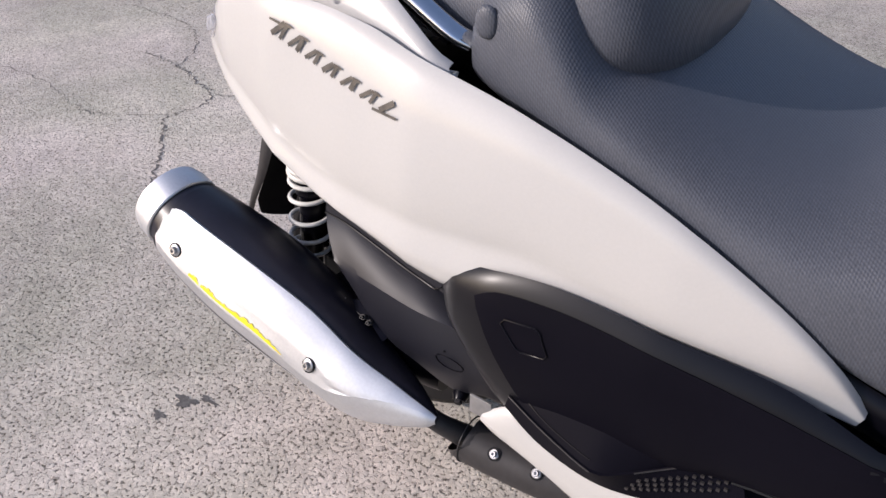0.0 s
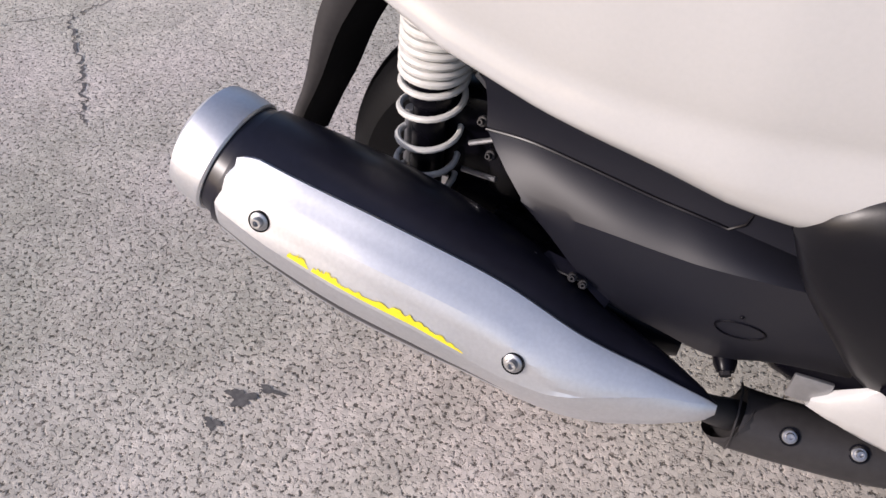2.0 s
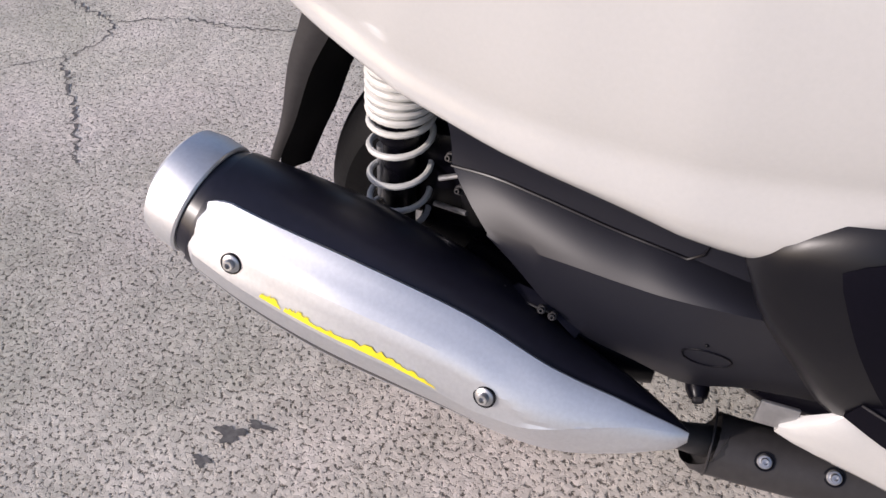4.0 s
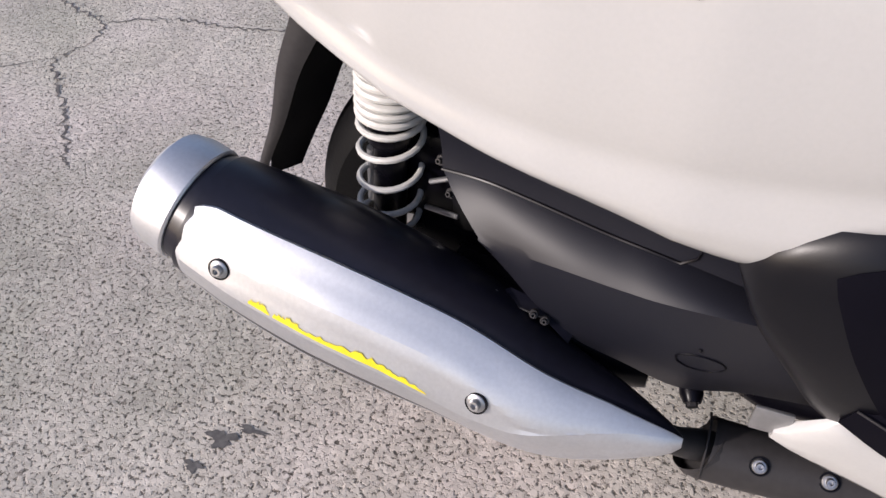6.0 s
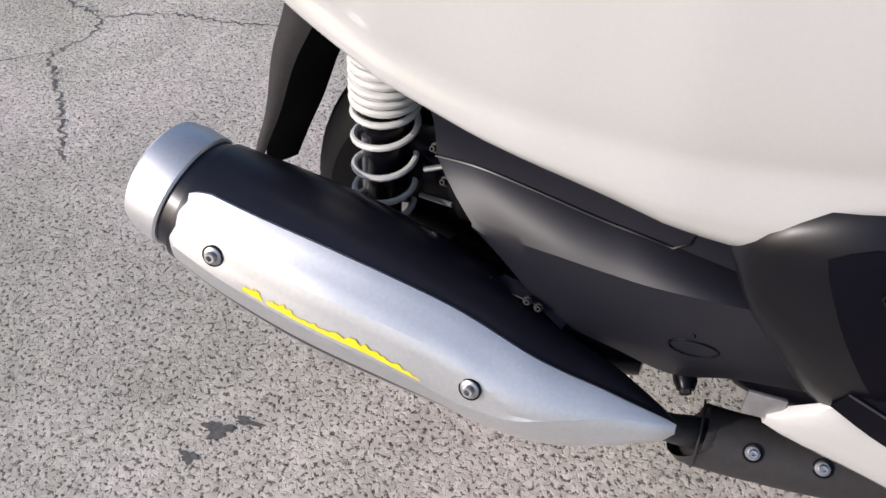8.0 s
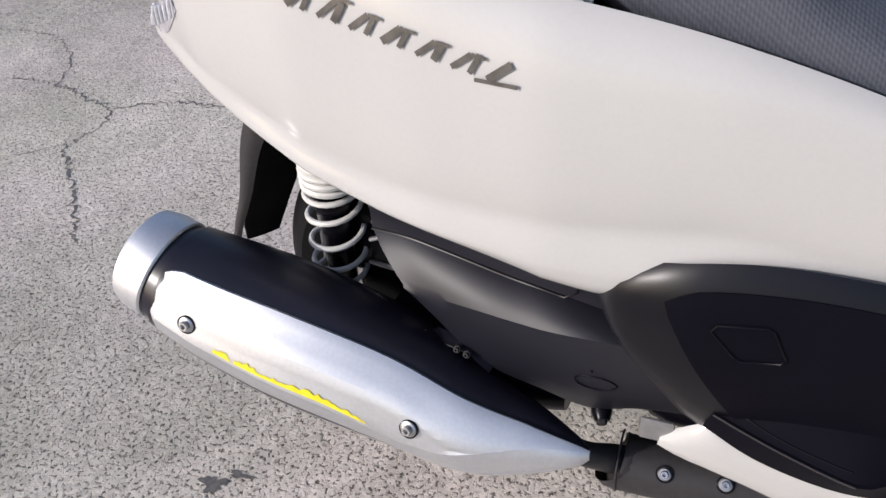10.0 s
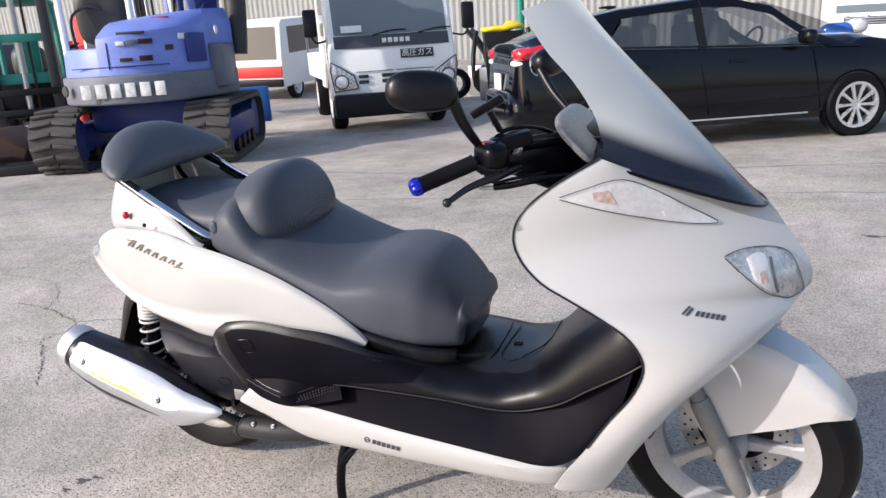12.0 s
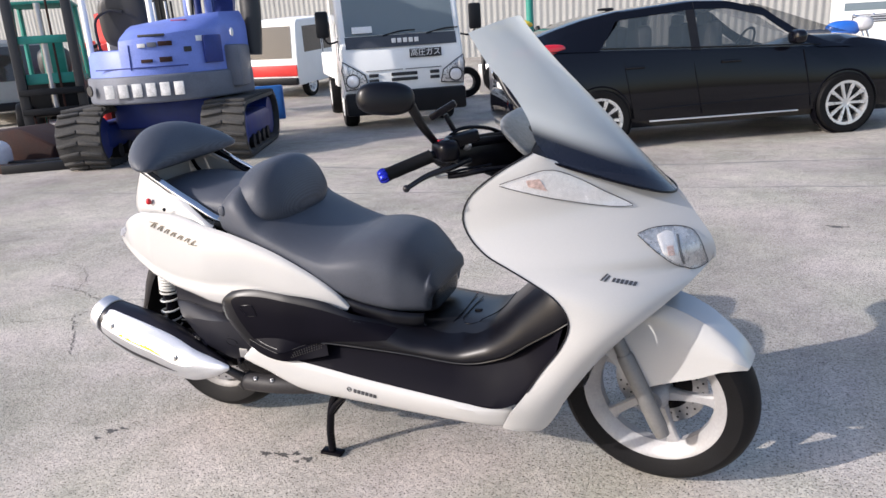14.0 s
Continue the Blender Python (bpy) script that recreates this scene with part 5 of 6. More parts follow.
# centre stand
stand = part("centre_stand", tube([(0.60, -0.15, 0.27), (0.545, -0.165, 0.20), (0.522, -0.17, 0.10), (0.522, -0.175, 0.015)], 0.013, 12, 14), satin_black, scooter, "black steel centre stand on the ground")
part("leg", tube([(0.60, 0.15, 0.27), (0.545, 0.165, 0.20), (0.522, 0.17, 0.10), (0.522, 0.175, 0.015)], 0.013, 12, 14), satin_black, stand)
part("cross_brace", tube([(0.535, -0.168, 0.15), (0.57, -0.12, 0.20), (0.60, -0.05, 0.25)], 0.010, 10, 10), satin_black, stand)
part("return_lever", tube([(0.530, -0.172, 0.15), (0.555, -0.175, 0.185), (0.60, -0.172, 0.225), (0.655, -0.17, 0.245)], 0.009, 10, 10), satin_black, stand)
for s in (-1, 1):
    part("foot", box((0.522, s * 0.175, 0.007), (0.075, 0.035, 0.012), 0.004), satin_black, stand)

# ---- yard machines and vehicles ----
car_black = mat("black_car_paint", (0.002, 0.002, 0.0040), 0.05, var=0.15, scale=3, coat=0.45, spec=0.15)
blue_paint = mat("faded_blue_paint", (0.15, 0.21, 0.56), 0.5, var=0.22, scale=4, bump=0.05)
deep_blue = mat("deep_blue_paint", (0.010, 0.026, 0.17), 0.5, var=0.3, scale=6)
weight_grey = mat("weathered_grey_paint", (0.125, 0.135, 0.165), 0.6, var=0.3, scale=5, bump=0.1)
lorry_white = mat("lorry_white", (0.86, 0.86, 0.83), 0.35, var=0.05, scale=2)
dark_plastic = mat("dark_plastic", (0.007, 0.0073, 0.009), 0.5, var=0.2, scale=8, spec=0.25)
grey_strip = mat("grey_strip", (0.05, 0.055, 0.065), 0.4, var=0.1)
track_rubber = mat("dusty_track_rubber", (0.050, 0.048, 0.046), 0.85, var=0.35, scale=9, bump=0.3, fine=60)
teal = mat("teal_paint", (0.016, 0.22, 0.175), 0.5, var=0.2, scale=6)
rust = mat("rust", (0.030, 0.010, 0.007), 0.9, var=0.4, scale=8, bump=0.3, fine=70)
red_paint = mat("red_paint", (0.60, 0.035, 0.03), 0.45, var=0.15, scale=6)
wall_metal = mat("pale_metal_sheet", (0.27, 0.275, 0.27), 0.5, var=0.08, scale=0.6, fine=14)
alloy = mat("alloy", (0.60, 0.61, 0.62), 0.28, metal=0.7, var=0.06)
window_dark = glass("tinted_window", (0.05, 0.065, 0.075), 0.02, 0.62)
window_clear = glass("cab_window", (0.13, 0.17, 0.19), 0.03, 0.80)
tail_red = mat("red_lens", (0.55, 0.01, 0.02), 0.12, coat=1.0)
sign_black = mat("sign_black", (0.02, 0.02, 0.022), 0.5)
mark_white = mat("mark_white", (0.75, 0.75, 0.74), 0.5, var=0.1, scale=20)
mark_dirty = mat("dirty_white_mark", (0.55, 0.55, 0.55), 0.6, var=0.35, scale=18)
van_glass = glass("brown_window", (0.045, 0.035, 0.03), 0.05, 0.85)
cloth = mat("grey_cloth", (0.10, 0.10, 0.105), 0.9, var=0.2, scale=30)
yellow_cloth = mat("yellow_plastic", (0.75, 0.55, 0.02), 0.5, var=0.15)


def on_ground(x, y, heading):
    """A pose on the sloping yard, turned to a heading."""
    z = ground_z(x, y)
    e = 0.4
    nrm = Vector((ground_z(x - e, y) - ground_z(x + e, y), ground_z(x, y - e) - ground_z(x, y + e), 2 * e)).normalized()
    f = Vector((math.cos(radians(heading)), math.sin(radians(heading)), 0))
    f = (f - nrm * f.dot(nrm)).normalized()
    l = nrm.cross(f)
    m = Matrix((f, l, nrm)).transposed().to_4x4()
    m.translation = (x, y, z)
    return m


def road_wheel(parent, x, y, r, w, side, rim_r, spokes=10, paint=None, name="wheel"):
    """A wheel whose outer face looks to side, with tyre, rim dish and spokes."""
    hub = new(name)
    hub.parent = parent
    m = Matrix.Translation((x, y, r)) @ pose(0, 0, 0, -90 * side, 0, 0)
    h = w / 2
    part("tyre", lathe([(rim_r, -h), (r * 0.93, -h), (r, -h * 0.7), (r, h * 0.7), (r * 0.95, h * 0.98), (rim_r + 0.02, h), (rim_r, h * 0.9)], m, 40, closed=True), rubber, hub)
    part("rim", lathe([(rim_r + 0.006, h * 0.97), (rim_r - 0.02, h * 0.95), (rim_r - 0.035, h * 0.3), (rim_r - 0.035, -h), (rim_r + 0.004, -h)], m, 40, closed=True), paint or alloy, hub)
    part("drum", lathe([(0.02, h * 0.05), (rim_r * 0.86, h * 0.05), (rim_r * 0.86, -h * 0.1), (0.02, -h * 0.1)], m, 30), dark_plastic, hub)
    for i in range(spokes):
        a = 2 * math.pi * i / spokes
        e, g = Vector((math.cos(a), math.sin(a), 0)), Vector((-math.sin(a), math.cos(a), 0))
        secs = [[m @ (e * rr + g * wd * u + Vector((0, 0, z + v * 0.012))) for u, v in ((-1, -1), (1, -1), (1, 1), (-1, 1))] for rr, wd, z in ((0.03, 0.012, h * 0.70), (rim_r * 0.55, 0.012, h * 0.80), (rim_r - 0.012, 0.019, h * 0.86))]
        part("spoke", rings(secs), paint or alloy, hub)
    part("cap", lathe([(0.001, h * 0.75), (0.035, h * 0.74), (0.04, h * 0.5), (0.001, h * 0.5)], m, 20), paint or alloy, hub)
    return hub


# black hatchback
car = thing("car", "black five-door hatchback car with alloy wheels", "car", on_ground(1.13, 6.42, 26.8) @ Matrix.Scale(0.95, 4))
CAR = [(-2.12, 0.66, 0.62, 0.64, 0.66, 0.50), (-2.07, 0.77, 0.95, 0.73, 1.04, 0.55), (-1.99, 0.81, 1.02, 0.76, 1.10, 0.56), (-1.66, 0.845, 1.01, 0.79, 1.215, 0.57), (-1.35, 0.85, 0.995, 0.80, 1.302, 0.58), (-1.0, 0.85, 0.98, 0.81, 1.365, 0.59), (-0.25, 0.85, 0.945, 0.82, 1.425, 0.61), (0.10, 0.85, 0.93, 0.818, 1.408, 0.61), (0.50, 0.85, 0.915, 0.812, 1.305, 0.61), (0.95, 0.85, 0.895, 0.80, 1.135, 0.63), (1.38, 0.84, 0.885, 0.78, 0.995, 0.64), (1.75, 0.82, 0.84, 0.75, 0.915, 0.58), (2.02, 0.76, 0.72, 0.68, 0.80, 0.48), (2.16, 0.66, 0.55, 0.60, 0.62, 0.42), (2.20, 0.60, 0.45, 0.55, 0.48, 0.40)]


def car_at(x):
    return [float(np.interp(x, [s[0] for s in CAR], [s[k] for s in CAR])) for k in range(6)]


def tub_ring(s):
    """The car below its window line, closed flat on top where the cabin is."""
    x, w, belt, wb, roof, wr = s
    half = [(w * 0.9, 0.20), (w * 0.985, 0.27), (w, 0.45), (w * 0.995, 0.62 if belt > 0.7 else belt * 0.8), (wb + (w - wb) * 0.45, belt - 0.05), (wb, belt)]
    k = max(0.0, min(1.0, (abs(x - 1.40) if x > 0 else abs(x + 2.03)) / 0.25)) if -2.03 < x < 1.40 else 0.0
    top = roof * (1 - k) + (belt - 0.04) * k
    half += [(wb * 0.94, belt + (top - belt) * 0.6), (wr * 0.86, top), (wr * 0.5, top + 0.006)]
    return [(x, y, z) for y, z in half] + [(x, -y, z) for y, z in half[::-1]]


part("body", rings([tub_ring(s) for s in curve(CAR, 70)]), car_black, car, "glossy black bodywork", 30)
part("roof", sheet([[(x, wr * k * (1.0 if abs(k) < 0.99 else 1.02), roof - 0.040 * abs(k) ** 4 - (0.03 if abs(k) > 0.99 else 0)) for k in np.linspace(-1, 1, 17)] for x, _, _, _, roof, wr in (car_at(x) for x in np.linspace(-2.05, 0.42, 36))], 0.02), car_black, car, "black roof", 50)


def car_side(x, z, side, lift):
    _, w, belt, wb, roof, wr = car_at(x)
    k = (z - belt) / max(0.02, roof - 0.035 - belt)
    return (x, side * (wb + (wr - wb) * k + lift), z)


def side_rows(x0, x1, lean0, lean1, lift, n=12, lo=0.0, hi=0.035):
    """Rows of points on the cabin's side between two leaning edges."""
    rows = []
    for u in np.linspace(0, 1, n):
        row = []
        for v in np.linspace(0, 1, 7):
            x = x0 + lean0 * v + (x1 + lean1 * v - x0 - lean0 * v) * u
            _, w, belt, wb, roof, wr = car_at(x)
            row.append(car_side(x, belt + lo + (roof - hi - belt - lo) * v, SIDE, lift))
        rows.append(row)
    return rows


for SIDE in (-1, 1):
    side = SIDE
    part("front_window", sheet(side_rows(-0.26, 1.00, 0.0, -0.66, 0.002, lo=-0.01, hi=0.085), 0.004), window_dark, car, "tinted front side window")
    part("rear_window", sheet(side_rows(-1.28, -0.34, 0.28, 0.0, 0.002, lo=-0.01, hi=0.09), 0.004), window_dark, car, "tinted rear side window")
    part("rear_pillar", sheet(side_rows(-2.05, -1.27, 0.0, 0.28, 0.004, 18, -0.02, 0.02), 0.03), car_black, car)
    part("roof_rail", sheet([[car_side(x, car_at(x)[4] - d, SIDE, 0.006) for d in (0.105, 0.07, 0.03)] for x in np.linspace(-1.75, 0.46, 30)], 0.02), car_black, car)
    part("middle_pillar", sheet(side_rows(-0.345, -0.255, 0.0, 0.0, 0.005, 3, -0.02), 0.02), dark_plastic, car)
    part("front_pillar", sheet(side_rows(0.98, 1.34, -0.66, -0.86, 0.006, 6, -0.02, 0.02), 0.03), car_black, car)
    part("belt_trim", tube([car_side(x, car_at(x)[2] + 0.008, side, 0.006) for x in np.linspace(-1.25, 1.0, 16)], 0.008, 6), dark_plastic, car)
    for hx in (-0.92, 0.06):
        part("door_handle", box((hx, side * 0.845, 0.80), (0.20, 0.03, 0.03), 0.01), car_black, car)
    for sx in (-0.98, -0.28, 0.86):
        part("door_seam", tube([(sx - 0.10 * (k - 0.5), side * (car_at(sx)[1] * (1.002 if z < 0.6 else 0.999) - (0.0 if z < 0.66 else (z - 0.66) * 0.10)), z) for k, z in zip(np.linspace(0, 1, 8), np.linspace(0.3, 0.86, 8))], 0.004, 5), satin_black, car)
    part("door_crease", tube([(x, side * (car_at(x)[1] * 1.0), 0.40 + 0.02 * x) for x in np.linspace(-0.86, 0.92, 14)], 0.007, 6), car_black, car)
    part("sill_strip", box((0.0, side * 0.853, 0.265), (1.55, 0.012, 0.016), 0.004), brushed, car, "bright sill strip")
    for wx in (-1.275, 1.275):
        part("wheel_arch", lathe([(0.30, -0.10), (0.332, -0.10), (0.332, 0.006), (0.326, 0.009), (0.318, 0.006), (0.30, -0.02)], Matrix.Translation((wx, side * 0.842, 0.315)) @ pose(0, 0, 0, -90 * side, 0, 0), 40, closed=True), satin_black, car)
        road_wheel(car, wx, side * 0.785, 0.305, 0.19, side, 0.218)
    part("door_mirror", egg((0.68, side * 0.93, 0.99), (0.07, 0.11, 0.070), 2.8), car_black, car)
    tail_lamp = part("tail_lamp", egg((-1.99, side * 0.66, 0.985), (0.12, 0.155, 0.07), 2.5), tail_red, car, "red and clear tail lamp")
    part("side_lens", egg((0, 0, 0), (0.24, 0.035, 0.062), 2.2, Matrix.Translation((-1.83, side * 0.785, 1.005)) @ pose(0, 0, 0, 0, -6, -5 * side)), tail_red, tail_lamp)
    part("lower_lens", egg((-2.02, side * 0.62, 0.905), (0.09, 0.16, 0.035), 2.5), lorry_white, car, "clear reversing lens")
    part("head_lamp", egg((1.93, side * 0.62, 0.72), (0.16, 0.13, 0.07), 2.4), lamp_bowl, car, "clear head lamp")
    for sx in (-0.72, 0.02):
        part("car_seat", box((sx, side * 0.36, 0.92), (0.16, 0.44, 0.55), 0.06), cloth, car)
        part("head_rest", box((sx - 0.04, side * 0.36, 1.22), (0.09, 0.24, 0.14), 0.04), cloth, car)
part("rear_screen", sheet([[(x, 0.86 * wr * k, roof + 0.006 - 0.040 * abs(0.86 * k) ** 4) for k in np.linspace(-1, 1, 13)] for x, _, _, _, roof, wr in (car_at(x) for x in np.linspace(-1.10, -1.93, 12))], 0.003), window_dark, car, "sloping tinted rear screen")
part("lower_rear_screen", sheet([[(x, y * k, z) for k in np.linspace(-1, 1, 9)] for x, z, y in ((-2.065, 1.035, 0.50), (-2.09, 0.95, 0.50), (-2.10, 0.88, 0.50))], 0.003), window_dark, car)
part("number_plate", box((-2.135, 0.0, 0.72), (0.02, 0.33, 0.165), 0.004), mark_white, car, "plain white rear plate")
part("wind_screen", sheet([[(x, y * k, z + 0.01) for k in np.linspace(-1, 1, 9)] for x, z, y in ((1.38, 0.995, 0.63), (1.10, 1.085, 0.61), (0.75, 1.210, 0.59), (0.40, 1.330, 0.57))], 0.003), window_dark, car)
part("steering_wheel", lathe([(0.165, -0.014), (0.18, 0), (0.165, 0.014), (0.15, 0)], pose(0.42, -0.36, 0.95, 0, -65, 0), 24, closed=True), dark_plastic, car)
part("roof_aerial", tube([(-0.88, 0, 1.378), (-0.97, 0, 1.388), (-1.05, 0, 1.385)], [0.022, 0.016, 0.008], 8, 6), dark_plastic, car)
part("front_bumper", egg((2.08, 0, 0.36), (0.16, 0.74, 0.16), 3.5), car_black, car)
part("rear_bumper", egg((-2.03, 0, 0.45), (0.16, 0.80, 0.20), 3.5), car_black, car)

# white cab-over lorry
lorry = thing("lorry", "white cab-over lorry with black bumper parked facing the scooter", "lorry", on_ground(-2.68, 7.48, -56))
prof = [(0.0, 0.42), (0.03, 0.62), (0.02, 1.02), (-0.06, 1.22), (-0.34, 2.00), (-0.46, 2.12), (-1.55, 2.14), (-1.55, 0.55), (-1.25, 0.55), (-1.15, 0.78), (-0.95, 0.88), (-0.70, 0.88), (-0.48, 0.78), (-0.38, 0.50), (-0.35, 0.42)]
part("cab", prism(prof, -0.84, 0.84, bevel=0.05), lorry_white, lorry, "white painted cab")


def face(x0, z0, x1, z1, y0, y1, lift, n=6, crown=0.03):
    """A sheet on the front of the cab between two heights."""
    return sheet([[(x0 + (x1 - x0) * v + lift - crown * abs((y0 + (y1 - y0) * u) / 0.84) ** 3, y0 + (y1 - y0) * u, z0 + (z1 - z0) * v) for u in np.linspace(0, 1, 12)] for v in np.linspace(0, 1, n)], 0.006)


part("wind_screen", face(-0.07, 1.25, -0.325, 1.965, -0.75, 0.75, 0.03), window_clear, lorry, "large clear windscreen")
part("wiper_strip", face(-0.005, 1.085, -0.06, 1.24, -0.76, 0.76, 0.028), grey_strip, lorry, "dark strip below the windscreen")
for k in range(5):
    part("letter_bar", box((0.012, 0.03 + 0.078 * k - 0.14, 1.165), (0.012, 0.056, 0.06), 0.004), mark_white, lorry, "white letter-like bar")
for y in (-0.25, 0.35):
    part("wiper", tube([(-0.02, y, 1.235), (-0.045, y + 0.25, 1.285), (-0.05, y + 0.45, 1.29)], 0.010, 6, 8), dark_plastic, lorry)
part("paper", box((-0.045, -0.52, 1.325), (0.006, 0.27, 0.09), 0.002, m=Matrix.Translation((-0.045, 0, 1.325)) @ pose(0, 0, 0, 0, -18, 0) @ Matrix.Translation((0.045, 0, -1.325))), mark_white, lorry, "paper behind the windscreen")
part("bumper", box((0.045, 0, 0.36), (0.16, 1.66, 0.30), 0.035), dark_plastic, lorry, "black plastic front bumper")
for s in (-1, 1):
    hl = part("head_lamp", prism([(s * 0.50, 0.58), (s * 0.81, 0.55), (s * 0.845, 0.82), (s * 0.83, 0.93), (s * 0.72, 0.86), (s * 0.54, 0.74)], -0.02, 0.05, bevel=0.01, axis="x"), head_bowl, lorry, "clear head lamp")
    part("reflector", egg((0.048, s * 0.71, 0.67), (0.020, 0.095, 0.080), 2.2), lamp_bowl, hl)
    part("reflector_ring", lathe([(0.082, 0.0), (0.096, 0.0), (0.096, 0.010), (0.082, 0.010)], pose(0.052, s * 0.71, 0.67, 0, 90, 0), 24, closed=True), sign_black, hl)
    part("signal_lens", egg((0.046, s * 0.79, 0.82), (0.014, 0.035, 0.07), 2.4), lamp_bowl, hl)
    part("lamp_rim", tube([(0.052, s * y, z) for y, z in ((0.50, 0.58), (0.81, 0.55), (0.845, 0.82), (0.83, 0.93), (0.72, 0.86), (0.54, 0.74), (0.50, 0.58))], 0.008, 6), sign_black, hl)
    for y, w in ((s * 0.42, 0.13),) + (((0.0, 0.36),) if s < 0 else ()):
        for z in (0.655, 0.725):
            part("grille_slot", box((0.036, y, z), (0.022, w, 0.044), 0.008), sign_black, lorry)
    part("grille_line", tube([(0.036, s * 0.02, 0.785), (0.036, s * 0.52, 0.785)], 0.005, 5), grey_strip, lorry)
    ml = part("side_mirror", box((-0.02, s * 1.04, 1.42), (0.07, 0.17, 0.34), 0.03), dark_plastic, lorry, "black side mirror on an arm")
    part("arm", tube([(-0.12, s * 0.85, 1.20), (-0.03, s * 0.98, 1.18), (-0.02, s * 1.04, 1.28)], 0.013, 8, 8), dark_plastic, ml)
    part("door_window", sheet([[(x, s * 0.843, z) for z in np.linspace(1.27, 1.92, 3)] for x in np.linspace(-0.42, -1.20, 4)], 0.004), window_dark, lorry, "cab door window")
    part("door_seam", tube([(-0.22, s * 0.843, 0.95), (-0.20, s * 0.843, 1.25)], 0.006, 5), dark_plastic, lorry)
    part("quarter_lamp", box((-0.10, s * 0.842, 1.02), (0.10, 0.012, 0.05), 0.004), mark_white, lorry)
    road_wheel(lorry, -0.82, s * 0.70, 0.36, 0.20, s, 0.21, 6, lorry_white)
    road_wheel(lorry, -3.3, s * 0.66, 0.36, 0.30, s, 0.21, 6, lorry_white)
part("chassis", box((-2.3, 0, 0.55), (3.4, 0.7, 0.16), 0.01), dark_plastic, lorry)
part("load_bed", box((-3.0, 0, 0.86), (2.7, 1.70, 0.40), 0.02), lorry_white, lorry)
plate = part("warning_sign", box((0.040, 0.31, 0.985), (0.012, 0.44, 0.115), 0.004), sign_black, lorry, "black sign with white warning letters")
txt = bpy.data.curves.new("sign_text", "FONT")
txt.body, txt.size, txt.extrude, txt.align_x, txt.align_y = "\u9ad8\u5727\u30ac\u30b9", 0.105, 0.001, "CENTER", "CENTER"
tmp = bpy.data.objects.new("sign_text", txt)
scene.collection.objects.link(tmp)
bpy.context.view_layer.update()
tm = bpy.data.meshes.new_from_object(tmp.evaluated_get(bpy.context.evaluated_depsgraph_get()))
bpy.data.objects.remove(tmp)
tm.materials.clear()
tm.materials.append(mark_white)
lettering = new("lettering", tm)
lettering.parent = plate
lettering.matrix_basis = Matrix.Translation((0.0485, 0.31, 0.985)) @ pose(0, 0, 0, 90, 0, 90)

# blue crawler excavator, seen from behind
digger = thing("excavator", "faded blue mini excavator on dusty rubber tracks", "excavator", on_ground(-4.70, 5.28, 115) @ Matrix.Scale(1.17, 4))


def track(y, parent):
    t = new("track")
    t.parent = parent
    n = 46
    pts = []
    L, r = 0.72, 0.26
    per = 4 * L + 2 * math.pi * r
    for i in range(n):
        s = per * i / n
        if s < 2 * L:
            pts.append((-L + s, 0.02, -90))
        elif s < 2 * L + math.pi * r:
            a = (s - 2 * L) / r
            pts.append((L + r * math.sin(a), 0.02 + r - r * math.cos(a), math.degrees(a) - 90))
        elif s < 4 * L + math.pi * r:
            pts.append((L - (s - 2 * L - math.pi * r), 0.02 + 2 * r, 90))
        else:
            a = (s - 4 * L - math.pi * r) / r
            pts.append((-L - r * math.sin(a), 0.02 + r + r * math.cos(a), math.degrees(a) + 90))
    ring = []
    for off in (0.0, -0.035):
        ring.append([(x + off * math.cos(radians(a)), z + off * math.sin(radians(a))) for x, z, a in pts])
    bm = bmesh.new()
    for k in range(n):
        k2 = (k + 1) % n
        q = [ring[0][k], ring[0][k2], ring[1][k2], ring[1][k]]
        v = [[bm.verts.new((p[0], y + d, p[1])) for p in q] for d in (-0.20, 0.20)]
        bm.faces.new((v[0][0], v[0][1], v[1][1], v[1][0]))
        bm.faces.new((v[0][3], v[0][2], v[1][2], v[1][3]))
        bm.faces.new(v[0])
        bm.faces.new(v[1][::-1])
    part("belt", bm, track_rubber, t, "dusty rubber track belt")
    lug = bmesh.new()
    box((0, 0, 0), (0.035, 0.19, 0.032), 0.008, lug)
    lug_mesh = mesh_of(lug, track_rubber, "lug")
    for k in range(n):
        x, z, a = pts[k]
        for s in (-1, 1):
            o = new("lug", lug_mesh)
            o.parent = t
            o.matrix_basis = Matrix.Translation((x + (0.012) * math.cos(radians(a)), y + s * 0.098, max(z + 0.012 * math.sin(radians(a)), 0.016))) @ pose(0, 0, 0, 0, 90 - a, 0) @ pose(0, 0, 0, 0, 0, 9 * s)
    part("side_frame", box((0, y, 0.27), (1.35, 0.30, 0.24), 0.05), deep_blue, t, "blue track frame")
    for x in (-L, L):
        part("idler", lathe([(0.03, -0.15), (0.20, -0.14), (0.215, -0.05), (0.215, 0.05), (0.20, 0.14), (0.03, 0.15)], Matrix.Translation((x, y, 0.28)) @ pose(0, 0, 0, 90, 0, 0), 28), deep_blue, t)
    for x in (-0.4, -0.13, 0.13, 0.4):
        part("roller", lathe([(0.02, -0.16), (0.07, -0.16), (0.07, 0.16), (0.02, 0.16)], Matrix.Translation((x, y, 0.12)) @ pose(0, 0, 0, 90, 0, 0), 16), dark_plastic, t)


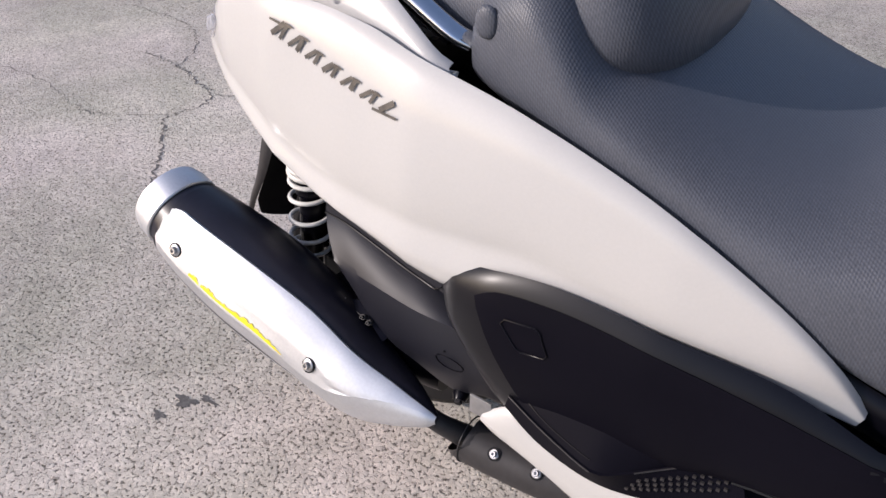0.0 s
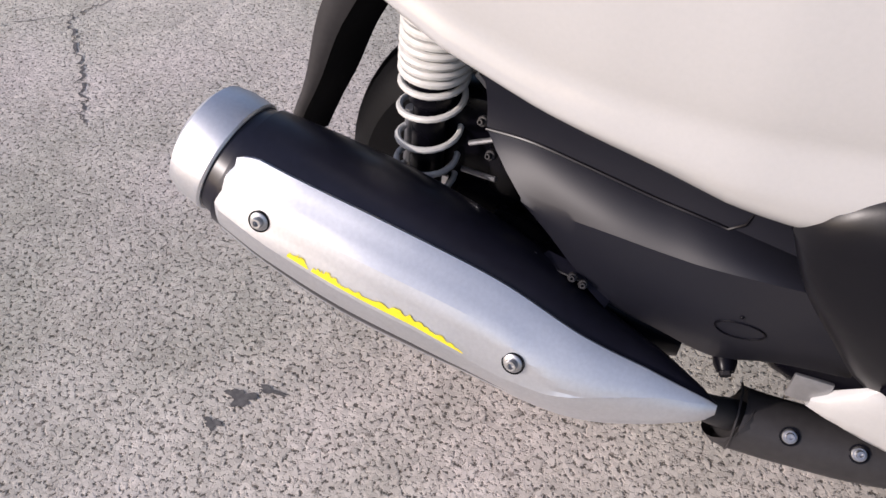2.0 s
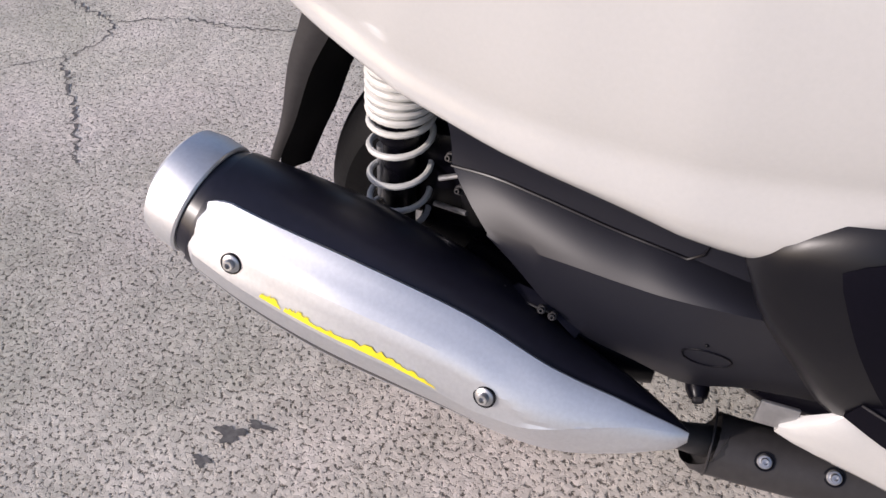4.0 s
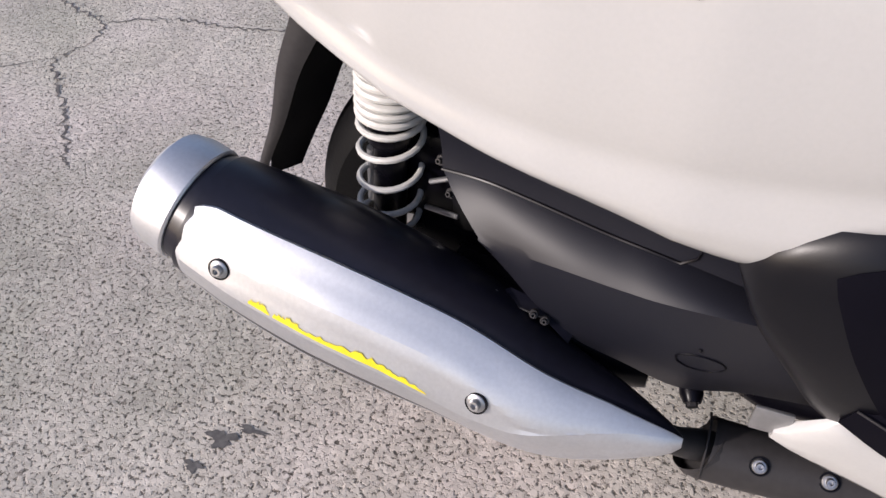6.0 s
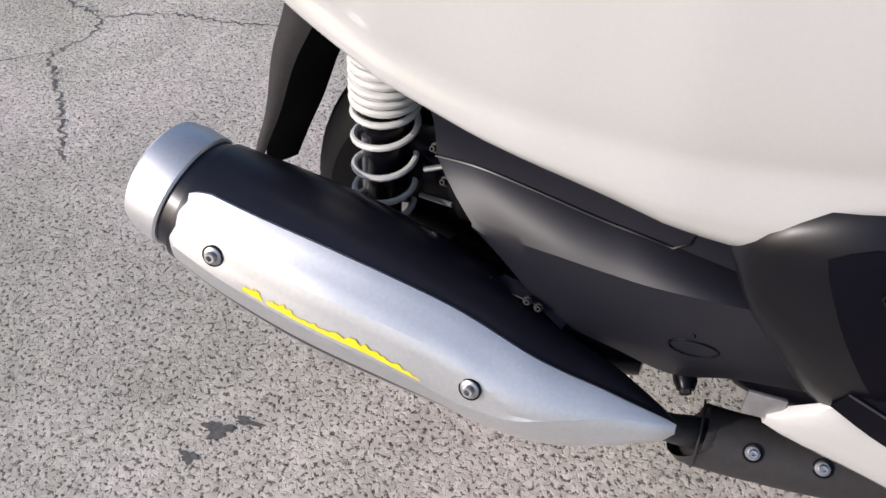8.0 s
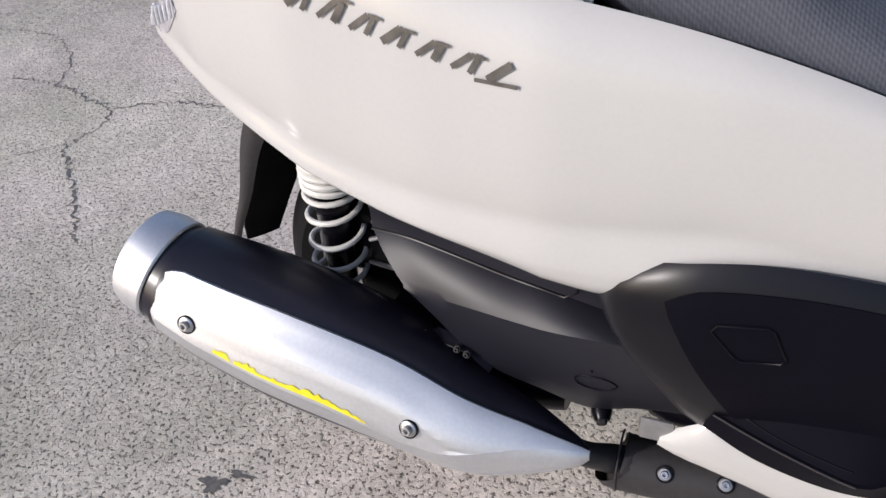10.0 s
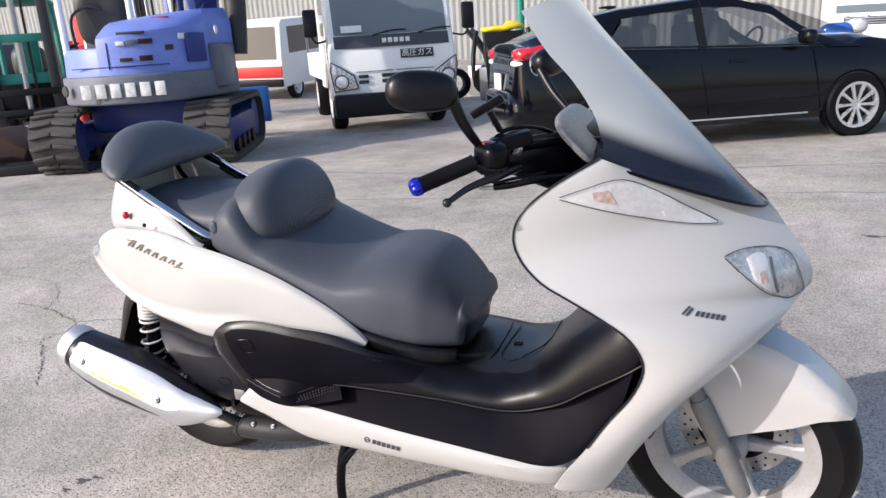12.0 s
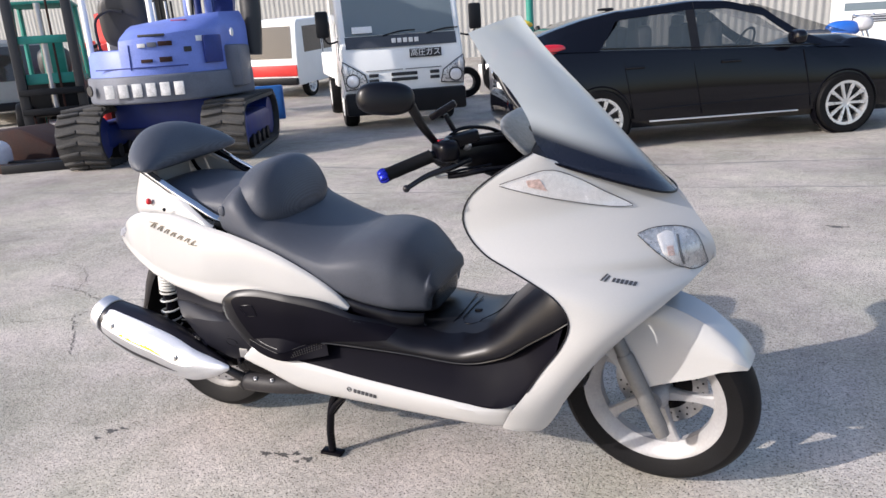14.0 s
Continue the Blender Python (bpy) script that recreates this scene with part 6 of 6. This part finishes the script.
for y in (-0.66, 0.66):
    track(y, digger)
part("car_body", box((0, 0, 0.45), (0.9, 1.0, 0.28), 0.05), deep_blue, digger, "blue undercarriage")
part("slew_ring", lathe([(0.05, 0.50), (0.40, 0.50), (0.40, 0.63), (0.05, 0.63)], None, 32), dark_plastic, digger)
cw = [(math.cos(radians(a)) * -0.98 - 0.02, math.sin(radians(a)) * 0.76) for a in np.linspace(-62, 62, 22)]
part("counterweight", prism([(0.05, -0.80)] + cw + [(0.05, 0.80)], 0.585, 0.832, bevel=0.025, axis="z"), weight_grey, digger, "weathered grey counterweight")
for k, y in enumerate(np.linspace(0.29, -0.33, 6)):
    part("letter_bar", box((-1.003 + 0.10 * abs(y) ** 1.9, y, 0.705), (0.018, 0.086, 0.118), 0.004), mark_dirty, digger, "white letter-like bar")
hood = [(math.cos(radians(a)) * -0.93, math.sin(radians(a)) * 0.74) for a in np.linspace(-60, 60, 20)]
hood_at = lambda y: (-0.93 * math.sqrt(1 - (y / 0.74) ** 2), y)
main = [p for p in hood if p[1] < 0.17] + [hood_at(0.185)]
low = [hood_at(0.175)] + [p for p in hood if p[1] >= 0.19]
hb = bmesh.new()
rings([[(x * k if x < 0 else x, y * (0.85 + 0.15 * k), z + 0.11 * (0.30 - y) * (1 if z > 1.0 else 0)) for x, y in [(0.10, -0.78)] + main + [(0.10, 0.185)]] for z, k in ((0.832, 1.0), (1.085, 0.985), (1.125, 0.968), (1.150, 0.93), (1.235, 0.70), (1.27, 0.55))], hb)
part("engine_hood", hb, blue_paint, digger, "faded blue engine hood", 24)
sb = bmesh.new()
rings([[(x * k if x < 0 else x, y * k if y > 0.5 else y, z) for x, y in [(0.10, 0.178)] + low + [(0.10, 0.74)]] for z, k in ((0.832, 1.0), (1.02, 0.985), (1.06, 0.96), (1.07, 0.90))], sb)
part("side_shoulder", sb, blue_paint, digger, "faded blue lower side cover", 24)
part("hood_seam", tube([(-0.926, 0.09, 0.88), (-0.912, 0.09, 1.10)], 0.005, 5), deep_blue, digger)
part("arm", tube([(0.22, -0.80, 0.95), (0.26, -0.82, 1.5), (0.32, -0.80, 2.3)], [0.09, 0.11, 0.09], 10, 8), sign_black, digger, "dark steel arm and hoses")
for k in range(3):
    part("ram", tube([(0.45, -0.12 - 0.11 * k, 1.15), (0.52, -0.12 - 0.11 * k, 2.4)], 0.04, 10), blue_paint if k != 1 else deep_blue, digger)
part("side_tank", box((-0.15, -0.70, 0.86), (0.55, 0.17, 0.40), 0.03), weight_grey, digger)
part("vent_panel", box((0, 0, 0), (0.04, 0.19, 0.25), 0.01, m=Matrix.Translation((-0.615, -0.585, 1.03)) @ pose(0, 0, 0, 0, 0, 48)), deep_blue, digger)
for y, z, w, h, mt in ((-0.03, 1.09, 0.07, 0.035, mark_dirty), (-0.12, 1.095, 0.08, 0.04, weight_grey), (-0.23, 1.10, 0.12, 0.04, rust), (-0.06, 0.955, 0.10, 0.03, rust), (-0.22, 0.960, 0.11, 0.045, rust), (-0.40, 1.04, 0.07, 0.045, sign_black), (-0.50, 1.13, 0.09, 0.05, mark_white)):
    hx = hood_at(y)[0] * 0.995
    part("label_plate", box((0, 0, 0), (0.016, w, h), 0.003, m=Matrix.Translation((hx, y * 0.995, z)) @ pose(0, 0, 0, 0, 0, math.degrees(math.atan2(-y / 0.74 / 0.74, -hx / 0.93 / 0.93)))), mt, digger)
part("hood_edge", tube([(-0.80, 0.45, 0.90), (-0.935, 0.0, 0.90), (-0.84, -0.40, 0.90)], 0.006, 6, 10), deep_blue, digger)
part("seat", egg((0, 0, 0), (0.08, 0.25, 0.28), 3.2, pose(0.10, 0.42, 1.36, 0, -8, 0)), sign_black, digger, "dark operator seat")
part("grab_handle", tube([(-0.05, 0.66, 1.06), (-0.06, 0.66, 1.36), (-0.04, 0.52, 1.46), (-0.02, 0.40, 1.44)], 0.014, 8, 14), sign_black, digger)
part("hood_handle", box((-0.888, -0.12, 1.175), (0.03, 0.24, 0.022), 0.008), sign_black, digger)
part("side_hole", lathe([(0.001, 0.0), (0.045, 0.0), (0.05, -0.01)], Matrix.Translation((-0.80, 0.545, 0.72)) @ Vector((-0.75, 0.66, 0)).to_track_quat("Z", "Y").to_matrix().to_4x4(), 18), sign_black, digger)
part("side_lamp", egg((-0.50, -0.755, 1.17), (0.05, 0.012, 0.04), 2.2), mark_white, digger, "white oval reflector")
part("warning_label", box((-0.55, -0.30, 1.305), (0.10, 0.14, 0.006), 0.002), red_paint, digger)
part("seat_cushion", box((0.28, 0.42, 1.12), (0.40, 0.42, 0.14), 0.04), cloth, digger)
for x, y, mt in ((-0.10, 0.74, lorry_white), (0.45, 0.74, lorry_white), (-0.25, 0.05, lorry_white), (0.45, -0.15, lorry_white)):
    part("canopy_post", tube([(x, y, 0.95), (x, y, 2.45)], 0.032, 10), mt, digger, "pale canopy post")
part("canopy_roof", box((0.15, 0.30, 2.48), (1.2, 1.15, 0.08), 0.02), lorry_white, digger)
boom = part("boom", rings([[(x, -0.42 + w * u, z + h * v) for u, v in ((-1, -1), (1, -1), (1, 1), (-1, 1))] for x, z, w, h in ((0.55, 0.85, 0.09, 0.10), (0.80, 1.20, 0.10, 0.14), (1.0, 1.7, 0.10, 0.15), (1.25, 2.3, 0.09, 0.13), (1.9, 2.6, 0.08, 0.10))]), deep_blue, digger, "blue boom")
part("cylinder", tube([(0.62, -0.30, 1.05), (0.95, -0.30, 2.1)], 0.045, 12), deep_blue, boom)
part("hose", tube([(0.3, -0.20, 1.3), (0.45, -0.20, 1.75), (0.6, -0.25, 2.2)], 0.02, 8, 8), dark_plastic, boom)
for k in range(6):
    part("lever", tube([(0.50, 0.05 + 0.06 * k, 1.2), (0.48, 0.05 + 0.06 * k, 1.55)], 0.012, 8), lorry_white if k % 2 else dark_plastic, digger)
part("blade", box((1.15, -0.05, 0.38), (0.06, 1.72, 0.40), 0.02), mat("blade_blue", (0.02, 0.13, 0.42), 0.5, var=0.2), digger, "bright blue dozer blade")
part("blade_arm", box((0.95, 0.45, 0.30), (0.5, 0.10, 0.12), 0.02), deep_blue, digger)

# rusty bucket with a white bag beside the tracks
bucket = solo("digging_bucket", prism([(-0.45, 0.0), (0.45, 0.0), (0.55, 0.22), (0.15, 0.44), (-0.50, 0.40)], -0.35, 0.35, bevel=0.03), rust, "rusty steel digging bucket lying on the ground", "bucket", on_ground(-6.60, 4.65, 20))
solo("sack", egg((0, 0, 0.17), (0.17, 0.22, 0.18), 2.9), mark_white, "white plastic sack beside the rusty bucket", "sack", on_ground(-6.38, 4.0, 20))

for k, (dx, dy, turn) in enumerate(((0.35, -0.55, 24), (0.20, -0.85, 12), (0.95, -0.62, 30))):
    solo("steel_beam", box((0, 0, 0.05), (1.25 - 0.2 * k, 0.11, 0.10), 0.01), rust if k == 1 else dark_plastic, "dark rusty steel beam lying on the ground", "beam", on_ground(-6.60 + dx, 4.65 + dy, turn), "steel beams")

# fork-lift
lift = thing("forklift", "teal fork-lift truck with a dark mast", "forklift", on_ground(-9.0, 7.35, -48))
for s in (-1, 1):
    part("mast_rail", box((0.55, s * 0.42, 1.15), (0.16, 0.14, 2.3), 0.012), sign_black, lift, "dark steel mast rail")
    part("fork", box((1.05, s * 0.26, 0.10), (0.95, 0.12, 0.05), 0.01), dark_plastic, lift)
    part("guard_post", tube([(0.25, s * 0.45, 0.9), (0.05, s * 0.43, 2.1)], 0.04, 8), teal, lift)
    part("rear_post", tube([(-0.85, s * 0.45, 0.9), (-0.75, s * 0.43, 2.1)], 0.04, 8), teal, lift)
    road_wheel(lift, 0.30, s * 0.50, 0.30, 0.20, s, 0.15, 6, teal)
    road_wheel(lift, -0.85, s * 0.45, 0.24, 0.16, s, 0.12, 6, teal)
for z in (0.45, 0.75):
    part("carriage_bar", box((0.66, 0, z), (0.06, 0.95, 0.10), 0.01), dark_plastic, lift)
part("mast_cross", box((0.55, 0, 1.55), (0.10, 0.70, 0.12), 0.01), teal, lift)
part("tilt_cross", box((0.50, 0, 0.95), (0.08, 0.70, 0.16), 0.01), teal, lift)
part("body", box((-0.35, 0, 0.62), (1.5, 0.95, 0.55), 0.06), dark_plastic, lift, "dark fork-lift body")
part("side_panel", box((-0.30, 0, 0.93), (1.2, 0.90, 0.10), 0.03), teal, lift, "teal upper body panel")
part("lift_ram", tube([(0.50, 0.0, 0.4), (0.50, 0.0, 2.1)], 0.05, 12), steel, lift)
part("load_chain", tube([(0.56, 0.14, 0.5), (0.56, 0.14, 2.2)], 0.018, 6), rust, lift)
part("steering_cowl", box((0.02, 0.05, 1.25), (0.12, 0.34, 0.62), 0.03), teal, lift, "teal dash panel")
part("driver_seat", egg((-0.45, 0, 1.20), (0.26, 0.26, 0.26), 3.0), sign_black, lift, "black driver seat")
part("roof", box((-0.3, 0, 2.12), (1.2, 0.95, 0.05), 0.01), teal, lift)
rnd = random.Random(4)
for k in range(16):
    solo("gas_bottle" if k % 3 else "crate", lathe([(0.02, 0), (0.09, 0.0), (0.09, 0.75), (0.05, 0.88), (0.02, 0.9)], None, 14) if k % 3 else box((0, 0, 0.3), (0.5, 0.4, 0.6), 0.02), red_paint if k % 3 else rust, "red painted gas bottle in the yard" if k % 3 else "rusty steel crate in the yard", "bottle" if k % 3 else "crate", on_ground(-9.6 + rnd.uniform(-1.2, 1.2), 9.3 + rnd.uniform(-0.5, 0.8), rnd.uniform(0, 90)), "red gas bottles" if k % 3 else "")


def small_van(name, label, at, heading, paint, stripe, length=3.3, width=1.46, height=1.72):
    """A boxy van: body, windows, stripe, bumpers and wheels; its rear is at x = 0 and it faces +x."""
    v = thing(name, label, "van", on_ground(*at, heading))
    prof = [(0.0, 0.30), (0.02, 0.95), (0.10, height - 0.08), (0.20, height), (length - 0.75, height), (length - 0.25, 1.0), (length, 0.9), (length, 0.30)]
    part("body", prism(prof, -width / 2, width / 2, bevel=0.04), paint, v)
    h = width / 2
    part("rear_window", sheet([[(0.005 + 0.08 * (z - 0.95) / 0.7, y, z) for y in np.linspace(-h * 0.82, h * 0.82, 4)] for z in (0.90, 1.25, height - 0.14)], 0.006), van_glass, v, "rear window")
    if stripe:
        part("rear_stripe", box((0.004, 0, 0.63), (0.03, width * 0.96, 0.24), 0.004), stripe, v, "red band across the rear")
    part("rear_bumper", box((-0.03, 0, 0.40), (0.12, width * 0.98, 0.16), 0.03), dark_plastic, v)
    for s in (-1, 1):
        for x0, x1 in ((0.35, 1.15), (1.25, 2.0), (2.1, 2.65)):
            part("side_window", sheet([[(x, s * (h + 0.003), z) for z in (1.0, height - 0.16)] for x in (x0, x1)], 0.004), van_glass, v, "side window")
        for x in (1.2, 2.05):
            part("door_seam", tube([(x, s * (h + 0.002), 0.4), (x, s * (h + 0.002), height - 0.1)], 0.01, 5), dark_plastic, v)
        road_wheel(v, 0.6, s * (h - 0.08), 0.27, 0.15, s, 0.17, 6, lorry_white)
        road_wheel(v, length - 0.55, s * (h - 0.08), 0.27, 0.15, s, 0.17, 6, lorry_white)
    return v


small_van("old_van", "old white van with a red band at its rear", (-8.35, 12.55), 92, lorry_white, red_paint)
small_van("parked_van", "dull silver van parked beyond the fork-lift", (-12.2, 9.2), 150, mat("dull_silver_paint", (0.34, 0.34, 0.32), 0.35, metal=0.3), None)

# far parked lorry with a chromed grille
far_lorry = thing("far_lorry", "white lorry front with a dark grille", "lorry", on_ground(4.2, 16.6, -88))
part("cab", prism([(0, 0.4), (0.03, 1.0), (-0.3, 1.9), (-1.5, 1.95), (-1.5, 0.4)], -0.85, 0.85, bevel=0.05), lorry_white, far_lorry)
part("grille", box((0.03, 0, 0.98), (0.04, 1.2, 0.16), 0.01), grey_strip, far_lorry)
for z in (0.93, 0.98, 1.03):
    part("grille_bar", box((0.055, 0, z), (0.02, 1.15, 0.02), 0.004), brushed, far_lorry)
part("bumper", box((0.06, 0, 0.55), (0.14, 1.72, 0.28), 0.03), lorry_white, far_lorry)
part("wind_screen", sheet([[(0.0 - 0.3 * v, y, 1.1 + 0.75 * v) for y in (-0.75, 0.75)] for v in (0.05, 0.95)], 0.006), window_clear, far_lorry)
for s in (-1, 1):
    part("head_lamp", box((0.05, s * 0.66, 0.82), (0.06, 0.26, 0.16), 0.02), lamp_bowl, far_lorry)
    road_wheel(far_lorry, -0.6, s * 0.72, 0.34, 0.2, s, 0.2, 6, lorry_white)
bike = thing("parked_motorbike", "blue motorbike parked by the far lorry", "motorbike", on_ground(3.05, 13.6, 20))
part("tank", egg((0.15, 0, 0.85), (0.30, 0.16, 0.15), 2.4), mat("bike_blue", (0.02, 0.12, 0.50), 0.25, coat=0.8), bike, "blue fuel tank")
part("seat", egg((-0.35, 0, 0.80), (0.35, 0.13, 0.07), 2.6), seat_vinyl, bike)
part("engine", box((0.05, 0, 0.48), (0.45, 0.35, 0.40), 0.05), dark_plastic, bike)
part("fairing", egg((0.50, 0, 0.92), (0.16, 0.17, 0.13), 2.6), mat("bike_white", (0.5, 0.5, 0.52), 0.3), bike)
for s in (-1, 1):
    part("fork_leg", tube([(0.48, s * 0.09, 0.95), (0.72, s * 0.09, 0.31)], 0.022, 8), chrome, bike)
part("exhaust_pipe", tube([(0.15, -0.16, 0.35), (-0.2, -0.2, 0.28), (-0.8, -0.22, 0.38)], [0.03, 0.04, 0.05], 10, 8), chrome, bike)
part("handlebar", tube([(0.5, -0.36, 1.08), (0.52, 0, 1.02), (0.5, 0.36, 1.08)], 0.016, 8, 10), chrome, bike)
for x in (-0.68, 0.72):
    part("wheel", lathe([(0.22, -0.05), (0.30, -0.05), (0.31, 0), (0.30, 0.05), (0.22, 0.05)], Matrix.Translation((x, 0, 0.31)) @ pose(0, 0, 0, 90, 0, 0), 30, closed=True), rubber, bike)

# scrap stacked behind the fork-lift
for k in range(16):
    x, y = -13.6 + 0.2 * k + rnd.uniform(-0.15, 0.15), 11.6 + rnd.uniform(0.0, 1.4)
    h = rnd.uniform(1.0, 2.4)
    if k % 4 == 3:
        bm = tube([(0, 0, 0), (rnd.uniform(-0.2, 0.2), 0.1, h * 0.6), (rnd.uniform(-0.5, 0.5), 0.1, h)], 0.06, 8, 10)
        solo("bent_pipe", bm, (teal, steel)[k // 4 % 2], "bent steel pipe standing in the scrap", "pipe", on_ground(x, y, rnd.uniform(0, 90)), "scrap pipes")
    else:
        w = rnd.uniform(0.3, 0.6)
        bm = prism([(-w / 2, 0), (w / 2, 0), (w / 2 * 0.9, h), (-w / 2 * 0.95, h * 0.93)], -0.25, 0.25, bevel=0.03)
        solo("scrap_crate", bm, (rust, dark_plastic, red_paint)[k % 3], "battered scrap crate stacked in the yard", "crate", on_ground(x, y, rnd.uniform(0, 90)), "scrap crates")

# machine parts heaped beside the lorry
for k in range(26):
    x, y = -3.6 + rnd.uniform(0, 1.9), 12.2 + rnd.uniform(-0.5, 2.2)
    kind = k % 3
    bm = box((0, 0, 0.3), (rnd.uniform(0.2, 0.6), rnd.uniform(0.2, 0.5), 0.6), 0.03) if kind == 0 else (tube([(0, 0, 0.05), (rnd.uniform(-0.2, 0.2), 0, 0.7), (rnd.uniform(-0.4, 0.4), 0.2, 1.25)], 0.05, 8, 8) if kind == 1 else lathe([(0.16, 0), (0.28, 0), (0.30, 0.08), (0.28, 0.16), (0.16, 0.16)], pose(0, 0, 0.3, 90, 0, rnd.uniform(0, 180)), 20, closed=True))
    solo(("engine_block", "steel_pipe", "spare_tyre")[kind], bm, (steel, dark_plastic, rubber)[kind], ("oily engine block on the ground", "bent dark steel pipe leaning up", "worn black spare tyre standing up")[kind], ("engine", "pipe", "tyre")[kind], on_ground(x, y, rnd.uniform(0, 180)), ("engine blocks", "steel pipes", "spare tyres")[kind])
solo("steel_bin", prism([(-0.30, 0.0), (0.30, 0.0), (0.36, 1.22), (-0.36, 1.22)], -0.28, 0.28, bevel=0.02), dark_plastic, "dark steel scrap bin behind the black car", "bin", on_ground(-2.5, 12.0, 20))
cover_sheet = egg((0, 0, 0), (0.40, 0.33, 0.075), 2.6)
for v in cover_sheet.verts:
    v.co.z += 0.03 * math.sin(9 * v.co.x) * math.cos(7 * v.co.y) + (0.04 if v.co.x > 0.1 else 0.0)
solo("yellow_bag", cover_sheet, yellow_cloth, "crumpled yellow plastic bag on the scrap bin", "bag", on_ground(-2.5, 12.0, 20) @ Matrix.Translation((0, 0, 1.26)))
solo("teal_post", tube([(0, 0, 0), (0, 0, 2.4)], 0.07, 10), teal, "teal steel post standing in the yard", "post", on_ground(-2.3, 12.6, 0))
solo("red_drum", lathe([(0.02, 0), (0.28, 0), (0.29, 0.3), (0.28, 0.9), (0.02, 0.9)], None, 24), red_paint, "red steel drum behind the black car", "drum", on_ground(-1.5, 12.3, 0))

# corrugated sheet wall that closes the yard
wall = thing("wall_north", "pale corrugated metal sheet wall", "wall", on_ground(0, 21.5, 0), kind="structure")
for i in range(46):
    x = -38 + i * 1.2
    rows = [[(x + 1.19 * u, 0.014 * math.sin(u * 12 * math.pi), z) for u in np.linspace(0, 1, 49)] for z in (-0.3, 5.0)]
    part("panel", sheet(rows, 0.006), wall_metal, wall)

# marks on the asphalt
crack_mat = mat("crack_dirt", (0.11, 0.10, 0.095), 0.95, var=0.3, scale=30)
oil = mat("oil_stain", (0.10, 0.093, 0.088), 0.7, var=0.4, scale=60)


def crack(pts, w, seed):
    """A ragged dark joint, a few millimetres wide."""
    r = random.Random(seed)
    p = arc(pts, max(20, int(len(pts) * 14)))
    rows = []
    for i, q in enumerate(p):
        d = p[min(i + 1, len(p) - 1)] - p[max(i - 1, 0)]
        nrm = np.array((-d[1], d[0])) / (np.hypot(*d) + 1e-9)
        j = r.gauss(0, 0.006)
        ww = w * (0.15 + 0.75 * r.random())
        rows.append([(*(q + nrm * (j + s * ww)), ground_z(*q) + 0.0015) for s in (-1, 1)])
    return tagged(solo("crack", sheet(rows), crack_mat, "ragged dark crack in the asphalt", "crack"), kind="structure")


crack([(-1.82, 0.786), (-1.60, 0.766), (-1.45, 0.717), (-1.315, 0.668), (-1.285, 0.566), (-1.319, 0.491), (-1.24, 0.408), (-1.114, 0.291), (-0.985, 0.15)], 0.0048, 1)
crack([(-1.315, 0.668), (-1.25, 0.705), (-1.10, 0.745), (-0.95, 0.745), (-0.7, 0.80), (-0.45, 0.95)], 0.004, 2)
crack([(-1.60, 0.766), (-1.72, 0.95), (-1.95, 1.08), (-2.3, 1.10)], 0.003, 3)
crack([(-2.3, 0.4), (-1.9, 0.42), (-1.55, 0.36), (-1.319, 0.491)], 0.0025, 4)


tar = mat("tar_joint", (0.26, 0.25, 0.24), 0.9, var=0.3, scale=25)
for k, pts in enumerate(([(-3.1, 4.46), (-1.3, 4.20), (0.96, 4.39), (1.84, 4.55), (2.73, 4.69), (4.5, 4.95)], [(-4.5, 2.9), (-1.2, 3.1), (1.2, 3.45), (2.6, 3.6), (4.2, 3.8)])):
    joint = crack(pts, 0.028 - 0.012 * k, 40 + k)
    joint.data.materials.clear()
    joint.data.materials.append(tar)


def stain(x, y, a, b, seed, m=oil):
    """A ragged flat spot."""
    r = random.Random(seed)
    bm = bmesh.new()
    k = 36
    ph = [r.uniform(0, 6.3) for _ in range(4)]
    vs = []
    for i in range(k):
        w = 2 * math.pi * i / k
        f = 1 + 0.28 * math.sin(3 * w + ph[0]) + 0.2 * math.sin(5 * w + ph[1]) + 0.16 * math.sin(9 * w + ph[2])
        px, py = x + a * f * math.cos(w), y + b * f * math.sin(w)
        vs.append(bm.verts.new((px, py, ground_z(px, py) + 0.0012)))
    bm.faces.new(vs)
    return tagged(solo("oil_stain", bm, m, "dark oil spot soaked into the asphalt", "stain"), kind="structure")


for i, (x, y, a, b) in enumerate(((-0.319, -0.282, 0.020, 0.013), (-0.285, -0.256, 0.022, 0.005), (-0.333, -0.332, 0.013, 0.008), (0.305, -0.240, 0.018, 0.010), (0.363, -0.230, 0.026, 0.009), (0.405, -0.212, 0.014, 0.009), (0.459, -0.228, 0.016, 0.011), (0.43, -0.25, 0.010, 0.006), (2.21, 2.58, 0.05, 0.02))):
    stain(x, y, a, b, 20 + i)
